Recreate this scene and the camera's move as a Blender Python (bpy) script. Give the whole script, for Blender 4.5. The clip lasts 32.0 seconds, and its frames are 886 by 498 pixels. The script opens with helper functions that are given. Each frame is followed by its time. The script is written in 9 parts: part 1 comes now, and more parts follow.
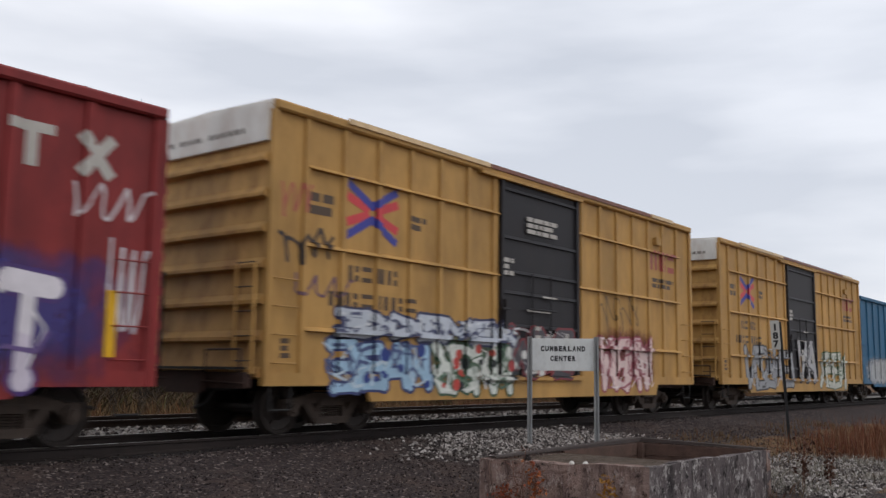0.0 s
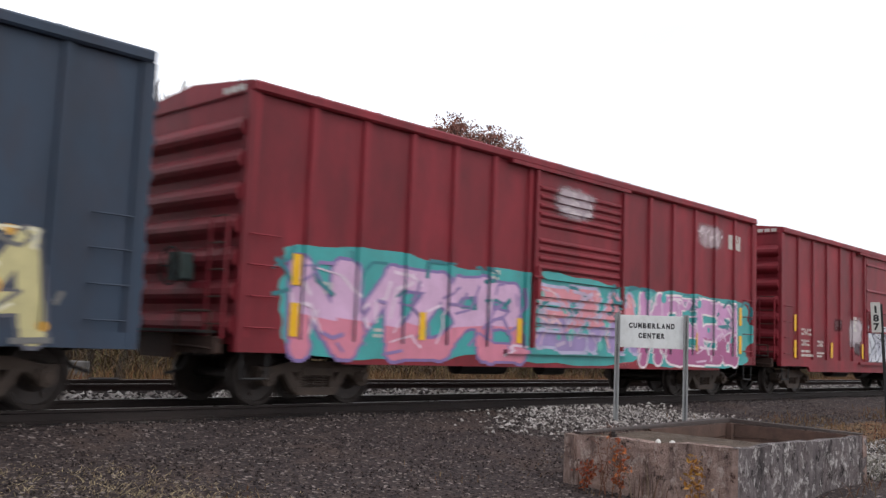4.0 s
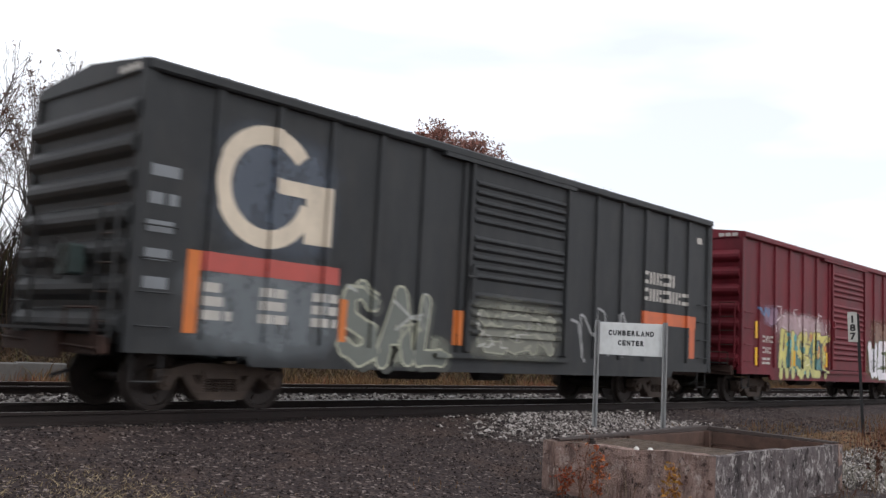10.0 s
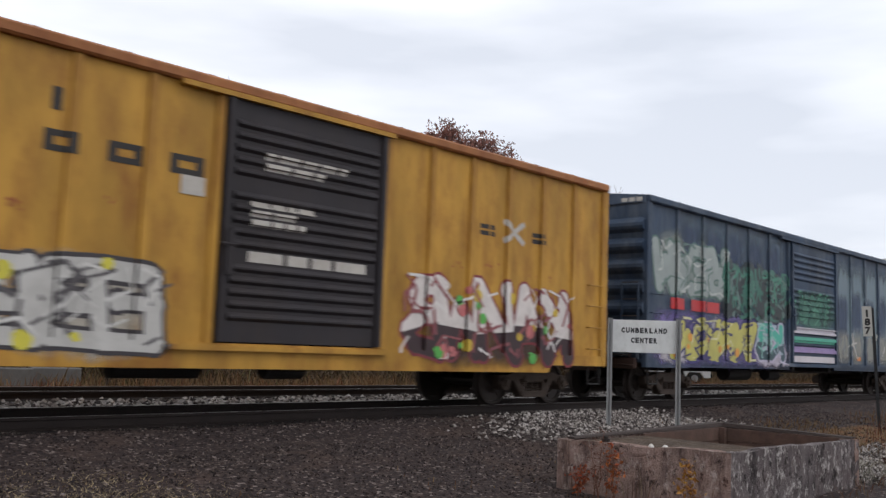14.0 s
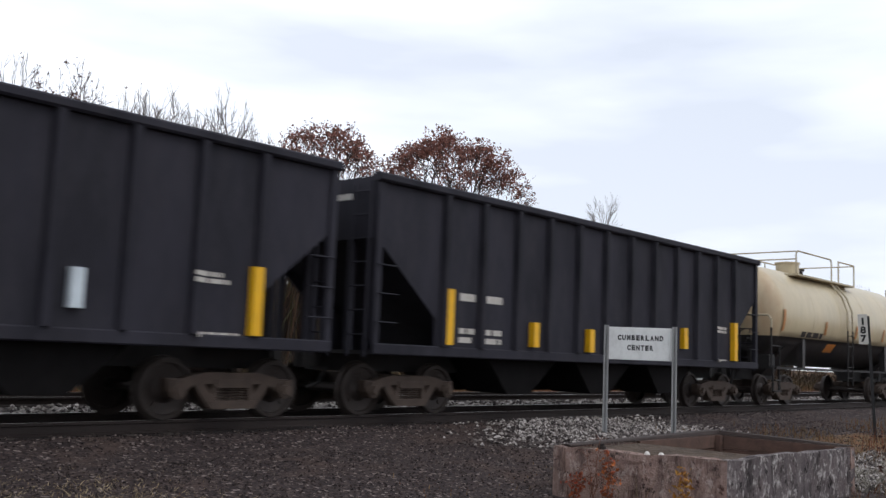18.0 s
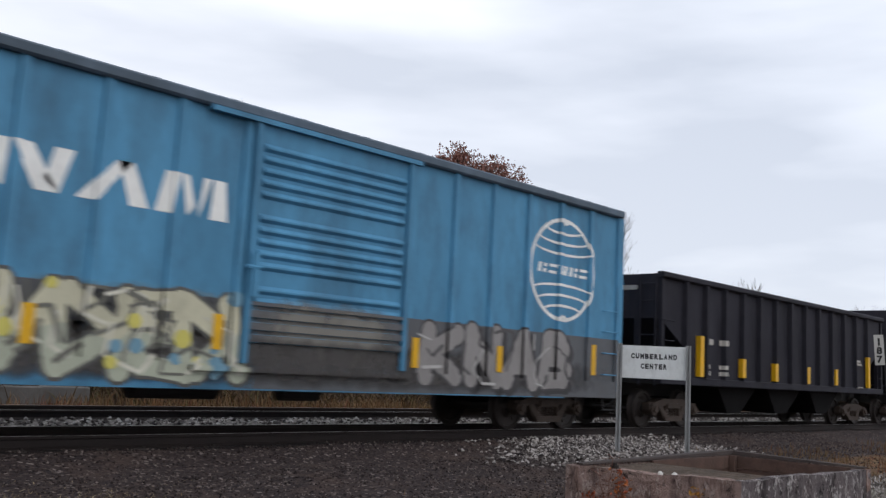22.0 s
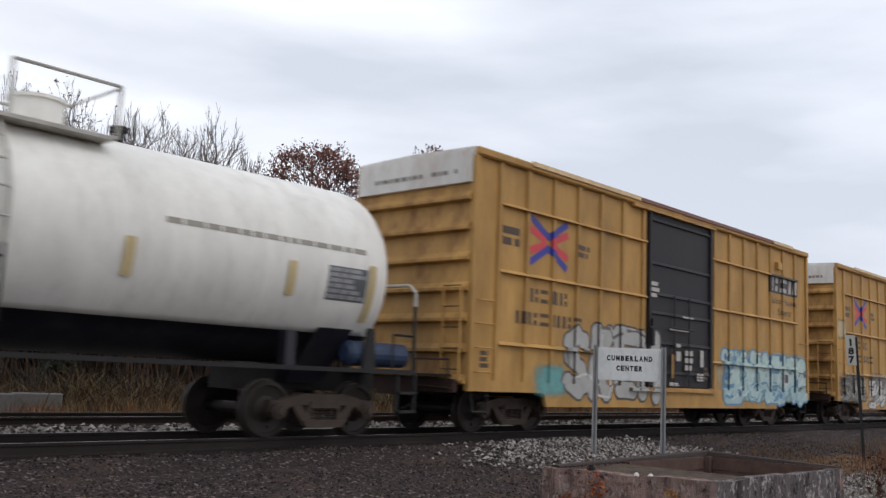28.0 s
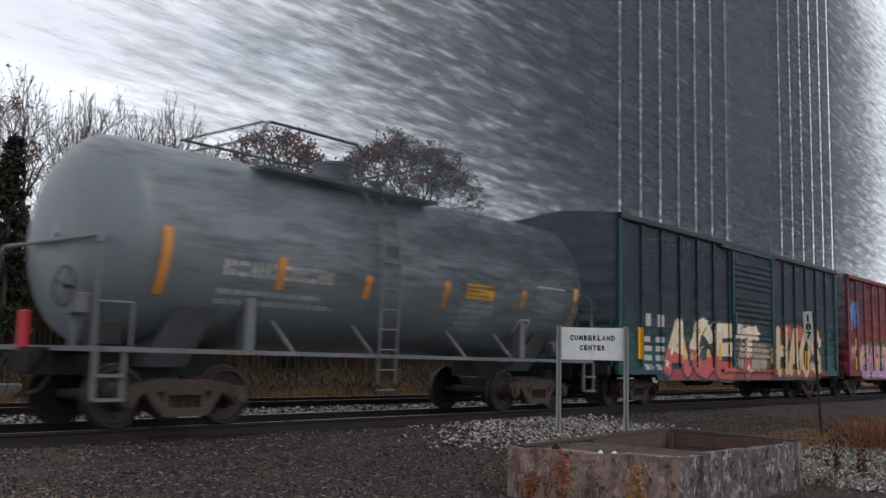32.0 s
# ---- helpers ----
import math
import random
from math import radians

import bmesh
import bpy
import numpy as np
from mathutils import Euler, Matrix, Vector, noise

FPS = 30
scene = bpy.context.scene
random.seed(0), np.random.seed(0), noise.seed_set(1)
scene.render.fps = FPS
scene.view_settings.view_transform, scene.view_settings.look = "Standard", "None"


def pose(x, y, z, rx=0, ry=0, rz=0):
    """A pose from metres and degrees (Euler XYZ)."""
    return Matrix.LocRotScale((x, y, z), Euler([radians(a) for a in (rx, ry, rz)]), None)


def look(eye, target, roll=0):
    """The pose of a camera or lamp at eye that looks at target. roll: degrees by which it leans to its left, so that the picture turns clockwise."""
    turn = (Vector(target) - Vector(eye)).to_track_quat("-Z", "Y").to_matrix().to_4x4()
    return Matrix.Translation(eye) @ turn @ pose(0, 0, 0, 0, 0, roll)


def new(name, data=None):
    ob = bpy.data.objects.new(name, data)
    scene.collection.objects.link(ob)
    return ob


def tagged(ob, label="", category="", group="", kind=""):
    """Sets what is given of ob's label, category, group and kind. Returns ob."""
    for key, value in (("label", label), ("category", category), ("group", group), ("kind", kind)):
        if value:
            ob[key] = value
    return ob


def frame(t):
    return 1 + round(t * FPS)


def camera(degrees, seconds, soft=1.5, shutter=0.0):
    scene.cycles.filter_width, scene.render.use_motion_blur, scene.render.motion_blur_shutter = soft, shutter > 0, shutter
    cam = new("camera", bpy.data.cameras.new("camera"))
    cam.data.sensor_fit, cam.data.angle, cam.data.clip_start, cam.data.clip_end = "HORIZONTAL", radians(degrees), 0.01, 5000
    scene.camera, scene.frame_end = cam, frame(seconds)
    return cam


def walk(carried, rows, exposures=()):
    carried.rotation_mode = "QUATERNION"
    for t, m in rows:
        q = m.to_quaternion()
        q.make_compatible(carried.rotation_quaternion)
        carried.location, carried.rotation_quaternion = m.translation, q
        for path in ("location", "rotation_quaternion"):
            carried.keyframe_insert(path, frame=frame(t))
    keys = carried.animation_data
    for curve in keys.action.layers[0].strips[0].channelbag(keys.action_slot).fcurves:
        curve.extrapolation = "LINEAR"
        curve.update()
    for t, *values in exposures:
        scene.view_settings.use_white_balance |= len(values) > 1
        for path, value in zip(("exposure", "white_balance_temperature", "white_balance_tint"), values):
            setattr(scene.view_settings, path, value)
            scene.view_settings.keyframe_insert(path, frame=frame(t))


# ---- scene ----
cam = camera(50.8, 32.0, soft=1.4, shutter=0.19)
EYE = (0.0, -12.22, 1.007)
# seconds, azimuth from square across the track, elevation, lean
VIEW = [(0, 51.77, 7.57, 0.75), (0.5, 50.71, 6.61, 0.09), (1, 50.1, 6.08, 0.42), (1.5, 49.31, 5.93, 0.85), (2, 47.86, 6.02, 1.13), (2.5, 47.02, 6.04, 1.32), (3, 46.21, 6.05, 1.55), (3.5, 46.22, 6.01, 2.1), (5.5, 46.64, 5.23, 2.54), (6, 46.97, 5.48, 1.96), (6.5, 47.08, 5.85, 1.98), (7, 47.42, 6.26, 2.03), (7.5, 48.05, 6.28, 2.16), (8, 48.22, 6.17, 2.49), (8.5, 48.12, 6.26, 2.87), (9, 47.78, 6.2, 3.18), (9.5, 47.56, 6.1, 3.37), (10, 47.53, 6.17, 2.88), (10.5, 47.7, 6.13, 2.5), (11, 47.58, 6.17, 2.39), (11.5, 47.56, 6.22, 2.5), (12, 47.09, 6.27, 2.5), (12.5, 46.98, 6.38, 2.26), (13, 47.25, 6.24, 1.74), (13.5, 47.27, 6.16, 2.12), (14, 46.83, 6.13, 2.13), (14.5, 46.64, 5.83, 2.07), (15, 46.45, 5.76, 2.26), (15.5, 46.28, 5.91, 1.98), (17.5, 46.84, 6.46, 2.48), (18, 47.03, 6.55, 2.3), (18.5, 47.26, 6.47, 2.15), (19, 47.17, 6.69, 2.35), (19.5, 46.91, 6.85, 2.25), (20, 46.58, 6.89, 2.41), (20.5, 46.34, 7.16, 2.63), (21, 46.13, 7.3, 2.76), (21.5, 46.16, 7.44, 2.77), (22, 46.16, 7.53, 2.85), (22.5, 46.09, 7.39, 2.86), (23, 45.84, 7.22, 3.16), (23.5, 45.94, 7.26, 2.51), (24, 46.26, 7.28, 2.32), (24.5, 46.74, 7.31, 2.61), (26.5, 46.93, 7.75, 2.49), (27, 47.24, 7.96, 1.88), (27.5, 47.47, 7.92, 2.23), (28, 47.63, 7.8, 2.41), (28.5, 47.98, 7.7, 2.2), (29, 48.07, 7.45, 2.32), (29.5, 47.93, 7.21, 2.71), (30, 47.72, 6.96, 3.01), (30.5, 47.63, 6.96, 2.83), (31, 47.75, 7, 2.67), (31.5, 48.4, 7.24, 2.4), (32, 49.95, 6.81, 1.33)]
SPEED = 17.03


def aim(az, el, lean):
    a, e = radians(az), radians(el)
    d = Vector((math.sin(a) * math.cos(e), math.cos(a) * math.cos(e), math.sin(e)))
    return look(EYE, Vector(EYE) + d * 10, lean)


# seconds, stops, kelvin, tint
EXPO = [(0.0, -0.3, 6500, 10), (1.0, -0.1, 6500, 10), (2.0, 0.05, 6500, 10), (3.0, 0.26, 6500, 10), (6.0, 0.4, 6500, 10), (7.0, 0.2, 6500, 10), (8.0, 0.05, 6500, 10), (9.0, 0.0, 6500, 10), (10.0, 0.22, 6500, 10), (11.0, 0.12, 6500, 10), (12.0, 0.05, 6500, 10), (13.0, 0.12, 6500, 10), (14.0, -0.07, 6500, 10), (15.5, -0.05, 6500, 10), (17.5, -0.09, 6320, 10), (18.0, 0.01, 6320, 10), (19.0, 0.06, 6320, 10), (21.0, -0.04, 6320, 10), (22.0, -0.18, 6320, 10), (23.0, -0.26, 6320, 10), (24.0, -0.38, 6320, 10), (27.0, -0.26, 6380, 10), (28.0, -0.22, 6380, 10), (29.0, -0.42, 6380, 10), (30.0, -0.26, 6380, 10), (31.0, -0.18, 6380, 10), (32.0, -0.2, 6380, 10)]
walk(cam, [(t, aim(a, e, r)) for t, a, e, r in VIEW], EXPO)

# ---- overcast sky and its weak sun ----
world = bpy.data.worlds.new("sky")
scene.world = world
world.use_nodes = True
wn, wl = world.node_tree.nodes, world.node_tree.links
wn.clear()
w_out = wn.new("ShaderNodeOutputWorld")
w_bg = wn.new("ShaderNodeBackground")
w_sky = wn.new("ShaderNodeTexSky")
w_sky.sky_type = "NISHITA"
w_sky.sun_disc = False
w_sky.sun_elevation = radians(53)
w_sky.sun_rotation = radians(169)
w_dim = wn.new("ShaderNodeVectorMath")
w_dim.operation = "SCALE"
w_dim.inputs["Scale"].default_value = 0.08
wl.new(w_sky.outputs[0], w_dim.inputs[0])
w_tc = wn.new("ShaderNodeTexCoord")
w_map = wn.new("ShaderNodeMapping")
w_map.inputs["Scale"].default_value = (1.0, 1.0, 4.5)
w_map.inputs["Rotation"].default_value = (0.1, 0.06, 0.4)
wl.new(w_tc.outputs["Generated"], w_map.inputs[0])
w_noise = wn.new("ShaderNodeTexNoise")
w_noise.inputs["Scale"].default_value = 2.2
w_noise.inputs["Detail"].default_value = 5
w_noise.inputs["Roughness"].default_value = 0.45
wl.new(w_map.outputs[0], w_noise.inputs["Vector"])
w_ramp = wn.new("ShaderNodeValToRGB")
w_ramp.color_ramp.elements[0].position = 0.36
w_ramp.color_ramp.elements[0].color = (0.655, 0.682, 0.745, 1)
w_ramp.color_ramp.elements[1].position = 0.66
w_ramp.color_ramp.elements[1].color = (1.0, 1.008, 1.05, 1)
wl.new(w_noise.outputs[0], w_ramp.inputs[0])
w_mix = wn.new("ShaderNodeMix")
w_mix.data_type = "RGBA"
w_mix.inputs["Factor"].default_value = 0.9
wl.new(w_dim.outputs[0], w_mix.inputs["A"])
wl.new(w_ramp.outputs[0], w_mix.inputs["B"])
# the cloud deck thickens towards the east and overhead, and stays pale along the horizon
w_dir = wn.new("ShaderNodeSeparateXYZ")
wl.new(w_tc.outputs["Generated"], w_dir.inputs[0])
w_east = wn.new("ShaderNodeMapRange")
w_east.inputs["From Min"].default_value, w_east.inputs["From Max"].default_value = 0.35, 0.95
wl.new(w_dir.outputs["X"], w_east.inputs["Value"])
w_high = wn.new("ShaderNodeMapRange")
w_high.inputs["From Min"].default_value, w_high.inputs["From Max"].default_value = 0.06, 0.3
wl.new(w_dir.outputs["Z"], w_high.inputs["Value"])
w_thick = wn.new("ShaderNodeMath")
w_thick.operation = "MULTIPLY"
wl.new(w_east.outputs[0], w_thick.inputs[0])
wl.new(w_high.outputs[0], w_thick.inputs[1])
w_deck = wn.new("ShaderNodeMix")
w_deck.data_type = "RGBA"
w_deck.blend_type = "MULTIPLY"
w_deck.inputs["B"].default_value = (0.88, 0.9, 0.925, 1)
wl.new(w_thick.outputs[0], w_deck.inputs["Factor"])
wl.new(w_mix.outputs["Result"], w_deck.inputs["A"])
wl.new(w_deck.outputs["Result"], w_bg.inputs[0])
w_bg.inputs["Strength"].default_value = 1.42
wl.new(w_bg.outputs[0], w_out.inputs[0])
sun = new("sun", bpy.data.lights.new("sun", "SUN"))
sun.data.energy, sun.data.angle, sun.data.color = 0.75, radians(30), (1.0, 0.96, 0.9)
sun.matrix_world = look((22, -60, 80), (10, 0, 0))

# ---- materials ----
def lin(rgb, k=0.72):
    out = []
    for c in rgb:
        c = c / 255
        c = c / 12.92 if c < 0.04045 else ((c + 0.055) / 1.055) ** 2.4
        out.append(min(0.85, c * k))
    return (*out, 1)


MATS = {}


def surface(name, rgb, rough=0.6, metal=0.0, vary=0.25, scale=2.0, streak=0.0, bump=0.1, bump_scale=40.0, dirt=None, dirt_amount=0.35, per_piece=0.0, spec=0.4, k=0.72):
    """A weathered surface: grain and large stains, with upright streaks where streak is set."""
    if name in MATS:
        return MATS[name]
    m = bpy.data.materials.new(name)
    m.use_nodes = True
    n, l = m.node_tree.nodes, m.node_tree.links
    p = n["Principled BSDF"]
    base = lin(rgb, k)
    tc = n.new("ShaderNodeTexCoord")
    mp = n.new("ShaderNodeMapping")
    mp.inputs["Scale"].default_value = (1, 1, 1 - 0.85 * streak)
    mp.inputs["Location"].default_value = (random.uniform(0, 50), random.uniform(0, 50), random.uniform(0, 50))
    l.new(tc.outputs["Object"], mp.inputs[0])
    big = n.new("ShaderNodeTexNoise")
    big.inputs["Scale"].default_value, big.inputs["Detail"].default_value = scale, 6
    big.inputs["Roughness"].default_value = 0.65
    l.new(mp.outputs[0], big.inputs["Vector"])
    small = n.new("ShaderNodeTexNoise")
    small.inputs["Scale"].default_value, small.inputs["Detail"].default_value = bump_scale, 3
    l.new(tc.outputs["Object"], small.inputs["Vector"])
    ramp = n.new("ShaderNodeValToRGB")
    ramp.color_ramp.elements[0].position, ramp.color_ramp.elements[1].position = 0.3, 0.7
    ramp.color_ramp.elements[0].color = (*[c * (1 - vary) for c in base[:3]], 1)
    ramp.color_ramp.elements[1].color = (*[min(0.9, c * (1 + vary * 0.7) + 0.01 * vary) for c in base[:3]], 1)
    l.new(big.outputs[0], ramp.inputs[0])
    col = ramp.outputs[0]
    if dirt is not None:
        d2 = n.new("ShaderNodeTexNoise")
        d2.inputs["Scale"].default_value, d2.inputs["Detail"].default_value = scale * 2.7, 8
        d2.inputs["Roughness"].default_value = 0.7
        l.new(mp.outputs[0], d2.inputs["Vector"])
        dr = n.new("ShaderNodeValToRGB")
        dr.color_ramp.elements[0].position, dr.color_ramp.elements[1].position = 0.46, 0.72
        dr.color_ramp.elements[0].color, dr.color_ramp.elements[1].color = (0, 0, 0, 1), (dirt_amount, dirt_amount, dirt_amount, 1)
        l.new(d2.outputs[0], dr.inputs[0])
        mx = n.new("ShaderNodeMix")
        mx.data_type = "RGBA"
        mx.inputs["B"].default_value = lin(dirt)
        l.new(dr.outputs[0], mx.inputs["Factor"])
        l.new(col, mx.inputs["A"])
        col = mx.outputs["Result"]
    if per_piece:
        info = n.new("ShaderNodeObjectInfo")
        hs = n.new("ShaderNodeHueSaturation")
        mr = n.new("ShaderNodeMapRange")
        mr.inputs["To Min"].default_value, mr.inputs["To Max"].default_value = 1 - per_piece, 1 + per_piece
        l.new(info.outputs["Random"], mr.inputs["Value"])
        l.new(mr.outputs[0], hs.inputs["Value"])
        l.new(col, hs.inputs["Color"])
        col = hs.outputs[0]
    l.new(col, p.inputs["Base Color"])
    p.inputs["Metallic"].default_value = metal
    p.inputs["Specular IOR Level"].default_value = spec
    rr = n.new("ShaderNodeMapRange")
    rr.inputs["To Min"].default_value, rr.inputs["To Max"].default_value = max(0.05, rough - 0.12), min(1, rough + 0.12)
    l.new(big.outputs[0], rr.inputs["Value"])
    l.new(rr.outputs[0], p.inputs["Roughness"])
    if bump:
        b = n.new("ShaderNodeBump")
        b.inputs["Strength"].default_value, b.inputs["Distance"].default_value = bump, 0.02
        l.new(small.outputs[0], b.inputs["Height"])
        l.new(b.outputs[0], p.inputs["Normal"])
    MATS[name] = m
    return m


def grain_mix(name, colours, scale, rough=0.9, bump=0.6, big=0.35, big_rgb=None):
    """Loose ground: grains of several colours and wide darker or grassy patches."""
    if name in MATS:
        return MATS[name]
    m = bpy.data.materials.new(name)
    m.use_nodes = True
    n, l = m.node_tree.nodes, m.node_tree.links
    p = n["Principled BSDF"]
    tc = n.new("ShaderNodeTexCoord")
    vo = n.new("ShaderNodeTexVoronoi")
    vo.inputs["Scale"].default_value = scale
    l.new(tc.outputs["Object"], vo.inputs["Vector"])
    sp = n.new("ShaderNodeSeparateColor")
    l.new(vo.outputs["Color"], sp.inputs[0])
    ramp = n.new("ShaderNodeValToRGB")
    ramp.color_ramp.interpolation = "CONSTANT"
    while len(ramp.color_ramp.elements) < len(colours):
        ramp.color_ramp.elements.new(0.5)
    at = 0.0
    for el, (share, rgb) in zip(ramp.color_ramp.elements, colours):
        el.position, el.color = at, lin(rgb, 0.52)
        at += share
    l.new(sp.outputs[0], ramp.inputs[0])
    nz = n.new("ShaderNodeTexNoise")
    nz.inputs["Scale"].default_value, nz.inputs["Detail"].default_value = big, 8
    nz.inputs["Roughness"].default_value = 0.7
    l.new(tc.outputs["Object"], nz.inputs["Vector"])
    nr = n.new("ShaderNodeValToRGB")
    nr.color_ramp.elements[0].position, nr.color_ramp.elements[1].position = 0.52, 0.62
    l.new(nz.outputs[0], nr.inputs[0])
    mx = n.new("ShaderNodeMix")
    mx.data_type = "RGBA"
    mx.inputs["B"].default_value = lin(big_rgb or colours[0][1], 0.52)
    sc = n.new("ShaderNodeMath")
    sc.operation = "MULTIPLY"
    sc.inputs[1].default_value = 0.75 if big_rgb else 0.0
    l.new(nr.outputs[0], sc.inputs[0])
    l.new(sc.outputs[0], mx.inputs["Factor"])
    l.new(ramp.outputs[0], mx.inputs["A"])
    l.new(mx.outputs["Result"], p.inputs["Base Color"])
    p.inputs["Roughness"].default_value = rough
    p.inputs["Specular IOR Level"].default_value = 0.2
    b = n.new("ShaderNodeBump")
    b.inputs["Strength"].default_value, b.inputs["Distance"].default_value = bump, 0.03
    l.new(vo.outputs["Distance"], b.inputs["Height"])
    l.new(b.outputs[0], p.inputs["Normal"])
    MATS[name] = m
    return m


def island_mix(name, colours, rough=0.85, k=0.52):
    """Loose pieces in one mesh, each of its own colour."""
    if name in MATS:
        return MATS[name]
    m = bpy.data.materials.new(name)
    m.use_nodes = True
    n, l = m.node_tree.nodes, m.node_tree.links
    p = n["Principled BSDF"]
    g = n.new("ShaderNodeNewGeometry")
    ramp = n.new("ShaderNodeValToRGB")
    while len(ramp.color_ramp.elements) < len(colours):
        ramp.color_ramp.elements.new(0.5)
    at = 0.0
    for el, (share, rgb) in zip(ramp.color_ramp.elements, colours):
        el.position, el.color = min(1, at + share / 2), lin(rgb, k)
        at += share
    l.new(g.outputs["Random Per Island"], ramp.inputs[0])
    l.new(ramp.outputs[0], p.inputs["Base Color"])
    p.inputs["Roughness"].default_value = rough
    p.inputs["Specular IOR Level"].default_value = 0.2
    MATS[name] = m
    return m


def paint(name, rgb, dirt=(70, 55, 48), amount=0.3, vary=0.3, rough=0.58, spec=0.28):
    return surface(name, rgb, rough=rough, vary=vary, scale=0.9, streak=0.75, bump=0.06, bump_scale=9, dirt=dirt, dirt_amount=amount, spec=spec, k=0.7)


STEEL = surface("truck_steel", (82, 69, 61), 0.75, 0.2, 0.35, 5, 0, 0.2, 30, (90, 70, 55), 0.4)
# near-black with the shade under the hoppers put into it; also the air hose
DEEP_BLACK = surface("deep_black", (22, 20, 21), 0.85, 0.0, 0.3, 3, 0, 0.15, 25, (34, 30, 28), 0.3, spec=0.1)
WHEEL = surface("wheel_steel", (60, 53, 50), 0.6, 0.4, 0.3, 6, 0, 0.15, 30, (80, 60, 50), 0.4)
BLACK = surface("underframe_black", (34, 32, 33), 0.75, 0.0, 0.3, 3, 0, 0.15, 25, (60, 52, 46), 0.3)
YELLOW = surface("reflector_yellow", (250, 192, 12), 0.45, 0, 0.1, 3, 0.5, 0.03, 60, (120, 90, 50), 0.14)
WHITE = surface("stencil_white", (205, 200, 192), 0.6, 0, 0.12, 4, 0.5, 0.03, 60, (140, 110, 95), 0.3)
DARKTEXT = surface("stencil_black", (48, 44, 42), 0.6, 0, 0.15, 4, 0.5, 0.03, 60)
RAILTOP = surface("rail_polished", (170, 165, 160), 0.3, 0.9, 0.1, 4, 0, 0.03, 60)
RAILRUST = surface("rail_rust", (44, 34, 31), 0.8, 0.1, 0.3, 4, 0, 0.2, 30)
TIE = surface("creosoted_wood", (48, 40, 36), 0.85, 0, 0.4, 6, 0, 0.4, 30, (95, 85, 75), 0.4, 0.25)


def mist(rgb, u0, z0, u1, z1, seed, amount=1.0, grain=7.0, drip=1.0, cover=0.0):
    """Soft sprayed patch: speckled paint that thins out towards its rim."""
    m = bpy.data.materials.new("overspray_paint")
    m.use_nodes = True
    n, l = m.node_tree.nodes, m.node_tree.links
    p = n["Principled BSDF"]
    p.inputs["Base Color"].default_value = lin(rgb, 0.9)
    p.inputs["Roughness"].default_value = 0.6
    tc = n.new("ShaderNodeTexCoord")
    sub = n.new("ShaderNodeVectorMath")
    sub.operation = "SUBTRACT"
    sub.inputs[1].default_value = ((u0 + u1) / 2, 0, (z0 + z1) / 2)
    l.new(tc.outputs["Object"], sub.inputs[0])
    mul = n.new("ShaderNodeVectorMath")
    mul.operation = "MULTIPLY"
    mul.inputs[1].default_value = (2 / (u1 - u0), 0, 2 / (z1 - z0))
    l.new(sub.outputs[0], mul.inputs[0])
    ln = n.new("ShaderNodeVectorMath")
    ln.operation = "LENGTH"
    square = n.new("ShaderNodeVectorMath")
    square.operation = "MULTIPLY"
    l.new(mul.outputs[0], square.inputs[0])
    l.new(mul.outputs[0], square.inputs[1])
    l.new(square.outputs[0], ln.inputs[0])
    fall = n.new("ShaderNodeMapRange")
    fall.inputs["From Min"].default_value, fall.inputs["From Max"].default_value = 0.3, 1.0
    fall.inputs["To Min"].default_value, fall.inputs["To Max"].default_value = 0.72, -0.2
    l.new(ln.outputs["Value"], fall.inputs["Value"])
    nz = n.new("ShaderNodeTexNoise")
    nz.noise_dimensions = "4D"
    nz.inputs["W"].default_value = seed * 3.7
    nz.inputs["Scale"].default_value, nz.inputs["Detail"].default_value = grain * 0.4, 7
    nz.inputs["Roughness"].default_value = 0.7
    runs = n.new("ShaderNodeMapping")
    runs.inputs["Scale"].default_value = (drip, 1, 1 / drip)
    l.new(tc.outputs["Object"], runs.inputs[0])
    l.new(runs.outputs[0], nz.inputs["Vector"])
    add = n.new("ShaderNodeMath")
    amp = n.new("ShaderNodeMath")
    amp.operation = "MULTIPLY"
    amp.inputs[1].default_value = 1.9
    l.new(nz.outputs[0], amp.inputs[0])
    l.new(amp.outputs[0], add.inputs[0])
    l.new(fall.outputs[0], add.inputs[1])
    out = n.new("ShaderNodeMapRange")
    out.inputs["From Min"].default_value, out.inputs["From Max"].default_value = 0.92 - cover, 1.7 - cover
    out.inputs["To Max"].default_value = amount
    l.new(add.outputs[0], out.inputs["Value"])
    l.new(out.outputs[0], p.inputs["Alpha"])
    return m


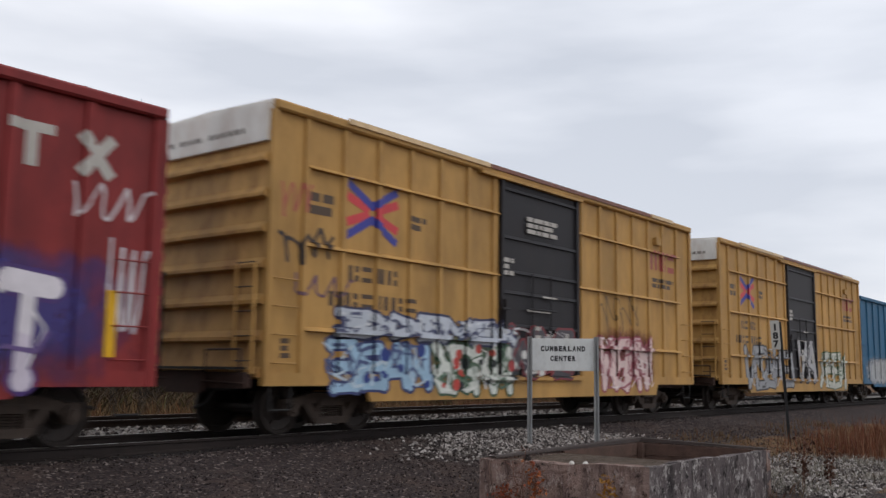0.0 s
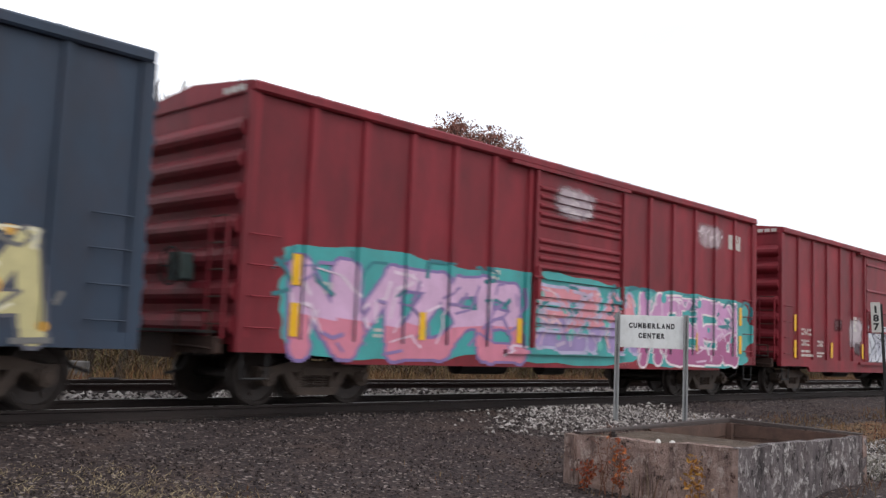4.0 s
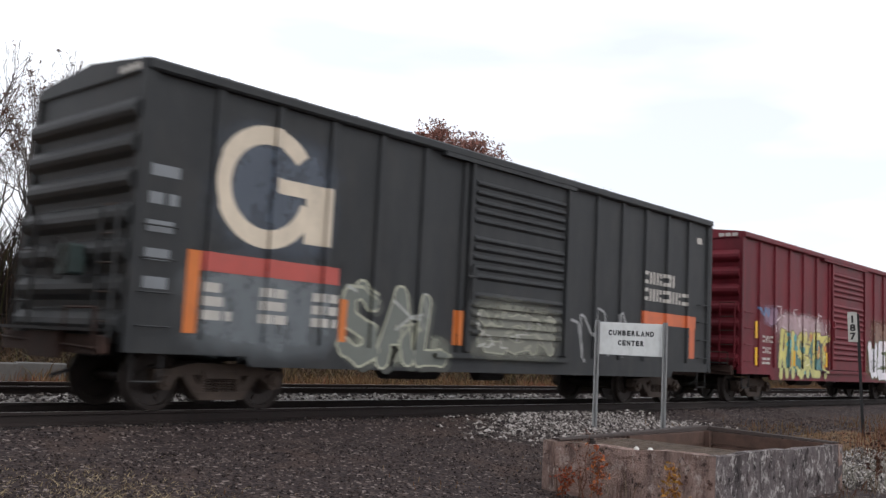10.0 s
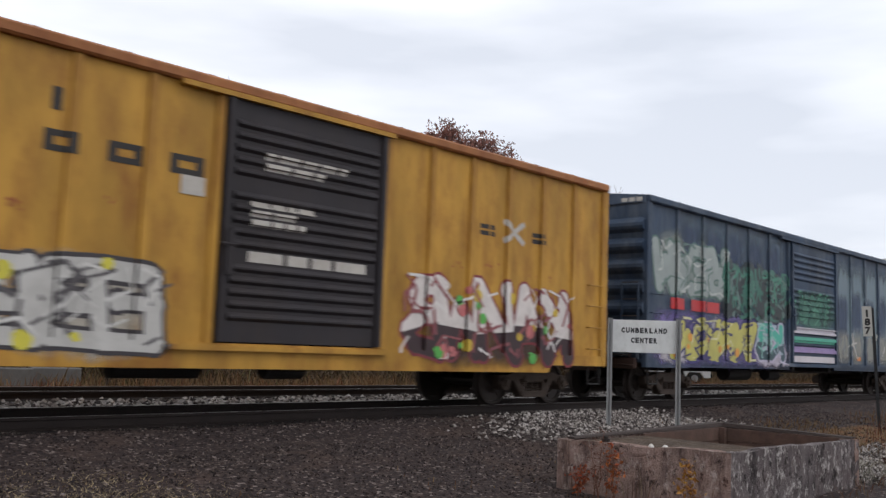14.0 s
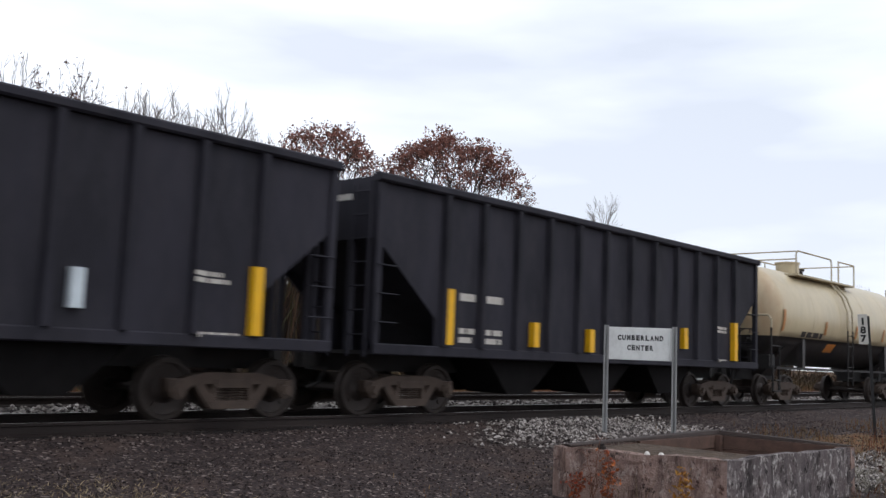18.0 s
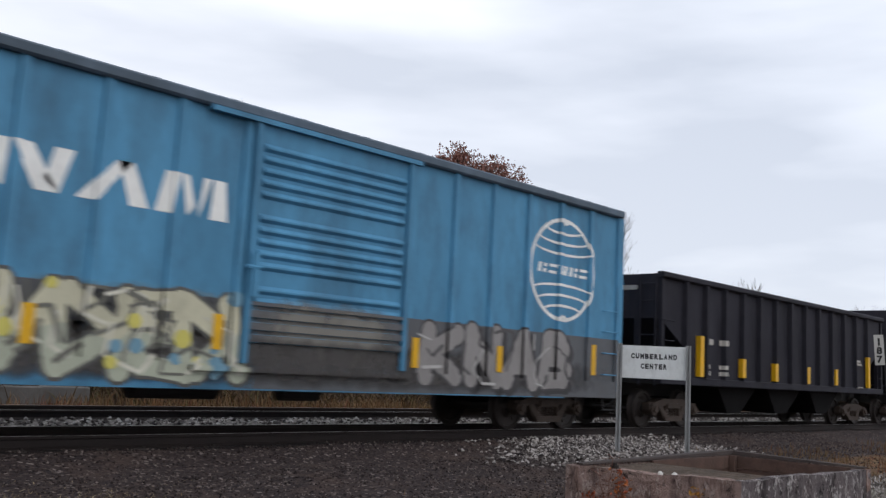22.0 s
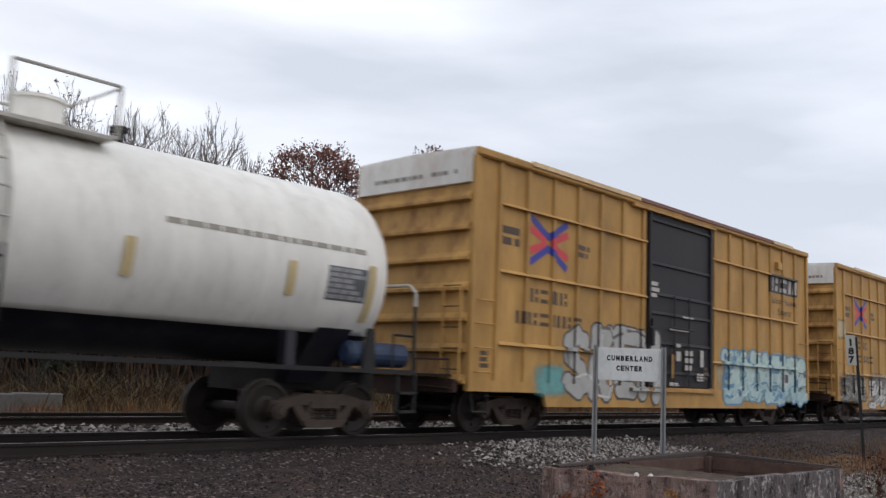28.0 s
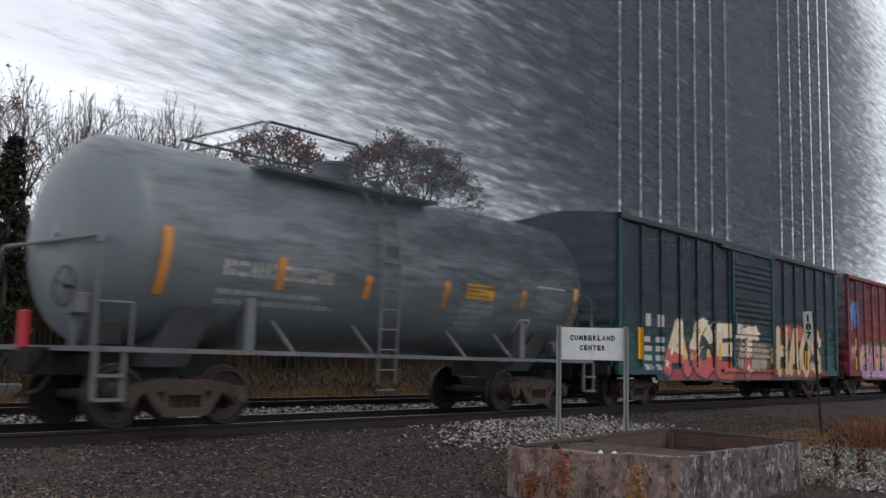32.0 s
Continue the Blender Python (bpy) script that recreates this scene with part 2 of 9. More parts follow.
def stained(name, rgb, dark, pale, cut, warm):
    """Old board-marked concrete: upright stains, patches of two tints and pale crusts."""
    m = bpy.data.materials.new(name)
    m.use_nodes = True
    n, l = m.node_tree.nodes, m.node_tree.links
    p = n["Principled BSDF"]
    tc = n.new("ShaderNodeTexCoord")

    def field(scale, size, rough, lo, hi, seed):
        mp = n.new("ShaderNodeMapping")
        mp.inputs["Scale"].default_value = scale
        mp.inputs["Location"].default_value = (seed, seed * 2, seed * 3)
        mp.inputs["Rotation"].default_value = (0.15, 0.1, 0)
        l.new(tc.outputs["Object"], mp.inputs[0])
        nz = n.new("ShaderNodeTexNoise")
        nz.inputs["Scale"].default_value, nz.inputs["Detail"].default_value, nz.inputs["Roughness"].default_value = size, 9, rough
        l.new(mp.outputs[0], nz.inputs["Vector"])
        mr = n.new("ShaderNodeMapRange")
        mr.inputs["From Min"].default_value, mr.inputs["From Max"].default_value = lo, hi
        l.new(nz.outputs[0], mr.inputs["Value"])
        return mr.outputs[0]

    col = None
    deep = tuple(0.45 * v for v in dark)
    for fac, c in ((field((1.2, 1.2, 1.0), 6.0, 0.8, 0.54, 0.62, 17.0), deep), (field((1, 1, 1), 3.0, 0.6, 0.45, 0.62, 3.0), warm), (field((2.4, 2.4, 0.7), 2.6, 0.7, 0.45, 0.7, 7.0), dark), (field((1.6, 1.6, 1), 5.0, 0.8, cut, cut + 0.06, 11.0), pale)):
        mx = n.new("ShaderNodeMix")
        mx.data_type = "RGBA"
        if col is None:
            mx.inputs["A"].default_value = lin(rgb, 0.66)
        else:
            l.new(col, mx.inputs["A"])
        mx.inputs["B"].default_value = lin(c, 0.6)
        l.new(fac, mx.inputs["Factor"])
        if c is warm:
            half = n.new("ShaderNodeMath")
            half.operation = "MULTIPLY"
            half.inputs[1].default_value = 0.22
            l.new(fac, half.inputs[0])
            l.new(half.outputs[0], mx.inputs["Factor"])
        col = mx.outputs["Result"]
    l.new(col, p.inputs["Base Color"])
    p.inputs["Roughness"].default_value = 0.92
    p.inputs["Specular IOR Level"].default_value = 0.2
    b = n.new("ShaderNodeBump")
    b.inputs["Strength"].default_value, b.inputs["Distance"].default_value = 0.7, 0.03
    l.new(field((1.4, 1.4, 0.8), 11.0, 0.75, 0.3, 0.7, 5.0), b.inputs["Height"])
    l.new(b.outputs[0], p.inputs["Normal"])
    MATS[name] = m
    return m


def end_rust(m, length, rgb, amount):
    """Rust runs over the two ends of a tank's paint."""
    n, l = m.node_tree.nodes, m.node_tree.links
    p = n["Principled BSDF"]
    src = p.inputs["Base Color"].links[0].from_socket
    tc = n.new("ShaderNodeTexCoord")
    sp = n.new("ShaderNodeSeparateXYZ")
    l.new(tc.outputs["Object"], sp.inputs[0])
    mid = n.new("ShaderNodeMath")
    mid.operation = "SUBTRACT"
    mid.inputs[1].default_value = length / 2
    l.new(sp.outputs["X"], mid.inputs[0])
    off = n.new("ShaderNodeMath")
    off.operation = "ABSOLUTE"
    l.new(mid.outputs[0], off.inputs[0])
    near = n.new("ShaderNodeMapRange")
    near.inputs["From Min"].default_value, near.inputs["From Max"].default_value = length / 2 - 1.5, length / 2 - 0.6
    near.inputs["To Min"].default_value = 0.12
    l.new(off.outputs[0], near.inputs["Value"])
    mp = n.new("ShaderNodeMapping")
    mp.inputs["Scale"].default_value = (0.8, 1.4, 0.5)
    l.new(tc.outputs["Object"], mp.inputs[0])
    nz = n.new("ShaderNodeTexNoise")
    nz.inputs["Scale"].default_value, nz.inputs["Detail"].default_value = 1.6, 7
    l.new(mp.outputs[0], nz.inputs["Vector"])
    run = n.new("ShaderNodeMapRange")
    run.inputs["From Min"].default_value, run.inputs["From Max"].default_value = 0.26, 0.7
    run.inputs["To Max"].default_value = amount
    l.new(nz.outputs[0], run.inputs["Value"])
    mul = n.new("ShaderNodeMath")
    mul.operation = "MULTIPLY"
    l.new(near.outputs[0], mul.inputs[0])
    l.new(run.outputs[0], mul.inputs[1])
    mx = n.new("ShaderNodeMix")
    mx.data_type = "RGBA"
    l.new(mul.outputs[0], mx.inputs["Factor"])
    l.new(src, mx.inputs["A"])
    mx.inputs["B"].default_value = lin(rgb, 0.8)
    l.new(mx.outputs["Result"], p.inputs["Base Color"])

# ---- mesh building ----
from mathutils import geometry


class Shape:
    """Collects plain solids into one mesh."""

    def __init__(self):
        self.v, self.f, self.mi = [], [], []

    def add(self, verts, faces, m=0):
        o = len(self.v)
        self.v.extend(tuple(p) for p in verts)
        for f in faces:
            self.f.append(tuple(o + i for i in f))
            self.mi.append(m)
        return self

    def box(self, x0, x1, y0, y1, z0, z1, m=0, c=0.0):
        if c <= 0:
            return self.add([(x, y, z) for z in (z0, z1) for y in (y0, y1) for x in (x0, x1)], [(0, 2, 3, 1), (4, 5, 7, 6), (0, 1, 5, 4), (2, 6, 7, 3), (0, 4, 6, 2), (1, 3, 7, 5)], m)
        # chamfered along x: an octagon in y-z
        poly = [(y0 + c, z0), (y1 - c, z0), (y1, z0 + c), (y1, z1 - c), (y1 - c, z1), (y0 + c, z1), (y0, z1 - c), (y0, z0 + c)]
        return self.run_x(poly, x0, x1, m)

    def run_x(self, poly, x0, x1, m=0):
        k = len(poly)
        return self.add([(x0, y, z) for y, z in poly] + [(x1, y, z) for y, z in poly], [tuple(range(k))[::-1], tuple(range(k, 2 * k))] + [(i, (i + 1) % k, k + (i + 1) % k, k + i) for i in range(k)], m)

    def run_y(self, poly, y0, y1, m=0):
        k = len(poly)
        return self.add([(x, y0, z) for x, z in poly] + [(x, y1, z) for x, z in poly], [tuple(range(k)), tuple(range(k, 2 * k))[::-1]] + [((i + 1) % k, i, k + i, k + (i + 1) % k) for i in range(k)], m)

    def run_z(self, poly, z0, z1, m=0):
        k = len(poly)
        return self.add([(x, y, z0) for x, y in poly] + [(x, y, z1) for x, y in poly], [tuple(range(k))[::-1], tuple(range(k, 2 * k))] + [(i, (i + 1) % k, k + (i + 1) % k, k + i) for i in range(k)], m)

    def rod(self, a, b, r, n=8, r2=None, m=0, caps=True):
        a, b = Vector(a), Vector(b)
        d = (b - a)
        if d.length < 1e-6:
            return self
        q = d.normalized().orthogonal().normalized()
        w = d.normalized().cross(q)
        r2 = r if r2 is None else r2
        vs = []
        for p, rad in ((a, r), (b, r2)):
            for i in range(n):
                t = 2 * math.pi * i / n
                vs.append(p + q * rad * math.cos(t) + w * rad * math.sin(t))
        fs = [(i, (i + 1) % n, n + (i + 1) % n, n + i) for i in range(n)]
        if caps:
            fs += [tuple(range(n))[::-1], tuple(range(n, 2 * n))]
        return self.add(vs, fs, m)

    def pipe(self, pts, r, n=6, m=0):
        for a, b in zip(pts, pts[1:]):
            self.rod(a, b, r, n, m=m)
        return self

    def spin_y(self, prof, n=24, m=0):
        """A closed profile of (y, radius) turned round the y axis."""
        k = len(prof)
        vs, fs = [], []
        for i in range(n):
            t = 2 * math.pi * i / n
            vs += [(r * math.cos(t), y, r * math.sin(t)) for y, r in prof]
        for i in range(n):
            j = (i + 1) % n
            for a in range(k):
                b = (a + 1) % k
                fs.append((i * k + a, i * k + b, j * k + b, j * k + a))
        return self.add(vs, fs, m)

    def mesh(self, name, *mats, smooth=False):
        me = bpy.data.meshes.new(name)
        me.from_pydata(self.v, [], self.f)
        for mt in mats:
            me.materials.append(mt)
        if len(mats) > 1:
            me.polygons.foreach_set("material_index", self.mi)
        if smooth:
            me.polygons.foreach_set("use_smooth", [True] * len(me.polygons))
        me.update()
        return me


def part(name, mesh, parent, label="", at=None):
    ob = new(name, mesh)
    ob.parent = parent
    if at is not None:
        ob.location = at
    if label:
        ob["label"] = label
    return ob


def thing(name, label, category, mesh=None, at=(0, 0, 0), group="", kind=""):
    ob = new(name, mesh)
    ob.location = at
    return tagged(ob, label, category, group, kind)


SHARED = {}


def shared(key, make):
    if key not in SHARED:
        SHARED[key] = make()
    return SHARED[key]


def wheelset_mesh():
    s = Shape()
    for sg in (-1, 1):
        prof = [(0.69, 0.46), (0.72, 0.455), (0.735, 0.425), (0.83, 0.415), (0.835, 0.36), (0.80, 0.345), (0.775, 0.20), (0.82, 0.14), (0.84, 0.10), (0.70, 0.10), (0.72, 0.18), (0.745, 0.34), (0.69, 0.36)]
        s.spin_y([(sg * y, r) for y, r in (prof if sg > 0 else prof[::-1])], 28)
    s.rod((0, -1.08, 0), (0, 1.08, 0), 0.08, 10)
    # a few lightening marks on the plates let the turning be seen
    for sg in (-1, 1):
        for k in range(3):
            t = k * 2.094
            s.rod((0.26 * math.cos(t), sg * 0.79, 0.26 * math.sin(t)), (0.26 * math.cos(t), sg * 0.812, 0.26 * math.sin(t)), 0.035, 8)
    return s.mesh("wheelset", WHEEL, smooth=False)


def side_frame_mesh():
    s = Shape()
    y0, y1 = -0.09, 0.09
    s.run_y([(-0.98, 0.52), (-0.72, 0.60), (-0.45, 0.66), (0.45, 0.66), (0.72, 0.60), (0.98, 0.52), (0.98, 0.38), (0.80, 0.36), (0.62, 0.50), (-0.62, 0.50), (-0.80, 0.36), (-0.98, 0.38)], y0, y1)
    s.run_y([(-0.66, 0.52), (-0.50, 0.56), (-0.26, 0.24), (-0.40, 0.19)], y0, y1)
    s.run_y([(0.66, 0.52), (0.40, 0.19), (0.26, 0.24), (0.50, 0.56)], y0, y1)
    s.run_y([(-0.42, 0.27), (0.42, 0.27), (0.36, 0.16), (-0.36, 0.16)], y0 - 0.02, y1 + 0.02)
    s.box(-0.34, -0.26, y0, y1, 0.24, 0.52)
    s.box(0.26, 0.34, y0, y1, 0.24, 0.52)
    for x in (-0.17, 0.0, 0.17):
        for k in range(5):
            s.rod((x, 0, 0.27 + k * 0.036), (x, 0, 0.29 + k * 0.036), 0.075, 8)
    s.box(-0.30, 0.30, y0 - 0.03, y1 + 0.03, 0.45, 0.56)
    for x in (-0.89, 0.89):
        s.rod((x, -0.14, 0.42), (x, 0.10, 0.42), 0.13, 12)
        s.rod((x, -0.19, 0.42), (x, -0.14, 0.42), 0.075, 10)
        s.box(x - 0.15, x + 0.15, y0, y1, 0.40, 0.57)
    return s.mesh("side_frame", STEEL)


def truck(car, x, spins):
    def bolster():
        s = Shape()
        s.box(-0.2, 0.2, -1.0, 1.0, 0.46, 0.66)
        s.rod((0, 0, 0.6), (0, 0, 0.82), 0.2, 12)
        s.box(-0.62, -0.5, -0.75, 0.75, 0.3, 0.42)
        s.box(0.5, 0.62, -0.75, 0.75, 0.3, 0.42)
        return s.mesh("truck", STEEL)

    tr = part("truck", shared("bolster", bolster), car, "rusty brown cast-steel freight truck", (x, 0, 0))
    sf = shared("side_frame", side_frame_mesh)
    part("side_frame", sf, tr, at=(0, -1.0, 0))
    far = part("side_frame", sf, tr, at=(0, 1.0, 0))
    far.rotation_euler = (0, 0, math.pi)
    for dx in (-0.89, 0.89):
        w = part("wheelset", shared("wheelset", wheelset_mesh), tr, at=(dx, 0, 0.42))
        spins.append((w, dx))
    return tr


def coupler(car, x, sg):
    def make():
        s = Shape()
        s.box(-0.5, 0.02, -0.11, 0.11, 0.76, 0.98, c=0.02)
        s.run_z([(0.0, -0.17), (0.16, -0.20), (0.24, -0.10), (0.16, -0.03), (0.2, 0.1), (0.1, 0.18), (0.0, 0.17)], 0.74, 1.0)
        s.box(-0.3, -0.24, -0.3, 0.3, 0.72, 1.04)
        s.pipe([(-0.2, 0.25, 0.75), (-0.02, 0.26, 0.5), (0.18, 0.2, 0.42)], 0.025)
        return s.mesh("coupler", BLACK)

    c = part("coupler", shared("coupler", make), car, at=(x, 0, 0))
    if sg < 0:
        c.rotation_euler = (0, 0, math.pi)


TRAIN = []  # car, its rear at the start, its length, its wheelsets


class Skin:
    """Where a car's near side lies: cuts along it and its y at a place."""

    def __init__(self, car, ucuts, zcuts, depth, smooth=False, prefix=""):
        self.car, self.ucuts, self.zcuts, self.depth, self.smooth = car, ucuts, zcuts, depth, smooth


def flat(polys, stacked=False):
    """A flat bmesh in x (along) and z from lists of points; stacked: each face a hair over the one before."""
    bm = bmesh.new()
    for i, pl in enumerate(polys):
        vs = [bm.verts.new((u, 0, z)) for u, z in pl]
        bm.faces.new(vs).material_index = i % 90 if stacked else 0
    return bm


def lay(name, bm, mat, skin, lift=0.006, label="", parent=None):
    """Lays a flat shape on a car's side, cut where the side steps in or out."""
    us = [v.co.x for v in bm.verts]
    zs = [v.co.z for v in bm.verts]
    if not us:
        bm.free()
        return None
    for cuts, no, lo, hi in ((skin.ucuts, (1, 0, 0), min(us), max(us)), (skin.zcuts(min(us), max(us)), (0, 0, 1), min(zs), max(zs))):
        for c in cuts:
            if lo < c < hi:
                bmesh.ops.bisect_plane(bm, geom=bm.verts[:] + bm.edges[:] + bm.faces[:], plane_co=(c * no[0], 0, c * no[2]), plane_no=no)
    verts, faces, seen = [], [], {}
    if not skin.smooth:
        # the paint also covers the flanks of posts and ribs
        far = [skin.depth(*(f.calc_center_median()[k] for k in (0, 2))) - lift - 0.00015 * f.material_index for f in bm.faces]
        bm.faces.index_update()
        for e in bm.edges:
            if len(e.link_faces) == 2:
                ya, yb = (far[f.index] for f in e.link_faces)
                if abs(ya - yb) > 0.004:
                    p, q = (v.co for v in e.verts)
                    ids = []
                    for w in ((p.x, ya, p.z), (q.x, ya, q.z), (q.x, yb, q.z), (p.x, yb, p.z)):
                        key = (round(w[0], 4), round(w[1], 5), round(w[2], 4))
                        if key not in seen:
                            seen[key] = len(verts)
                            verts.append(w)
                        ids.append(seen[key])
                    if len(set(ids)) == 4:
                        faces.append(tuple(ids))
    for f in bm.faces:
        ce = f.calc_center_median()
        ring = [v.co for v in f.verts]
        if f.normal.y > 0:
            ring = ring[::-1]
        if skin.smooth:
            pts = [(p.x, skin.depth(p.x, p.z) - lift - 0.00015 * f.material_index, p.z) for p in ring]
        else:
            y = skin.depth(ce.x, ce.z) - lift - 0.00015 * f.material_index
            pts = [(p.x, y, p.z) for p in ring]
        ids = []
        for q in pts:
            key = (round(q[0], 4), round(q[1], 5), round(q[2], 4))
            if key not in seen:
                seen[key] = len(verts)
                verts.append(q)
            if seen[key] not in ids:
                ids.append(seen[key])
        if len(ids) > 2:
            faces.append(tuple(ids))
    bm.free()
    me = bpy.data.meshes.new(name)
    me.from_pydata(verts, [], faces)
    me.materials.append(mat)
    return part(name, me, parent or skin.car, label)


def spray(rgb):
    return surface("paint_%02x%02x%02x" % tuple(int(c) for c in rgb), rgb, 0.5, 0, 0.16, 1.6, 0.4, 0.03, 50, (95, 85, 80), 0.22, k=0.95)


def rect(u0, z0, u1, z1):
    return [(u0, z0), (u1, z0), (u1, z1), (u0, z1)]


def letters(text, fat=0.0):
    """The outline faces of a word, scaled into the unit square."""
    cu = bpy.data.curves.new("word", "FONT")
    cu.body, cu.size, cu.offset, cu.resolution_u = text, 1.0, fat, 3
    ob = bpy.data.objects.new("word", cu)
    me = bpy.data.meshes.new_from_object(ob)
    bm = bmesh.new()
    bm.from_mesh(me)
    bpy.data.objects.remove(ob)
    bpy.data.meshes.remove(me)
    return bm


def word(text, u0, z0, u1, z1, fat=0.0, lean=0.0):
    """A word as a flat bmesh filling a box on a car's side."""
    bm = letters(text, fat)
    xs, ys = [v.co.x for v in bm.verts], [v.co.y for v in bm.verts]
    x0, x1, y0, y1 = min(xs), max(xs), min(ys), max(ys)
    for v in bm.verts:
        a, b = (v.co.x - x0) / (x1 - x0), (v.co.y - y0) / (y1 - y0)
        v.co = (u0 + (u1 - u0) * a + lean * (z1 - z0) * (b - 0.5), 0, z0 + (z1 - z0) * b)
    return bm


# ---- freight cars: x runs along the car from its rear, z is up from the rail, the near side is -y ----
W2 = 1.50  # half width at the side sheets


def start_car(name, label, rear, length, category="freight car"):
    car = thing(name, label, category, at=(rear, 0, 0), group="cars of the freight train")
    spins = []
    TRAIN.append((car, rear, length, spins))
    return car, spins


def grab_irons(car, mat, spots):
    def make():
        s = Shape()
        s.pipe([(0, 0, 0), (0, -0.07, 0), (0.45, -0.07, 0), (0.45, 0, 0)], 0.012, 5)
        return s.mesh("grab_iron", mat)

    me = shared(("grab", mat.name), make)
    for u, y, z in spots:
        part("grab_iron", me, car, at=(u, y, z))


def boxcar(label, rear, L, eave, col, door_col, door="ribbed", posts=None, door_u=(6.35, 9.4), sill=(1.9, 0.64), bays=(), end="round", end_top=None, roof_col=None, truck_at=1.75, wear=0.3, peak=0.16, bottom=0.78, rust=(70, 50, 45), vary=0.3):
    car, spins = start_car("boxcar", label, rear, L)
    tag = "%s_%d" % ("body", len(TRAIN))
    P = paint(tag, col, rust, wear, vary)
    D = paint(tag + "_door", door_col, (66, 56, 52), wear * 0.6) if door_col != col else P
    R = paint(tag + "_roof", roof_col, rust, wear) if roof_col else P
    d0, d1 = door_u
    top = eave - 0.16
    # side sheets, with the doorway between them
    for sg, nm in ((-1, "near"), (1, "far")):
        ys = sorted((sg * W2, sg * (W2 - 0.06)))
        if sg < 0:
            for u0, u1 in ((0.04, d0), (d1, L - 0.04)):
                part("side_sheet", Shape().box(u0, u1, ys[0], ys[1], bottom + 0.02, top).mesh("side_sheet", P), car)
        else:
            part("side_sheet", Shape().box(0.04, L - 0.04, ys[0], ys[1], bottom + 0.02, top).mesh("side_sheet", P), car)
        yy = sorted((sg * (W2 - 0.04), sg * (W2 + 0.10)))
        part("roof_rail", Shape().box(0, L, yy[0], yy[1], top, eave, c=0.03).mesh("roof_rail", R), car)
        ks = sorted((sg * (W2 - 0.02), sg * (W2 + 0.045)))
        a, zb = sill
        part("side_sill", Shape().run_y([(0.0, bottom), (a - 0.1, bottom), (a, zb), (L - a, zb), (L - a + 0.1, bottom), (L, bottom), (L, bottom + 0.2), (0, bottom + 0.2)], ks[0], ks[1]).mesh("side_sill", P), car)
    # posts
    if posts is None:
        n0 = 7
        posts = [0.1 + i * (d0 - 0.2) / (n0 - 1) for i in range(n0)] + [d1 + 0.1 + i * (L - d1 - 0.2) / (n0 - 1) for i in range(n0)]
    pw, pd = 0.065, 0.052
    post_me = Shape().run_z([(-pw, 0.0), (-pw * 0.8, -pd), (pw * 0.8, -pd), (pw, 0.0)], bottom + 0.2, top).mesh("side_post", P)
    for u in posts:
        part("side_post", post_me, car, at=(u, -W2, 0))
    for zz in bays:
        for u0, u1 in ((0.75, d0 - 0.05), (d1 + 0.05, L - 0.75)):
            part("side_rail", Shape().run_x([(-W2 + 0.01, zz), (-W2 - 0.09, zz + 0.01), (-W2 - 0.03, zz + 0.07), (-W2 + 0.01, zz + 0.08)], u0, u1).mesh("side_rail", P), car)
    # door
    zd0, zd1 = bottom + 0.22, top - 0.06
    zbands = []
    ribs = []
    s = Shape()
    if door == "ribbed":
        s.box(d0, d1, -W2 - 0.05, -W2 + 0.02, zd0, zd1)
        n = 17
        st = (zd1 - zd0 - 0.5) / n
        for i in range(n):
            z = zd0 + 0.25 + i * st
            if i in (5, 11):
                continue
            ribs.append(Shape().run_x([(-W2 - 0.048, z + st * 0.18), (-W2 - 0.095, z + st * 0.45), (-W2 - 0.095, z + st * 0.6), (-W2 - 0.048, z + st * 0.92)], d0 + 0.16, d1 - 0.16))
            zbands.append((z + st * 0.25, z + st * 0.85))
        for u in (d0 - 0.004, d1 - 0.086):
            ribs.append(Shape().box(u, u + 0.09, -W2 - 0.11, -W2, zd0, zd1))
    elif door == "flat":
        s.box(d0, d1, -W2 - 0.05, -W2 + 0.02, zd0, zd1)
        for z in (zd0 + 0.9, zd0 + 1.55, zd0 + 2.2, zd1 - 0.3):
            ribs.append(Shape().run_x([(-W2 - 0.048, z), (-W2 - 0.09, z + 0.01), (-W2 - 0.09, z + 0.04), (-W2 - 0.048, z + 0.09)], d0, d1))
    else:
        mid = d0 + (d1 - d0) * 0.5
        s.box(d0, d1, -W2 - 0.03, -W2 + 0.02, zd0, zd1)
        for u in (d0, d1 - 0.1):
            ribs.append(Shape().box(u - 0.002, u + 0.102, -W2 - 0.09, -W2, zd0, zd1))
        for z in (zd0 + 0.28, zd0 + 0.95, zd0 + 1.62, zd0 + 2.05, zd0 + 2.75, zd1 - 0.2):
            ribs.append(Shape().run_x([(-W2 - 0.028, z), (-W2 - 0.08, z + 0.01), (-W2 - 0.06, z + 0.06), (-W2 - 0.028, z + 0.08)], d0, d1))
        for u in (mid - 0.42, mid + 0.3):
            ribs.append(Shape().rod((u, -W2 - 0.10, zd0 + 0.02), (u, -W2 - 0.10, zd0 + 2.1), 0.018, 6))
        ribs.append(Shape().rod((mid - 0.6, -W2 - 0.11, zd0 + 1.35), (mid + 0.5, -W2 - 0.11, zd0 + 1.35), 0.022, 6))
    dr = part("door", s.mesh("door", D), car, "sliding side door")
    for r in ribs:
        part("door_rib", r.mesh("door_rib", D), dr)
    part("latch", Shape().box(d0 + 0.05, d0 + 0.16, -W2 - 0.15, -W2 - 0.1, 1.9, 2.5).rod((d0 - 0.05, -W2 - 0.13, 2.3), (d0 + 0.2, -W2 - 0.13, 2.3), 0.03, 6).mesh("latch", D), dr)
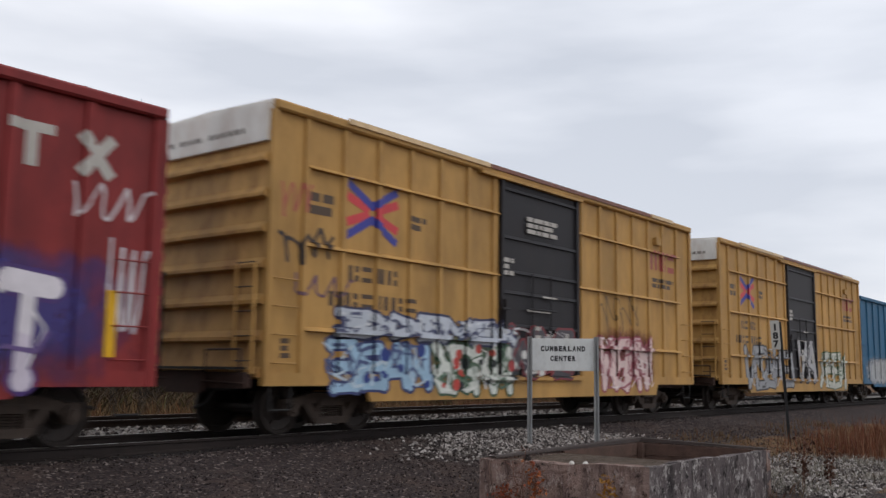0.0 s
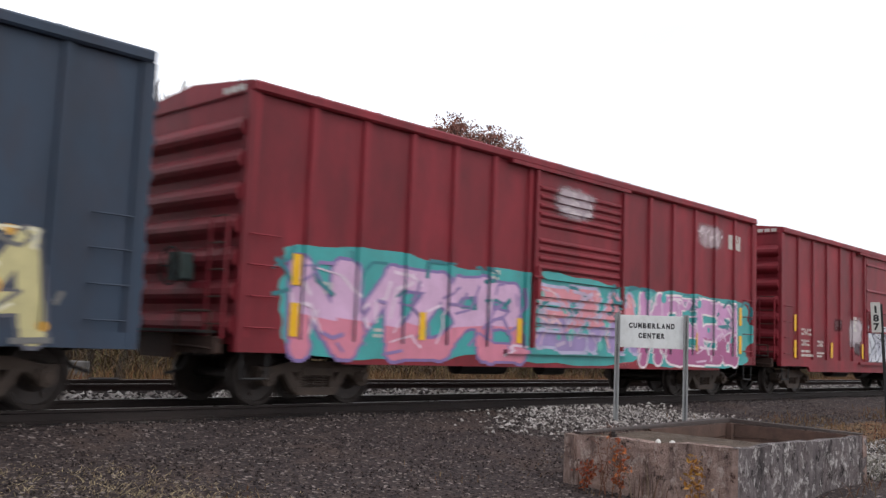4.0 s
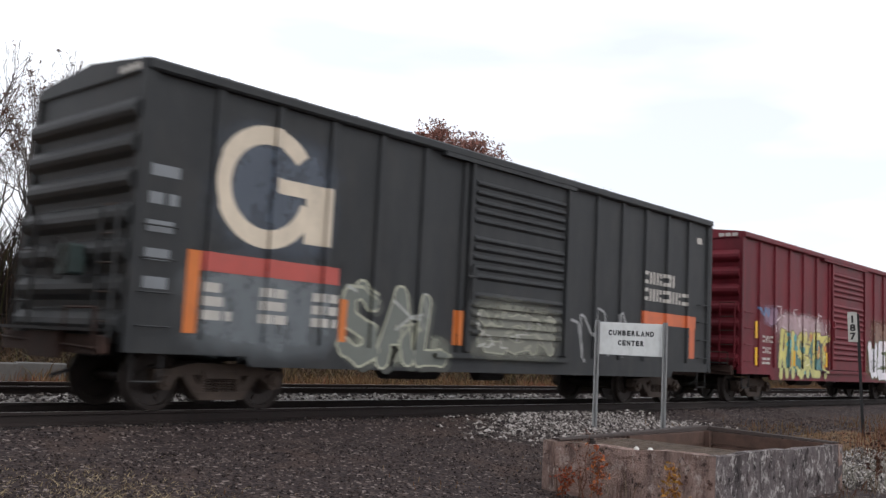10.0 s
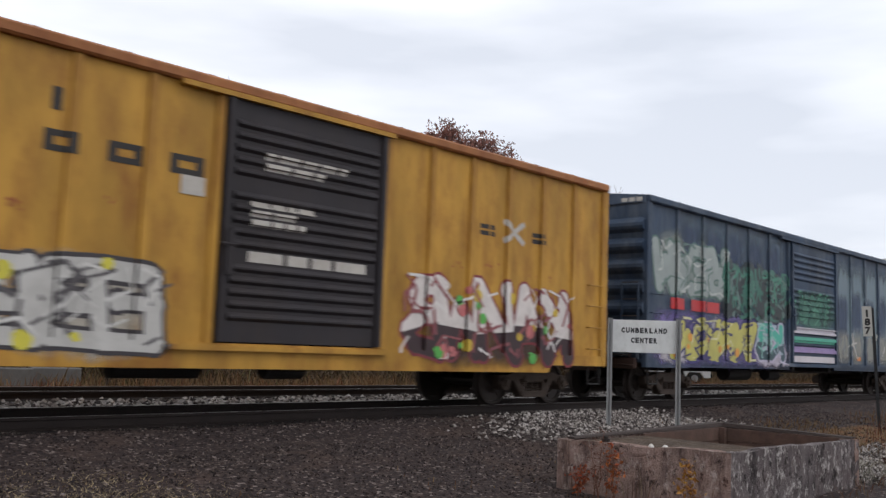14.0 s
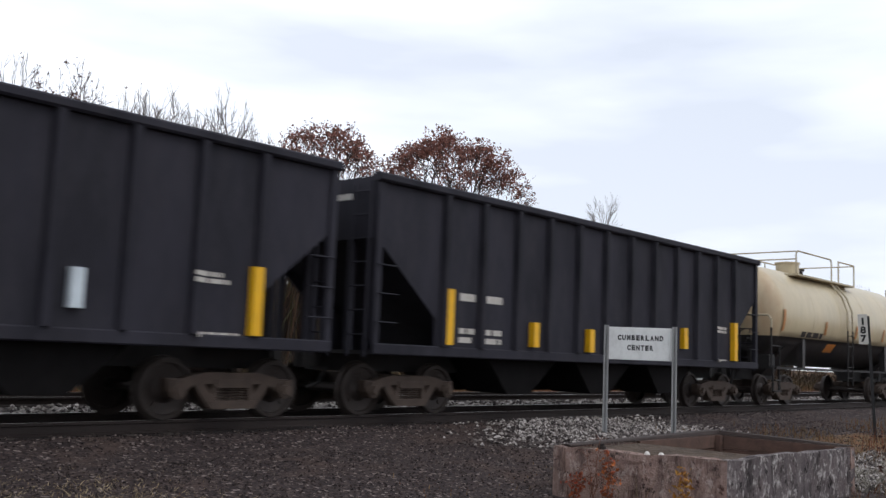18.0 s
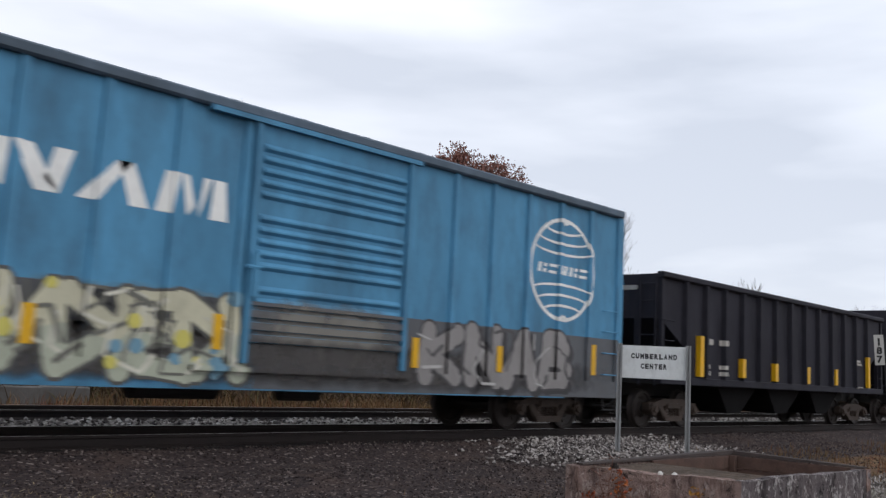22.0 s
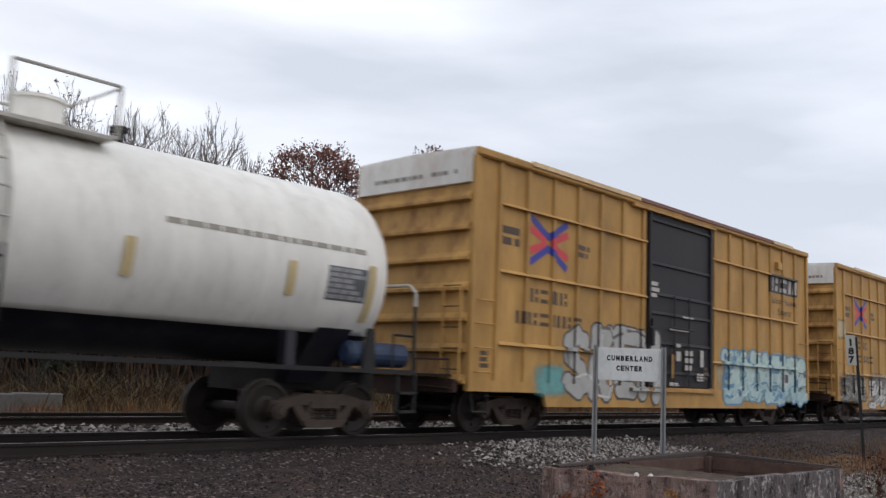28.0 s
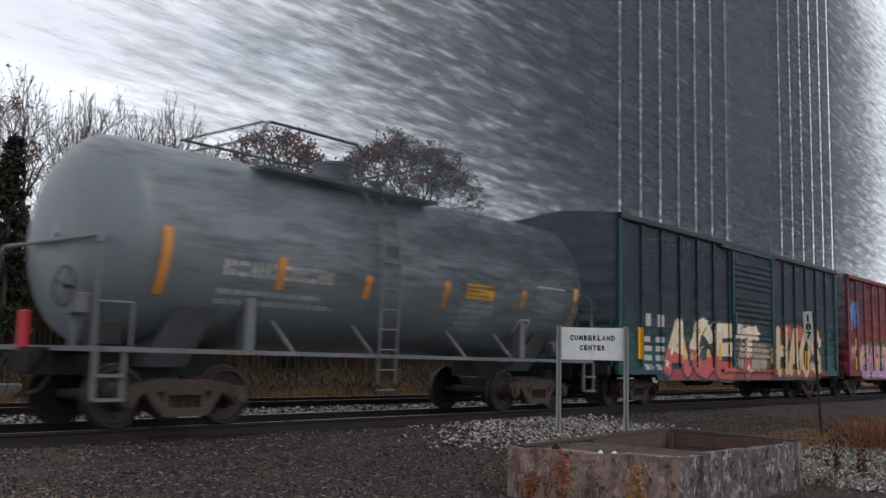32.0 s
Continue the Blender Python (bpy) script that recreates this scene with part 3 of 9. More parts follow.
    part("door_track", Shape().box(d0 - 0.75, d1 + 0.15, -W2 - 0.13, -W2, zd1, zd1 + 0.07).mesh("door_track", P), car)
    part("door_track", Shape().box(d0 - 0.75, d1 + 0.15, -W2 - 0.12, -W2 + 0.02, zd0 - 0.12, zd0 - 0.05).mesh("door_track", P), car)
    # ends: pressed ribs
    zs, zt = bottom + 0.1, top + 0.05
    prof = []
    n = 7 if end == "round" else 10 if end == "fine" else 7
    st = (zt - zs - 0.35) / n
    for i in range(n):
        z = zs + i * st
        if end == "round":
            prof += [(0.0, z), (0.02, z + st * 0.2), (0.11, z + st * 0.36), (0.145, z + st * 0.5), (0.14, z + st * 0.66), (0.06, z + st * 0.86), (0.0, z + st * 0.95)]
        elif end == "fine":
            prof += [(0.0, z), (0.02, z + st * 0.08), (0.085, z + st * 0.3), (0.1, z + st * 0.45), (0.085, z + st * 0.6), (0.02, z + st * 0.85), (0.0, z + st * 0.93)]
        else:
            prof += [(0.0, z), (0.15, z + st * 0.06), (0.15, z + st * 0.16), (0.06, z + st * 0.34), (0.0, z + st * 0.98)]
    prof += [(0.0, zt)]
    E = paint(tag + "_end", end_top, (176, 128, 96), 0.4, 0.2) if end_top else P
    V = paint(tag + "_end_wall", col, (104, 58, 34), 0.8, 0.35) if end_top else P
    for x, sg in ((0.02, -1), (L - 0.02, 1)):
        poly = [(x - sg * 0.06, zs)] + [(x + sg * a, z) for a, z in prof] + [(x - sg * 0.06, zt)]
        if sg > 0:
            poly = poly[::-1]
        part("end_wall", Shape().run_y(poly, -W2 + 0.02, W2 - 0.02).mesh("end_wall", V), car, "ribbed steel end wall")
        part("end_cap", Shape().add([(x - 0.05, -W2, top), (x - 0.05, W2, top), (x - 0.05, W2, eave), (x - 0.05, 0, eave + peak), (x - 0.05, -W2, eave), (x + 0.05, -W2, top), (x + 0.05, W2, top), (x + 0.05, W2, eave), (x + 0.05, 0, eave + peak), (x + 0.05, -W2, eave)], [(4, 3, 2, 1, 0), (5, 6, 7, 8, 9), (0, 1, 6, 5), (1, 2, 7, 6), (2, 3, 8, 7), (3, 4, 9, 8), (4, 0, 5, 9)]).mesh("end_cap", E), car)
        if end_top:
            xx = x + sg * 0.12
            part("end_panel", Shape().box(min(x, xx), max(x, xx), -W2 + 0.02, W2 - 0.02, zt - 0.55, zt + 0.04).mesh("end_panel", E), car, "dirty white end panel")
        if not end_top and sg < 0:
            for k in range(3):
                part("end_marking", Shape().box(x - 0.056, x - 0.051, -1.4 + 0.19 * k, -1.25 + 0.19 * k, eave - 0.13, eave - 0.04).mesh("end_marking", WHITE), car)
        for sy in (-1, 1):
            part("corner_post", Shape().box(x - 0.06, x + 0.06, sy * W2 - 0.06, sy * W2 + 0.06, bottom, top).mesh("corner_post", P), car)
    # roof sheet with shallow cross seams
    s = Shape()
    s.run_x([(-W2 - 0.02, eave - 0.02), (0, eave - 0.06 + peak), (W2 + 0.02, eave - 0.02), (W2 + 0.02, eave), (0, eave + peak), (-W2 - 0.02, eave)], 0.02, L - 0.02)
    for i in range(1, 13):
        u = L * i / 13
        s.run_x([(-W2 - 0.02, eave), (0, eave + peak), (W2 + 0.02, eave), (W2 + 0.02, eave + 0.025), (0, eave + peak + 0.025), (-W2 - 0.02, eave + 0.025)], u - 0.04, u + 0.04)
    part("roof", s.mesh("roof", R), car)
    # ladders at the near corners and on the rear end
    rungs = [(0.12, -W2 - 0.02, z) for z in (1.12, 1.55, 1.98, 2.4)] + [(L - 0.62, -W2 - 0.02, z) for z in (1.12, 1.55, 1.98, 2.4)]
    grab_irons(car, P, rungs)

    def end_ladder():
        s = Shape()
        for y in (0.85, 1.35):
            s.box(-0.2, -0.16, y - 0.02, y + 0.02, 0.9, 2.6)
        for i in range(5):
            s.rod((-0.18, 0.85, 1.05 + i * 0.36), (-0.18, 1.35, 1.05 + i * 0.36), 0.012, 5)
        return s.mesh("end_ladder", BLACK)

    part("end_ladder", shared("end_ladder", end_ladder), car)

    def brake():
        s = Shape()
        s.box(-0.32, -0.1, -0.5, -0.15, 1.75, 2.15, c=0.03)
        return s.mesh("brake_box", surface("brake_grey", (74, 90, 88), 0.6, 0, 0.2, 3, 0.3, 0.05, 30, (60, 54, 48), 0.4))

    def brake_w():
        s = Shape()
        for i in range(20):
            a, b = 2 * math.pi * i / 20, 2 * math.pi * (i + 1) / 20
            s.rod((-0.38, -0.32 + 0.27 * math.cos(a), 1.95 + 0.27 * math.sin(a)), (-0.38, -0.32 + 0.27 * math.cos(b), 1.95 + 0.27 * math.sin(b)), 0.016, 5)
        for i in range(5):
            a = 2 * math.pi * i / 5
            s.rod((-0.37, -0.32, 1.95), (-0.38, -0.32 + 0.27 * math.cos(a), 1.95 + 0.27 * math.sin(a)), 0.012, 5)
        return s.mesh("brake_wheel", BLACK)

    if not end_top:
        bb = part("brake_box", shared("brake_box", brake), car, "hand brake gear box")
        part("brake_wheel", shared("brake_wheel", brake_w), bb)

    def rigging():
        s = Shape()
        s.box(-0.26, -0.14, -1.38, 1.38, 0.74, 0.98, c=0.02)
        s.box(-0.34, -0.26, -0.45, 0.45, 0.66, 1.0, c=0.02)
        s.pipe([(-0.3, -1.3, 0.98), (-0.3, -1.3, 1.32), (-0.3, -0.5, 1.32), (-0.3, -0.5, 0.98)], 0.018, 5)
        s.rod((-0.3, -1.35, 0.82), (-0.3, 1.35, 0.9), 0.02, 5)
        return s.mesh("end_sill", surface("rusty_sill", (66, 44, 36), 0.85, 0, 0.35, 4, 0.3, 0.2, 30, (40, 34, 32), 0.5))

    part("end_sill", shared("end_sill", rigging), car, "rusty end sill with uncoupling rod")

    def corner_ladder():
        s = Shape()
        for y in (-1.42, -1.0):
            s.box(-0.2, -0.16, y - 0.016, y + 0.016, 0.95, 2.6)
        return s

    cl = part("corner_ladder", corner_ladder().mesh("corner_ladder", P), car, "end ladder at the corner")
    for i in range(5):
        part("rung", shared("corner_rung", lambda: Shape().rod((-0.18, -1.42, 0), (-0.18, -1.0, 0), 0.011, 5).mesh("rung", STEEL)), cl, at=(0, 0, 1.15 + 0.37 * i))
    part("crossover_step", shared("xstep", lambda: Shape().box(-0.42, -0.1, -1.2, 1.2, 1.02, 1.06).mesh("crossover_step", BLACK)), car)
    # steps hanging below the corners
    def stirrup():
        s = Shape()
        s.pipe([(0.0, 0, 0.8), (0.03, 0, 0.42), (0.42, 0, 0.42), (0.45, 0, 0.8)], 0.018, 5)
        return s.mesh("sill_step", BLACK)

    for u in (0.1, L - 0.55):
        part("sill_step", shared("stirrup", stirrup), car, at=(u, -W2, 0))
    # underframe
    part("centre_sill", Shape().box(0.3, L - 0.3, -0.35, 0.35, 0.68, 1.02).mesh("centre_sill", BLACK), car)
    for i in range(1, 7):
        part("crossbearer", shared("crossbearer%.2f" % W2, lambda: Shape().box(-0.08, 0.08, -W2 + 0.05, W2 - 0.05, 0.76, 0.998).mesh("crossbearer", BLACK)), car, at=(L * i / 7, 0, 0))
    part("floor", Shape().box(0.05, L - 0.05, -W2 + 0.05, W2 - 0.05, 1.0, 1.06).mesh("floor", BLACK), car)
    part("air_reservoir", shared("reservoir", lambda: Shape().rod((5.2, -0.75, 0.66), (6.5, -0.75, 0.66), 0.19, 14).mesh("air_reservoir", BLACK)), car)
    part("brake_cylinder", shared("brakecyl", lambda: Shape().rod((7.6, -0.8, 0.62), (8.3, -0.8, 0.62), 0.15, 14).rod((8.3, -0.8, 0.62), (9.6, -0.5, 0.62), 0.02, 6).mesh("brake_cylinder", BLACK)), car)
    coupler(car, -0.1, -1)
    coupler(car, L + 0.1, 1)
    truck(car, truck_at, spins)
    truck(car, L - truck_at, spins)

    ucuts = sorted([u + k for u in posts for k in (-pw, pw)] + [d0, d1, d0 - 0.75, d1 + 0.15])
    bands = zbands

    def depth(u, z):
        if d0 <= u <= d1 and not zd0 - 0.12 < z < zd0 - 0.05:
            if zd0 - 0.02 < z:
                for b0, b1 in bands:
                    if b0 < z < b1 and d0 + 0.16 < u < d1 - 0.16:
                        return -W2 - 0.097
                return -W2 - (0.05 if door != "plug" else 0.09)
            return -W2 - 0.05
        if zd0 - 0.12 < z < zd0 - 0.05 and d0 - 0.75 < u < d1 + 0.15:
            return -W2 - 0.122
        if z < bottom + 0.2:
            return -W2 - 0.047
        for zz in bays:
            if zz < z < zz + 0.08 and (0.75 < u < d0 - 0.05 or d1 + 0.05 < u < L - 0.75):
                return -W2 - 0.092
        for c in posts:
            if abs(u - c) < pw:
                return -W2 - pd
        return -W2

    def zcuts(a, b):
        cuts = [bottom + 0.2, zd0 - 0.12, zd0 - 0.05] + [zz + k for zz in bays for k in (0, 0.08)]
        if b > d0 and a < d1:
            cuts += [z for bd in bands for z in bd]
        return cuts

    return Skin(car, ucuts, zcuts, depth)


def hopper(label, rear, L, top, seed, posts):
    car, spins = start_car("hopper_car", label, rear, L)
    tag = "hopper_%d" % seed
    P = paint(tag, (47, 46, 55), (68, 66, 72), 0.5, 0.45, 0.7, 0.16)
    base = 1.05
    es, ez, sz = 1.45, top - 1.0, 1.62  # slope sheet: where the side is cut away at the ends
    for sg in (-1, 1):
        y0, y1 = sorted((sg * W2, sg * (W2 - 0.05)))
        part("side_sheet", Shape().run_y([(0.02, top), (0.02, ez), (es, sz), (es, base), (L - es, base), (L - es, sz), (L - 0.02, ez), (L - 0.02, top)][::-1], y0, y1).mesh("side_sheet", P), car, "black side sheet")
        y0, y1 = sorted((sg * (W2 - 0.06), sg * (W2 + 0.11)))
        part("top_chord", Shape().box(-0.05, L + 0.05, y0, y1, top - 0.1, top + 0.04, c=0.03).mesh("top_chord", P), car)
        y0, y1 = sorted((sg * (W2 - 0.03), sg * (W2 + 0.06)))
        part("side_sill", Shape().box(0, L, y0, y1, base - 0.06, base + 0.12, c=0.02).mesh("side_sill", P), car)
        for u in (0.06, L - 0.06):
            part("corner_post", Shape().box(u - 0.06, u + 0.06, sg * W2 - 0.05, sg * W2 + 0.05, base, top).mesh("corner_post", P), car)
    pm = Shape().run_z([(-0.08, 0), (-0.05, -0.11), (0.05, -0.11), (0.08, 0)], base + 0.12, top - 0.1).mesh("side_post", P)
    for u in posts:
        part("side_post", pm, car, at=(u, -W2, 0))
    # slope sheets, load floor and the three chutes
    for x0, x1, sg in ((0.02, es + 1.6, 1), (L - 0.02, L - es - 1.6, -1)):
        part("slope_sheet", Shape().add([(x0, -W2 + 0.03, ez), (x0, W2 - 0.03, ez), (x1, W2 - 0.03, base), (x1, -W2 + 0.03, base), (x0 + sg * 0.05, -W2 + 0.03, ez + 0.06), (x0 + sg * 0.05, W2 - 0.03, ez + 0.06), (x1 + sg * 0.05, W2 - 0.03, base + 0.06), (x1 + sg * 0.05, -W2 + 0.03, base + 0.06)], [(0, 1, 2, 3), (7, 6, 5, 4), (0, 4, 5, 1), (2, 6, 7, 3), (1, 5, 6, 2), (3, 7, 4, 0)]).mesh("slope_sheet", P), car)
        part("end_wall", Shape().box(min(x0, x0 + sg * 0.06), max(x0, x0 + sg * 0.06), -W2 + 0.03, W2 - 0.03, ez, top).mesh("end_wall", P), car)
        for y in (-0.9, 0.0, 0.9):
            part("end_brace", Shape().box(x0 - 0.02, x0 + 0.08, y - 0.05, y + 0.05, base, ez).mesh("end_brace", P), car)
        lad = Shape()
        for y in (-1.42, -1.02):
            lad.box(x0 - sg * 0.08 - 0.02, x0 - sg * 0.08 + 0.02, y - 0.02, y + 0.02, base - 0.1, top - 0.1)
        for i in range(int((top - 0.45 - base) / 0.38) + 1):
            lad.rod((x0 - sg * 0.08, -1.42, base + 0.25 + i * 0.38), (x0 - sg * 0.08, -1.02, base + 0.25 + i * 0.38), 0.014, 5)
        part("ladder", lad.mesh("ladder", P), car)
        part("end_platform", Shape().box(min(x0, x0 + sg * es), max(x0, x0 + sg * es), -W2 + 0.05, W2 - 0.05, base - 0.06, base).mesh("end_platform", BLACK), car)
        grab_irons(car, P, [(x0 + (0.0 if sg > 0 else -0.45), -W2 - 0.02, z) for z in (1.5, 1.95, 2.4)])
    for i in range(3):
        c = L * (0.3 + 0.2 * i)
        s = Shape()
        for y0, y1 in ((-1.3, -0.12), (0.12, 1.3)):
            s.add([(c - 1.1, y0, base), (c + 1.1, y0, base), (c + 1.1, y1, base), (c - 1.1, y1, base), (c - 0.35, y0 + 0.1, 0.36), (c + 0.35, y0 + 0.1, 0.36), (c + 0.35, y1 - 0.1, 0.36), (c - 0.35, y1 - 0.1, 0.36)], [(0, 1, 2, 3), (7, 6, 5, 4), (0, 4, 5, 1), (1, 5, 6, 2), (2, 6, 7, 3), (3, 7, 4, 0)])
        part("chute", s.mesh("chute", DEEP_BLACK), car)
    part("load", Shape().run_x([(-W2 + 0.06, base + 0.1), (W2 - 0.06, base + 0.1), (W2 - 0.06, top - 0.7), (0, top - 0.5), (-W2 + 0.06, top - 0.7)], es + 1.7, L - es - 1.7).mesh("load", BLACK), car)
    part("underframe", Shape().box(0.2, L - 0.2, -0.3, 0.3, 0.7, base).mesh("underframe", BLACK), car)
    coupler(car, 0.0, -1)
    coupler(car, L, 1)
    truck(car, 1.35, spins)
    truck(car, L - 1.35, spins)
    ucuts = sorted([u + k for u in posts for k in (-0.08, 0.08)])

    def depth(u, z):
        return -W2 - (0.11 if any(abs(u - c) < 0.08 for c in posts) else 0.0)

    sk = Skin(car, ucuts, lambda a, b: [], depth)
    sk.top = top
    return sk


def tank(label, rc, fc, R, zc, col, low=None, split=0.0, rails=None, seed=0, band=None, top=(6, 5.5, 4.6, 7.6), head=1.4, tube=None, stain=0.0, grime=0.24, dome=0.36, walk_col=None, cyl=None):
    """A tank car between truck centres rc and fc, given where they stand at the start."""
    ov = 1.75
    rear, L = rc - ov, fc - rc + 2 * ov
    car, spins = start_car("tank_car", label, rear, L, "tank car")
    tag = "tank_%d" % seed
    P = surface(tag, col, 0.38, 0, 0.14, 0.9, 0.8, 0.03, 12, (118, 98, 76), grime, spec=0.5)
    Q = surface(tag + "_low", low, 0.5, 0, 0.2, 1.2, 0.6, 0.04, 14, (90, 76, 64), 0.3) if low else P
    F = surface(tag + "_frame", rails, 0.6, 0, 0.2, 2, 0.4, 0.05, 20, (110, 80, 60), 0.4) if rails else BLACK
    H = surface(tag + "_tube", tube, 0.6, 0, 0.15, 2, 0.4, 0.05, 20, (110, 80, 60), 0.35) if tube else F
    t0, t1 = ov - head, L - ov + head
    if stain:
        end_rust(P, L, (166, 100, 54), stain)
    # shell: rings along x with domed ends
    ang = [2 * math.pi * i / 56 for i in range(56)]
    if low:
        a = math.asin(max(-1, min(1, (split - zc) / R)))
        for b in (a % (2 * math.pi), (math.pi - a) % (2 * math.pi)):
            k = min(range(56), key=lambda i: abs((ang[i] - b + math.pi) % (2 * math.pi) - math.pi))
            ang[k] = b
    rings = []
    hd = 0.6
    for f in (1.0, 0.99, 0.965, 0.92, 0.85, 0.75, 0.6, 0.4, 0.2, 0.02):
        rings.append((t0 + hd * (1 - (1 - f ** 2.6) ** (1 / 2.3)), R * f))
    rings = rings[::-1]
    rings = rings + [(t0 + hd + (t1 - t0 - 2 * hd) * k / 6, R) for k in range(1, 6)] + [(t1 - (x - t0), r) for x, r in rings[::-1]]
    rings = sorted(rings)
    s = Shape()
    n = len(ang)
    vs = [(x, -r * math.cos(t), zc + r * math.sin(t)) for x, r in rings for t in ang]
    up, lo = [], []
    for k in range(len(rings) - 1):
        for i in range(n):
            f = (k * n + i, k * n + (i + 1) % n, (k + 1) * n + (i + 1) % n, (k + 1) * n + i)
            z = sum(vs[j][2] for j in f) / 4
            (lo if low and z < split else up).append(f)
    s.add(vs, up, 0)
    s.f += lo
    s.mi += [1] * len(lo)
    s.f.append(tuple(range(n)))
    s.f.append(tuple(range((len(rings) - 1) * n, len(rings) * n))[::-1])
    s.mi += [0, 0]
    shell = s.mesh("shell", P, Q, smooth=True)
    if low:
        bm = bmesh.new()
        bm.from_mesh(shell)
        bmesh.ops.bisect_plane(bm, geom=bm.verts[:] + bm.edges[:] + bm.faces[:], plane_co=(0, 0, split), plane_no=(0, 0, 1))
        for f in bm.faces:
            f.material_index = 1 if f.calc_center_median().z < split else 0
        bm.to_mesh(shell)
        bm.free()
    part("shell", shell, car, "welded steel tank shell")
    for k in (1, 2, 3, 4):
        x = t0 + hd + (t1 - t0 - 2 * hd) * k / 5
        ring = Shape()
        m = 48
        vv = [(x + dx, -(R + h) * math.cos(2 * math.pi * i / m), zc + (R + h) * math.sin(2 * math.pi * i / m)) for dx, h in ((-0.025, 0.0), (-0.01, 0.006), (0.01, 0.006), (0.025, 0.0)) for i in range(m)]
        ring.add(vv, [(j * m + i, j * m + (i + 1) % m, (j + 1) * m + (i + 1) % m, (j + 1) * m + i) for j in range(3) for i in range(m) if not low or min(vv[i][2], vv[(i + 1) % m][2]) > split])
        part("weld_seam", ring.mesh("weld_seam", P, smooth=True), car)
    # saddles, stub sills, running boards
    for x, sg in ((ov, -1), (L - ov, 1)):
        part("saddle", Shape().run_x([(-1.25, zc - R * 0.62), (-0.75, zc - R * 0.9), (0.75, zc - R * 0.9), (1.25, zc - R * 0.62), (0.55, 0.82), (-0.55, 0.82)], x - 0.35, x + 0.35).mesh("saddle", Q if low else F), car)
        part("stub_sill", Shape().box(min(x - sg * 1.2, x + sg * 1.75), max(x - sg * 1.2, x + sg * 1.75), -0.28, 0.28, 0.7, 1.06).mesh("stub_sill", BLACK), car)
        xe = x + sg * 1.6
        part("end_platform", Shape().box(min(xe, xe - sg * 0.55), max(xe, xe - sg * 0.55), -1.45, 1.45, 1.02, 1.09).mesh("end_platform", F), car)
        part("end_railing", Shape().pipe([(xe, -1.4, 1.35 if not low else 2.15), (xe, -1.4, 2.38), (xe - sg * 0.06, -1.3, 2.5), (xe - sg * 0.06, 1.3, 2.5), (xe, 1.4, 2.38), (xe, 1.4, 2.15)], 0.03, 7).mesh("end_railing", H), car, "bent tube end handrail")
        part("railing_post", Shape().pipe([(xe, -1.4, 1.05), (xe, -1.4, 1.36 if not low else 2.16)], 0.028, 7).mesh("railing_post", F), car)
        part("railing_post", Shape().pipe([(xe, 1.4, 1.05), (xe, 1.4, 2.16)], 0.028, 7).mesh("railing_post", F), car)
        part("grab_iron", Shape().pipe([(xe - sg * 0.5, -1.42, 1.05), (xe - sg * 0.5, -1.42, 1.65), (xe - sg * 0.05, -1.4, 1.65)], 0.022, 6).mesh("grab_iron", F), car)
        step = Shape()
        for dx in (0.0, 0.4):
            step.box(xe - sg * dx - 0.025, xe - sg * dx + 0.025, -1.47, -1.42, 0.42, 1.05)
        step.box(min(xe, xe - sg * 0.4), max(xe, xe - sg * 0.4), -1.52, -1.40, 0.40, 0.44)
        step.box(min(xe, xe - sg * 0.4), max(xe, xe - sg * 0.4), -1.52, -1.40, 0.70, 0.74)
        part("sill_step", step.mesh("sill_step", F), car)
        part("bearer", Shape().box(x - sg * 0.9 - 0.09, x - sg * 0.9 + 0.09, -1.3, -1.12, 1.05, split if low else zc - R * 0.45).mesh("bearer", Q if low else F), car)
    part("running_board", Shape().box(ov - 1.5, L - ov + 1.5, -1.5, -1.38, 1.02, 1.085).mesh("running_board", F), car, "long side running rail")
    for u in () if low else (0.28, 0.42, 0.62, 0.74):
        part("brace", Shape().rod((L * u, -1.42, 1.05), (L * u - 0.18, -R * 0.7, zc - R * 0.7), 0.035, 6).mesh("brace", F), car)
    # air tank at the brake end
    s = Shape()
    bx = L - ov + 0.35
    cr, ce = (0.2, 1.2) if cyl else (0.17, 0.95)
    s.rod((bx, -1.15, 1.32), (bx + ce, -1.15, 1.32), cr, 16)
    s.rod((bx + ce, -1.15, 1.32), (bx + ce + 0.06, -1.15, 1.32), cr * 0.97, 16, cr * 0.6)
    s.rod((bx, -1.15, 1.32), (bx - 0.06, -1.15, 1.32), cr * 0.97, 16, cr * 0.6)
    C = surface(tag + "_cylinder", cyl, 0.5, 0, 0.2, 2, 0.3, 0.05, 20, (60, 56, 54), 0.3) if cyl else F
    bc = part("brake_cylinder", s.mesh("brake_cylinder", C), car, "brake cylinder at the end platform")
    part("bracket", Shape().run_y([(bx + 0.1, 1.05), (bx + 0.4, 1.05), (bx + 0.34, 1.72), (bx + 0.2, 1.72)], -1.4, -1.36).mesh("bracket", F), bc)
    # hand brake stand, valve box and air hose on the rear platform
    stand = part("brake_stand", Shape().box(0.2, 0.28, -0.78, -0.7, 1.06, 1.95).box(0.12, 0.34, -0.9, -0.6, 1.5, 1.78, c=0.02).mesh("brake_stand", F), car, "hand brake stand on the end platform")
    wheel = Shape()
    for i in range(18):
        p, q = 2 * math.pi * i / 18, 2 * math.pi * (i + 1) / 18
        wheel.rod((0.06, -0.74 + 0.26 * math.cos(p), 1.85 + 0.26 * math.sin(p)), (0.06, -0.74 + 0.26 * math.cos(q), 1.85 + 0.26 * math.sin(q)), 0.015, 5)
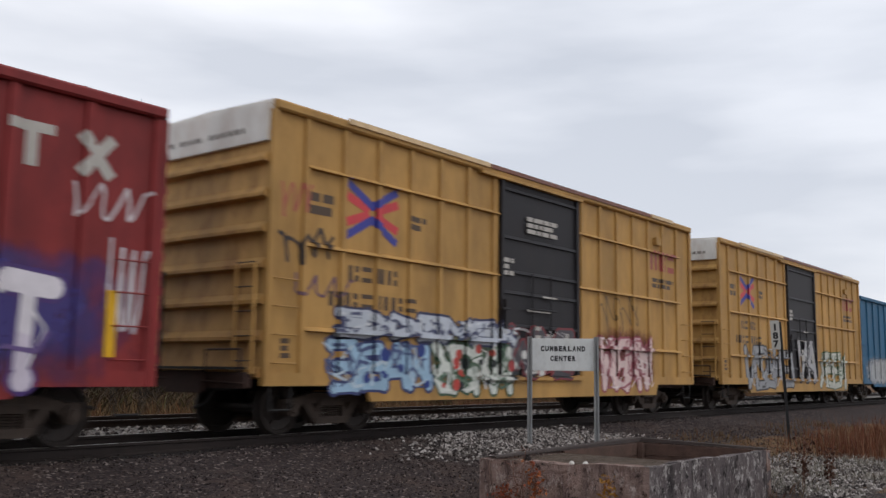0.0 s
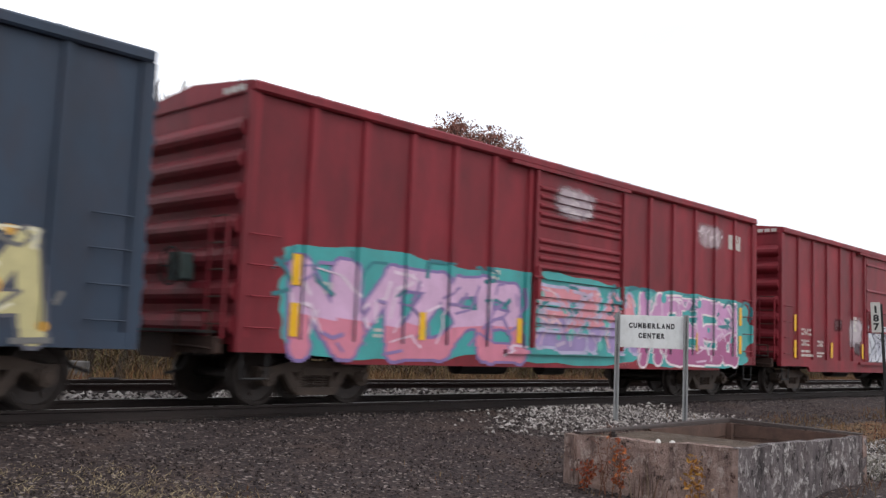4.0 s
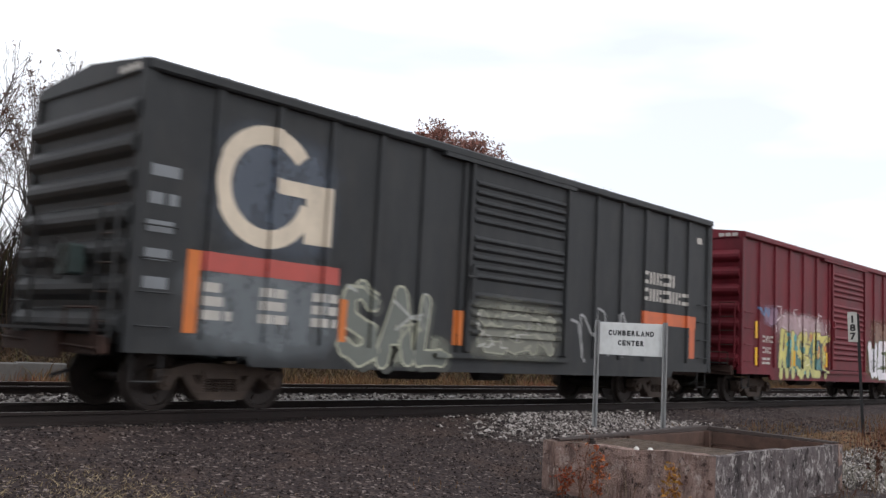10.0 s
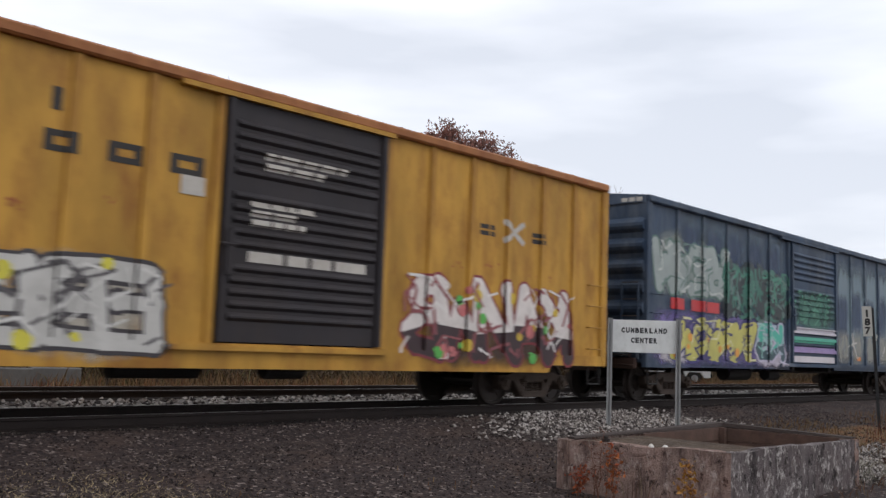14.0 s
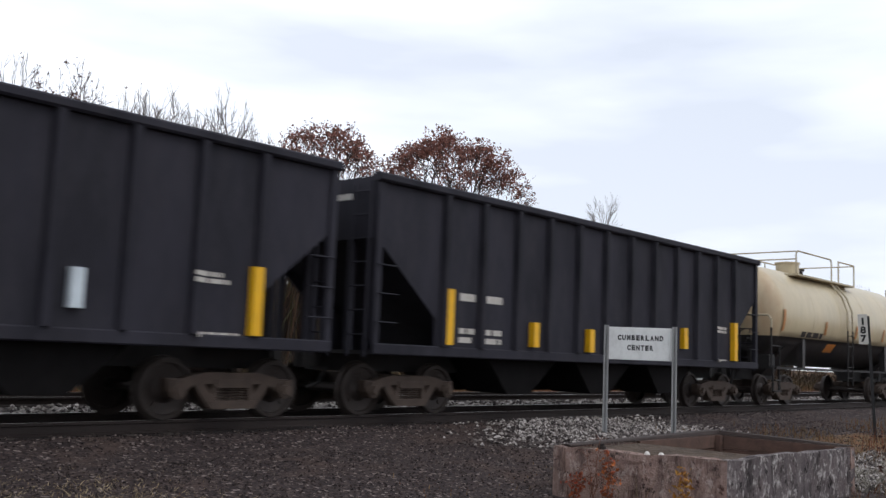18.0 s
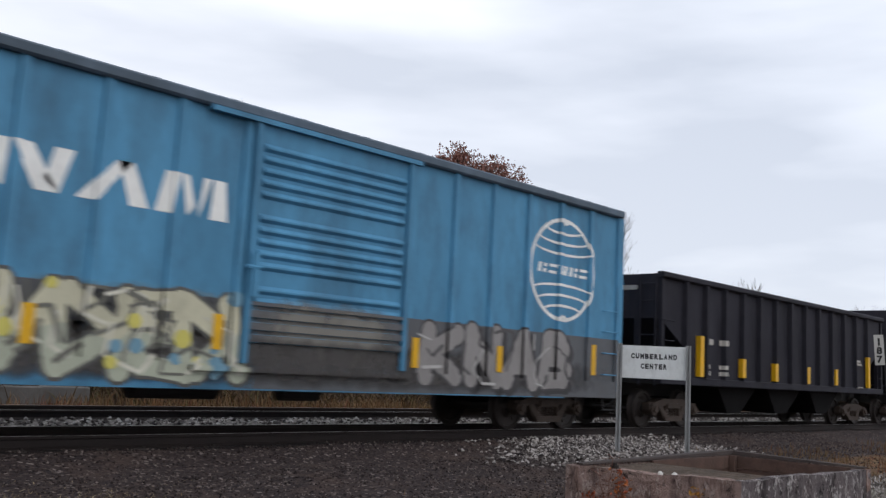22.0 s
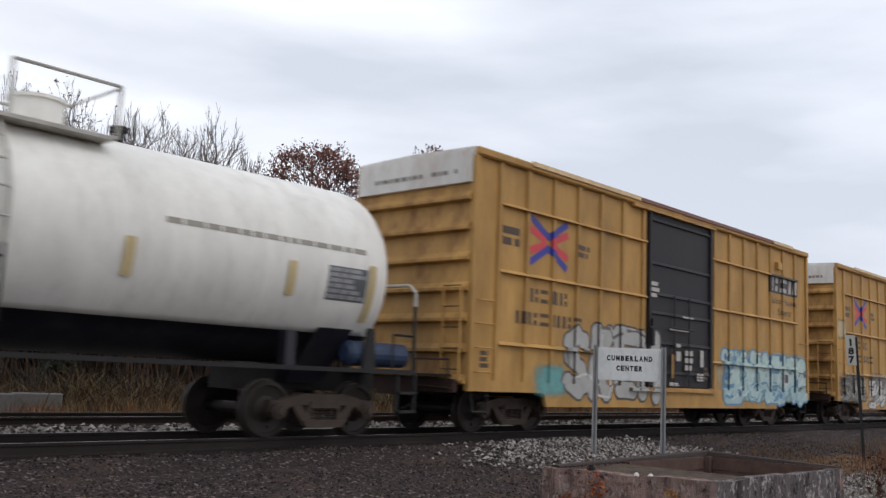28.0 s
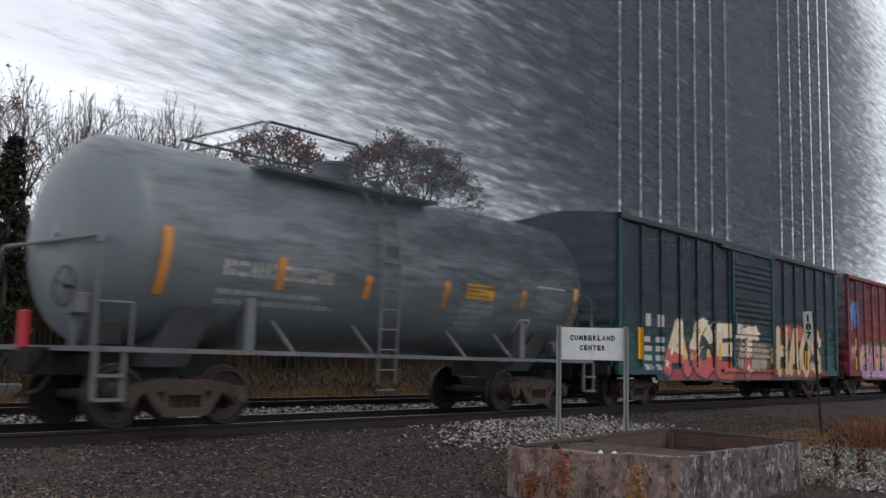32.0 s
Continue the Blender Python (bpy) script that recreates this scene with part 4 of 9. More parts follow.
    for i in range(4):
        p = math.pi * i / 2 + 0.4
        wheel.rod((0.08, -0.74, 1.85), (0.06, -0.74 + 0.26 * math.cos(p), 1.85 + 0.26 * math.sin(p)), 0.011, 5)
    wheel.rod((0.04, -0.74, 1.85), (0.2, -0.74, 1.85), 0.025, 6)
    part("brake_wheel", wheel.mesh("brake_wheel", BLACK), stand)
    part("valve_box", Shape().box(0.25, 0.6, -1.3, -0.95, 1.09, 1.42, c=0.03).mesh("valve_box", BLACK), car)
    part("air_hose", Shape().pipe([(0.1, -0.3, 1.0), (-0.05, -0.34, 0.8), (-0.12, -0.36, 0.55), (-0.3, -0.33, 0.4)], 0.022, 6).mesh("air_hose", DEEP_BLACK), car)
    # dome, walkway and handrail on top
    lu, dm, u0, u1 = top
    zt = zc + R
    part("manway_dome", Shape().rod((dm, 0, zt - 0.1), (dm, 0, zt + 0.32), dome, 22).rod((dm, 0, zt + 0.32), (dm, 0, zt + 0.37), dome + 0.03, 22).mesh("manway_dome", P), car, "round valve housing")
    part("relief_valve", Shape().rod((dm + 1.25, 0.1, zt - 0.1), (dm + 1.25, 0.1, zt + 0.22), 0.1, 12).rod((dm + 1.25, 0.1, zt + 0.22), (dm + 1.25, 0.1, zt + 0.28), 0.15, 12).mesh("relief_valve", BLACK if low else F), car)
    for y in (-0.85, 0.85):
        plat = part("top_walkway", Shape().box(u0 + 0.05, u1 - 0.05, y - 0.3, y + 0.3, zt - 0.24, zt - 0.19).mesh("top_walkway", walk_col or H), car)
        for i in range(9):
            part("tread_bar", shared("tread%d" % seed, lambda: Shape().box(-0.015, 0.015, -0.3, 0.3, 0, 0.015).mesh("tread_bar", walk_col or H)), plat, at=(u0 + 0.07 + (u1 - u0 - 0.14) * i / 8, y, zt - 0.19))
        for u in (u0 + 0.3, u1 - 0.3):
            part("bracket", Shape().rod((u, y, zt - 0.45), (u, y, zt - 0.2), 0.03, 6).mesh("bracket", H), plat)
    zr = zt + 0.5
    hr = Shape()
    hr.pipe([(u0, -1.1, zt - 0.2), (u0, -1.1, zr - 0.1), (u0 + 0.1, -1.1, zr), (lu - 0.2, -1.1, zr), (lu - 0.1, -1.1, zr - 0.08), (lu - 0.1, -1.1, zt - 0.2)], 0.024, 6)
    hr.pipe([(lu + 0.5, -1.1, zt - 0.2), (lu + 0.5, -1.1, zr), (u1, -1.1, zr), (u1, -1.1, zt - 0.2)], 0.024, 6)
    hr.pipe([(u0, 1.1, zt - 0.2), (u0, 1.1, zr), (u1, 1.1, zr), (u1, 1.1, zt - 0.2)], 0.024, 6)
    hr.pipe([(u0, -1.1, zr - 0.25), (u0, 1.1, zr - 0.25)], 0.02, 6).pipe([(u1, -1.1, zr - 0.02), (u1, 1.1, zr - 0.02)], 0.02, 6).pipe([(u0, -1.1, zr - 0.02), (u0, 1.1, zr - 0.02)], 0.02, 6)
    for u in (lu - 0.1, u1 - 0.9):
        hr.pipe([(u, 1.1, zt - 0.2), (u, 1.1, zr)], 0.02, 6)
    part("handrail", hr.mesh("handrail", H), car, "tube handrail round the top walkway")
    # ladder from the board to the walkway, following the shell
    lad, low_lad, rungs = Shape(), Shape(), []
    for u in (lu, lu + 0.42):
        low_lad.pipe([(u, -1.55, 0.6), (u, -R - 0.1, zc - 0.3)], 0.022, 6)
        pts = [(u, -R - 0.1, zc - 0.3)] + [(u, -(R + 0.12) * math.cos(t), zc + (R + 0.12) * math.sin(t)) for t in (0.2, 0.5, 0.8, 0.95)]
        lad.pipe(pts, 0.03, 6)
    for i in range(6):
        z = 0.5 + i * 0.33
        y = -1.55 + (1.55 - R - 0.1) * (z - 0.5) / (zc - 0.8)
        low_lad.rod((lu, y, z), (lu + 0.42, y, z), 0.014, 5)
    part("ladder_foot", low_lad.mesh("ladder_foot", F), car)
    for t in (0.0, 0.22, 0.44, 0.66, 0.88):
        rungs.append((-(R + 0.12) * math.cos(t), zc + (R + 0.12) * math.sin(t)))
    lad_ob = part("ladder", lad.mesh("ladder", H), car, "side ladder")
    for y, z in rungs:
        part("rung", shared("rung_%d" % seed, lambda: Shape().rod((0, 0, 0), (0.42, 0, 0), 0.016, 5).mesh("rung", H)), lad_ob, at=(lu, y, z))
    coupler(car, 0.05, -1)
    coupler(car, L - 0.05, 1)
    truck(car, ov, spins)
    truck(car, L - ov, spins)

    def depth(u, z):
        k = max(-0.98, min(0.98, (z - zc) / R))
        return -R * math.sqrt(1 - k * k)

    sk = Skin(car, [], lambda a, b: [zc - 1.4 + 0.12 * i for i in range(25)], depth, smooth=True)
    sk.lu, sk.L, sk.R, sk.zc, sk.t0, sk.t1 = lu, L, R, zc, t0, t1
    return sk


def covered_hopper(label, rear, L):
    car, spins = start_car("covered_hopper", label, rear, L)
    P = surface("hopper_grey", (108, 106, 108), 0.5, 0, 0.2, 0.9, 0.7, 0.04, 12, (90, 76, 66), 0.35)
    Y = paint("hopper_yellow", (190, 138, 40), (90, 60, 40), 0.3)
    top = 4.35
    prof = [(-1.1, 1.1), (-1.42, 1.6), (-1.5, 2.3), (-1.48, 3.0), (-1.36, 3.6), (-1.1, 4.05), (-0.7, 4.28), (0, top), (0.7, 4.28), (1.1, 4.05), (1.36, 3.6), (1.48, 3.0), (1.5, 2.3), (1.42, 1.6), (1.1, 1.1)]
    k = len(prof)
    s = Shape()
    secs = [(0.55, 0.55), (0.75, 0.93), (1.0, 1.0), (L - 1.0, 1.0), (L - 0.75, 0.93), (L - 0.55, 0.55)]
    s.add([(x, y * c, 2.6 + (z - 2.6) * c) for x, c in secs for y, z in prof], [(j * k + i, j * k + (i + 1) % k, (j + 1) * k + (i + 1) % k, (j + 1) * k + i) for j in range(5) for i in range(k)] + [tuple(range(k)), tuple(range(5 * k, 6 * k))[::-1]])
    part("body", s.mesh("body", P, smooth=True), car, "rounded grey hopper body")
    for i in range(1, 6):
        u = 1.0 + (L - 2.0) * i / 6
        part("side_seam", Shape().add([(u + d, y * 1.006, 2.6 + (z - 2.6) * 1.006) for d in (-0.03, 0.03) for y, z in prof], [(j, (j + 1) % k, k + (j + 1) % k, k + j) for j in range(k)]).mesh("side_seam", P), car)
    for x, sg in ((0.1, 1), (L - 0.1, -1)):
        for y in (-1.4, -0.5, 0.5, 1.4):
            part("end_post", Shape().box(x - 0.06, x + 0.06, y - 0.06, y + 0.06, 0.9, 4.3).mesh("end_post", Y), car, "yellow end post")
        part("end_beam", Shape().box(x - 0.06, x + sg * 0.5 + 0.06, -1.46, 1.46, 4.3, 4.38).mesh("end_beam", Y), car)
        lad = Shape()
        for i in range(9):
            lad.rod((x + sg * 0.02, -1.47, 1.1 + i * 0.36), (x + sg * 0.5, -1.47, 1.1 + i * 0.36), 0.016, 5)
        lad.box(x + sg * 0.5 - 0.025, x + sg * 0.5 + 0.025, -1.5, -1.45, 0.9, 4.3)
        part("ladder", lad.mesh("ladder", Y), car)
        part("end_platform", Shape().box(min(x, x + sg * 0.9), max(x, x + sg * 0.9), -1.45, 1.45, 0.92, 1.0).mesh("end_platform", Y), car)
        part("slope_brace", Shape().rod((x, -1.3, 1.0), (x + sg * 0.7, -1.3, 2.2), 0.05, 6).rod((x, 1.3, 1.0), (x + sg * 0.7, 1.3, 2.2), 0.05, 6).mesh("slope_brace", Y), car)
    for y in (-0.75, 0.75):
        part("roof_walk", Shape().box(0.2, L - 0.2, y - 0.3, y + 0.3, top + 0.1, top + 0.15).mesh("roof_walk", P), car)
    for i in range(7):
        u = 0.9 + (L - 1.8) * i / 6
        part("walk_bracket", Shape().rod((u, -1.05, 4.05), (u, -1.05, top + 0.12), 0.03, 6).rod((u, -1.05, top + 0.12), (u, 1.05, top + 0.12), 0.02, 6).rod((u, 1.05, 4.05), (u, 1.05, top + 0.12), 0.03, 6).mesh("walk_bracket", P), car)
    for i in range(3):
        c = L * (0.28 + 0.22 * i)
        part("hatch", Shape().rod((c, 0, top - 0.02), (c, 0, top + 0.2), 0.35, 16).mesh("hatch", P), car)
        part("chute", Shape().add([(c - 1.0, -1.1, 1.2), (c + 1.0, -1.1, 1.2), (c + 1.0, 1.1, 1.2), (c - 1.0, 1.1, 1.2), (c - 0.3, -0.5, 0.42), (c + 0.3, -0.5, 0.42), (c + 0.3, 0.5, 0.42), (c - 0.3, 0.5, 0.42)], [(0, 1, 2, 3), (7, 6, 5, 4), (0, 4, 5, 1), (1, 5, 6, 2), (2, 6, 7, 3), (3, 7, 4, 0)]).mesh("chute", BLACK), car)
    part("side_sill", Shape().box(0.0, L, -1.5, -1.3, 0.95, 1.12, c=0.02).box(0.0, L, 1.3, 1.5, 0.95, 1.12, c=0.02).mesh("side_sill", P), car)
    part("underframe", Shape().box(0.2, L - 0.2, -0.3, 0.3, 0.7, 1.0).mesh("underframe", BLACK), car)
    coupler(car, 0.0, -1)
    coupler(car, L, 1)
    truck(car, 1.35, spins)
    truck(car, L - 1.35, spins)

    def depth(u, z):
        for (ya, za), (yb, zb) in zip(prof, prof[1:7]):
            if za <= z <= zb:
                return ya + (yb - ya) * (z - za) / (zb - za) - 0.01
        return -1.5

    return Skin(car, [], lambda a, b: [1.6, 2.3, 3.0, 3.6], depth, smooth=True)


# ---- the train, from its head to its last car ----
RED, RUST, GOLD, BLUE, BLK = (139, 37, 49), (152, 52, 51), (206, 160, 92), (62, 84, 116), (46, 44, 48)
CARS = {}


def red_box(n, label, rear, col=RED, eave=4.54, **kw):
    CARS[n] = boxcar(label, rear, 15.6, eave, col, col, rust=(88, 30, 36), wear=0.55, vary=0.4, **kw)


def gold_box(n, label, rear):
    CARS[n] = boxcar(label, rear, 15.45, 5.17, GOLD, BLK, door="plug", door_u=(6.08, 9.18), sill=(2.3, 0.52), bays=(1.62, 2.95, 4.2), end="ledge", end_top=(244, 242, 236), peak=0.04, truck_at=1.84, posts=[0.72 + 0.86 * i for i in range(7)] + [9.4 + 0.86 * i for i in range(7)], wear=0.38, rust=(134, 92, 52))


CARS[0] = boxcar("weathered blue ribbed boxcar on freight trucks", 42.6, 15.6, 4.54, (40, 110, 150), (40, 110, 150))
gold_box(1, "yellow high-cube boxcar with black door and cross emblem", 26.95)
gold_box(2, "yellow high-cube boxcar with black door and blue-white lettering", 9.35)
red_box(3, "rusty red boxcar with white block lettering and sprayed letters", -8.2, RUST)
red_box(4, "dark red boxcar with faded white and blue scrawls", -26.03, (138, 42, 52))
red_box(5, "dark red boxcar with smooth door under grey scrawl", -43.62, door="flat")
red_box(6, "dark red boxcar with turquoise and pink sprayed letters", -60.85)
CARS[7] = boxcar("dark blue boxcar with a many-coloured sprayed strip", -77.95, 15.6, 4.54, (52, 66, 84), (52, 66, 84))
red_box(8, "dark red boxcar with rainbow letters and turquoise door", -95.03)
red_box(9, "rusty red boxcar with yellow and turquoise letters", -112.36, RUST, 4.46, end="fine")
red_box(10, "rusty red boxcar with a blue sprayed patch on its door", -129.6, RUST, 4.4, end="fine")
red_box(11, "dark red boxcar with yellow sprayed letters and white word", -146.9, (116, 28, 41))
CARS[12] = boxcar("charcoal boxcar with large ring emblem and orange band", -164.35, 15.6, 4.54, (52, 54, 56), (52, 54, 56), rust=(84, 80, 76))
gold_box(13, "yellow high-cube boxcar with pink and white sprayed letters", -182.13)
gold_box(14, "yellow high-cube boxcar with grey-blue and green sprayed letters", -199.8)
CARS[15] = boxcar("long weathered blue boxcar covered with green and violet letters", -220.44, 18.75, 4.59, (56, 74, 98), (56, 74, 98), door_u=(7.65, 10.95), wear=0.5, vary=0.5, rust=(120, 128, 136), sill=(1.95, 0.9))
CARS[16] = boxcar("worn yellow boxcar with black ribbed door", -237.65, 15.55, 4.54, (206, 156, 66), (54, 50, 54), roof_col=(176, 116, 70), rust=(126, 66, 32), wear=0.7, vary=0.42, door_u=(6.25, 9.2))
CARS[17] = boxcar("rust-stained orange boxcar with black ribbed door", -254.35, 15.55, 4.54, (162, 84, 28), (54, 48, 46), rust=(58, 30, 26), wear=0.9, vary=0.6, door_u=(6.25, 9.2), roof_col=(112, 52, 46))
TAN = (224, 194, 150)
CARS[18] = tank("cream-white tank car with dark label panels", -266.0, -256.85, 1.48, 2.6, (208, 200, 182), rails=(196, 186, 168), seed=18, top=(5.9, 4.6, 3.6, 7.9))
CARS[19] = tank("cream tank car with black lower half", -280.0, -271.0, 1.46, 2.6, (208, 194, 160), low=(38, 36, 38), split=1.95, seed=19, stain=0.4, tube=(196, 184, 156), top=(5.5, 4.6, 2.6, 7.4), head=1.4)
for k, (a, tp) in enumerate(((-296.6, 3.83), (-311.25, 3.83), (-326.2, 3.45), (-341.42, 3.84), (-356.5, 3.43))):
    CARS[20 + k] = hopper("black open-top hopper car with yellow side reflectors", a, 13.8, tp, k, [1.05 + 0.945 * i for i in range(13)] if k == 4 else [1.6 + 0.985 * i for i in range(12)])
CARS[25] = boxcar("sky-blue boxcar with white globe emblem and grey lower side", -373.74, 15.6, 4.54, (92, 158, 198), (92, 158, 198), roof_col=(96, 112, 128), rust=(62, 78, 88), wear=0.5)
CARS[26] = tank("dirty cream tank car with tube handrails", -386.3, -376.15, 1.42, 2.44, (200, 188, 164), rails=(190, 178, 158), seed=26, stain=0.4, grime=0.5, top=(7.3, 5.98, 5.9, 8.4))
CARS[27] = tank("tan tank car with two blue stripes and black underside", -399.5, -390.4, 1.48, 2.6, TAN, low=(40, 38, 40), split=1.92, seed=27, stain=0.95, tube=(186, 170, 146), top=(5.2, 4.82, 4.05, 7.14), head=1.45)
CARS[28] = tank("cream tank car with red scrawls and rust streaks", -414.2, -403.9, 1.44, 2.46, (204, 190, 160), rails=(196, 182, 158), seed=28, stain=0.8, grime=0.4, top=(6.3, 6.9, 4.6, 8.2), head=1.45)
CARS[29] = covered_hopper("grey covered hopper with yellow end frames", -429.75, 12.7)
gold_box(31, "yellow high-cube boxcar with white letter panel and low scrawls", -446.4)
gold_box(32, "yellow high-cube boxcar with pale blue sprayed letters", -464.3)
CARS[33] = tank("white tank car with dark blue underside and number boards", -477.05, -467.2, 1.48, 2.6, (255, 252, 244), low=(34, 36, 48), split=1.6, seed=33, stain=0.2, tube=(206, 202, 192), top=(5.9, 7.2, 5.0, 7.8), head=1.25, cyl=(52, 68, 96))
CARS[34] = tank("tan and white tank car with two blue stripes", -491.2, -481.3, 1.48, 2.6, (236, 218, 184), low=(34, 32, 34), split=1.95, seed=34, stain=0.5, tube=(190, 178, 152), top=(5.95, 5.9, 5.45, 7.95), head=1.35, dome=0.25, walk_col=BLACK)
red_box(35, "dark red boxcar with pink, green and turquoise letters", -508.95)
CARS[36] = boxcar("dark green boxcar with big cream and red sprayed letters", -525.9, 15.6, 4.54, (38, 86, 88), (38, 86, 88), rust=(36, 50, 62), wear=0.7, roof_col=(52, 52, 60))
CARS[37] = tank("grey tank car with orange reflector stripes, last of the train", -537.2, -528.5, 1.5, 2.6, (122, 130, 136), rails=(112, 116, 120), seed=37, top=(5.1, 5.4, 2.9, 7.0), head=1.45)


# ---- markings and sprayed letters ----
def bars(skin, u0, z0, u1, z1, rows, mat, seed=1, name="marking", gap=0.45):
    """Rows of writing too small to read, as plain broken bars."""
    r = random.Random(seed)
    h = (z1 - z0) / (rows + (rows - 1) * gap)
    polys = []
    for i in range(rows):
        z = z1 - h - i * h * (1 + gap)
        u = u0
        end = u1 - (u1 - u0) * r.choice((0, 0, 0.15, 0.3))
        while u < end - 0.03:
            w = min(end - u, h * r.uniform(1.5, 4.5))
            polys.append(rect(u, z, u + w, z + h))
            u += w + h * 0.5
    ob = lay(name, flat(polys), mat, skin, 0.004)
    if ob:
        ob["kind"] = "stuff"


def blocks(skin, u0, z0, u1, z1, n, mat, name="marking", lean=0.0):
    """Large lettering as plain shapes of two or three heavy bars each."""
    w = (u1 - u0) / n
    d, h = lean * (z1 - z0), z1 - z0
    for i in range(n):
        a, b = u0 + i * w + w * 0.12, u0 + (i + 1) * w - w * 0.12
        sw, sh = (b - a) * 0.36, h * 0.3
        kind = (i * 5 + n * 3 + int(u0 * 10)) % 3
        if kind == 0:
            bars_in = [(a, z0, a + sw, z1), (b - sw, z0, b, z1)]
        elif kind == 1:
            bars_in = [(a, z0, b, z0 + sh), (a, z1 - sh, b, z1)]
        else:
            bars_in = [(a, z0, a + sw, z1), (b - sw, z0, b, z0 + h * 0.4), (b - sw, z1 - h * 0.4, b, z1)]

        def skew(u, z):
            return (u + d * (2 * (z - z0) / h - 1), z)

        polys = [[skew(*q) for q in rect(*r)] for r in bars_in]
        if h > 0.33:
            for p in polys:
                lay(name, flat([p]), mat, skin, 0.005)
        else:
            lay(name, flat(polys), mat, skin, 0.005)["kind"] = "stuff"


def ring(u, z, ru, rz, w, a0=0.0, a1=360.0, n=36):
    """A band round an ellipse, as quads."""
    out = []
    for i in range(n):
        t0, t1 = radians(a0 + (a1 - a0) * i / n), radians(a0 + (a1 - a0) * (i + 1) / n)
        out.append([(u + ru * math.cos(t0), z + rz * math.sin(t0)), (u + ru * math.cos(t1), z + rz * math.sin(t1)), (u + (ru - w) * math.cos(t1), z + (rz - w) * math.sin(t1)), (u + (ru - w) * math.cos(t0), z + (rz - w) * math.sin(t0))])
    return out


def stroke(a, b, w):
    d = Vector((b[0] - a[0], b[1] - a[1]))
    n = Vector((-d.y, d.x)).normalized() * w / 2
    return [(a[0] - n.x, a[1] - n.y), (b[0] - n.x, b[1] - n.y), (b[0] + n.x, b[1] + n.y), (a[0] + n.x, a[1] + n.y)]


def cloud(u0, z0, u1, z1, seed, rough=0.16, n=44):
    """An uneven rounded patch."""
    cu, cz, ru, rz = (u0 + u1) / 2, (z0 + z1) / 2, (u1 - u0) / 2, (z1 - z0) / 2
    out = []
    for i in range(n):
        t = 2 * math.pi * i / n
        c, s = math.cos(t), math.sin(t)
        k = 1.0 / max(abs(c), abs(s)) ** 0.75
        k *= 1 + rough * (noise.noise((c * 3 + seed * 7.3, s * 3, seed * 1.7)) - 0.2)
        out.append((max(u0 - 0.1, min(u1 + 0.1, cu + ru * c * k)), max(z0, min(z1 + 0.06, cz + rz * s * k))))
    return [[(cu, cz), out[i], out[(i + 1) % n]] for i in range(n)]


def scrawl(skin, u0, z0, u1, z1, rgb, seed, w=0.05, turns=7, name="scrawl"):
    """A quick looping line of spray paint."""
    r = random.Random(seed)
    pts = []
    for i in range(turns * 6 + 1):
        k = i / (turns * 6)
        t = 2 * math.pi * turns * k
        amp = 0.45 + 0.25 * math.sin(seed + 3.1 * t / turns)
        pts.append((u0 + (u1 - u0) * (0.06 + 0.86 * k + 0.06 * math.sin(t + seed)), z0 + (z1 - z0) * (0.5 + amp * math.cos(t * 1.0 + 0.4 * math.sin(t * 0.37 + seed)) * r.uniform(0.85, 1.0))))
    lay(name, flat([stroke(a, b, w * r.uniform(0.75, 1.2)) for a, b in zip(pts, pts[1:])], True), spray(rgb), skin, 0.005)["kind"] = "stuff"


def tint(rgb, other, k):
    return tuple(a + (b - a) * k for a, b in zip(rgb, other))


def tangle(skin, u0, z0, u1, z1, rgb, seed, n=14, w=0.1, lift=0.0148):
    """Short crooked strokes of one colour, as in wild lettering."""
    r = random.Random(seed)
    polys = []
    for _ in range(n):
        u, z = r.uniform(u0, u1), r.uniform(z0, z1)
        d = r.choice((0.5, 1.2, 1.9, 2.6, 3.6, 4.4)) + r.gauss(0, 0.25)
        for _ in range(r.choice((1, 2, 2, 3))):
            ln = r.uniform(0.18, 0.5) * min(1.0, (z1 - z0) / 0.9)
            a, b = u + ln * math.cos(d), max(z0, min(z1, z + ln * math.sin(d)))
            if u0 - 0.1 < a < u1 + 0.1 and abs(b - z) + abs(a - u) > 0.05:
                polys.append(stroke((u, z), (a, b), w * r.uniform(0.5, 1.3)))
            u, z, d = a, b, d + r.choice((-1, 1)) * r.uniform(0.5, 1.5)
    ob = lay("sprayed_stroke", flat(polys, True), spray(rgb), skin, lift)
    if ob:
        ob["kind"] = "stuff"


COATS = {}  # sprayed coats on each car, so that no two lie in one plane


def haze(skin, u0, z0, u1, z1, rgb, seed, size=0.22, drip=1.3, amount=0.8, cover=0.0):
    """Drifting overspray; drip draws it out into upright runs."""
    coat = COATS.get(skin.car.name, 0)
    a, b, c, d = u0 - size, max(0.66, z0 - size), u1 + size, z1 + size
    ob = lay("overspray", flat([rect(a, b, c, d)]), mist(rgb, a, b, c, d, seed, amount, drip=drip, cover=cover), skin, 0.002 + 0.0001 * (coat % 24))
    COATS[skin.car.name] = coat + 1
    ob["kind"] = "stuff"


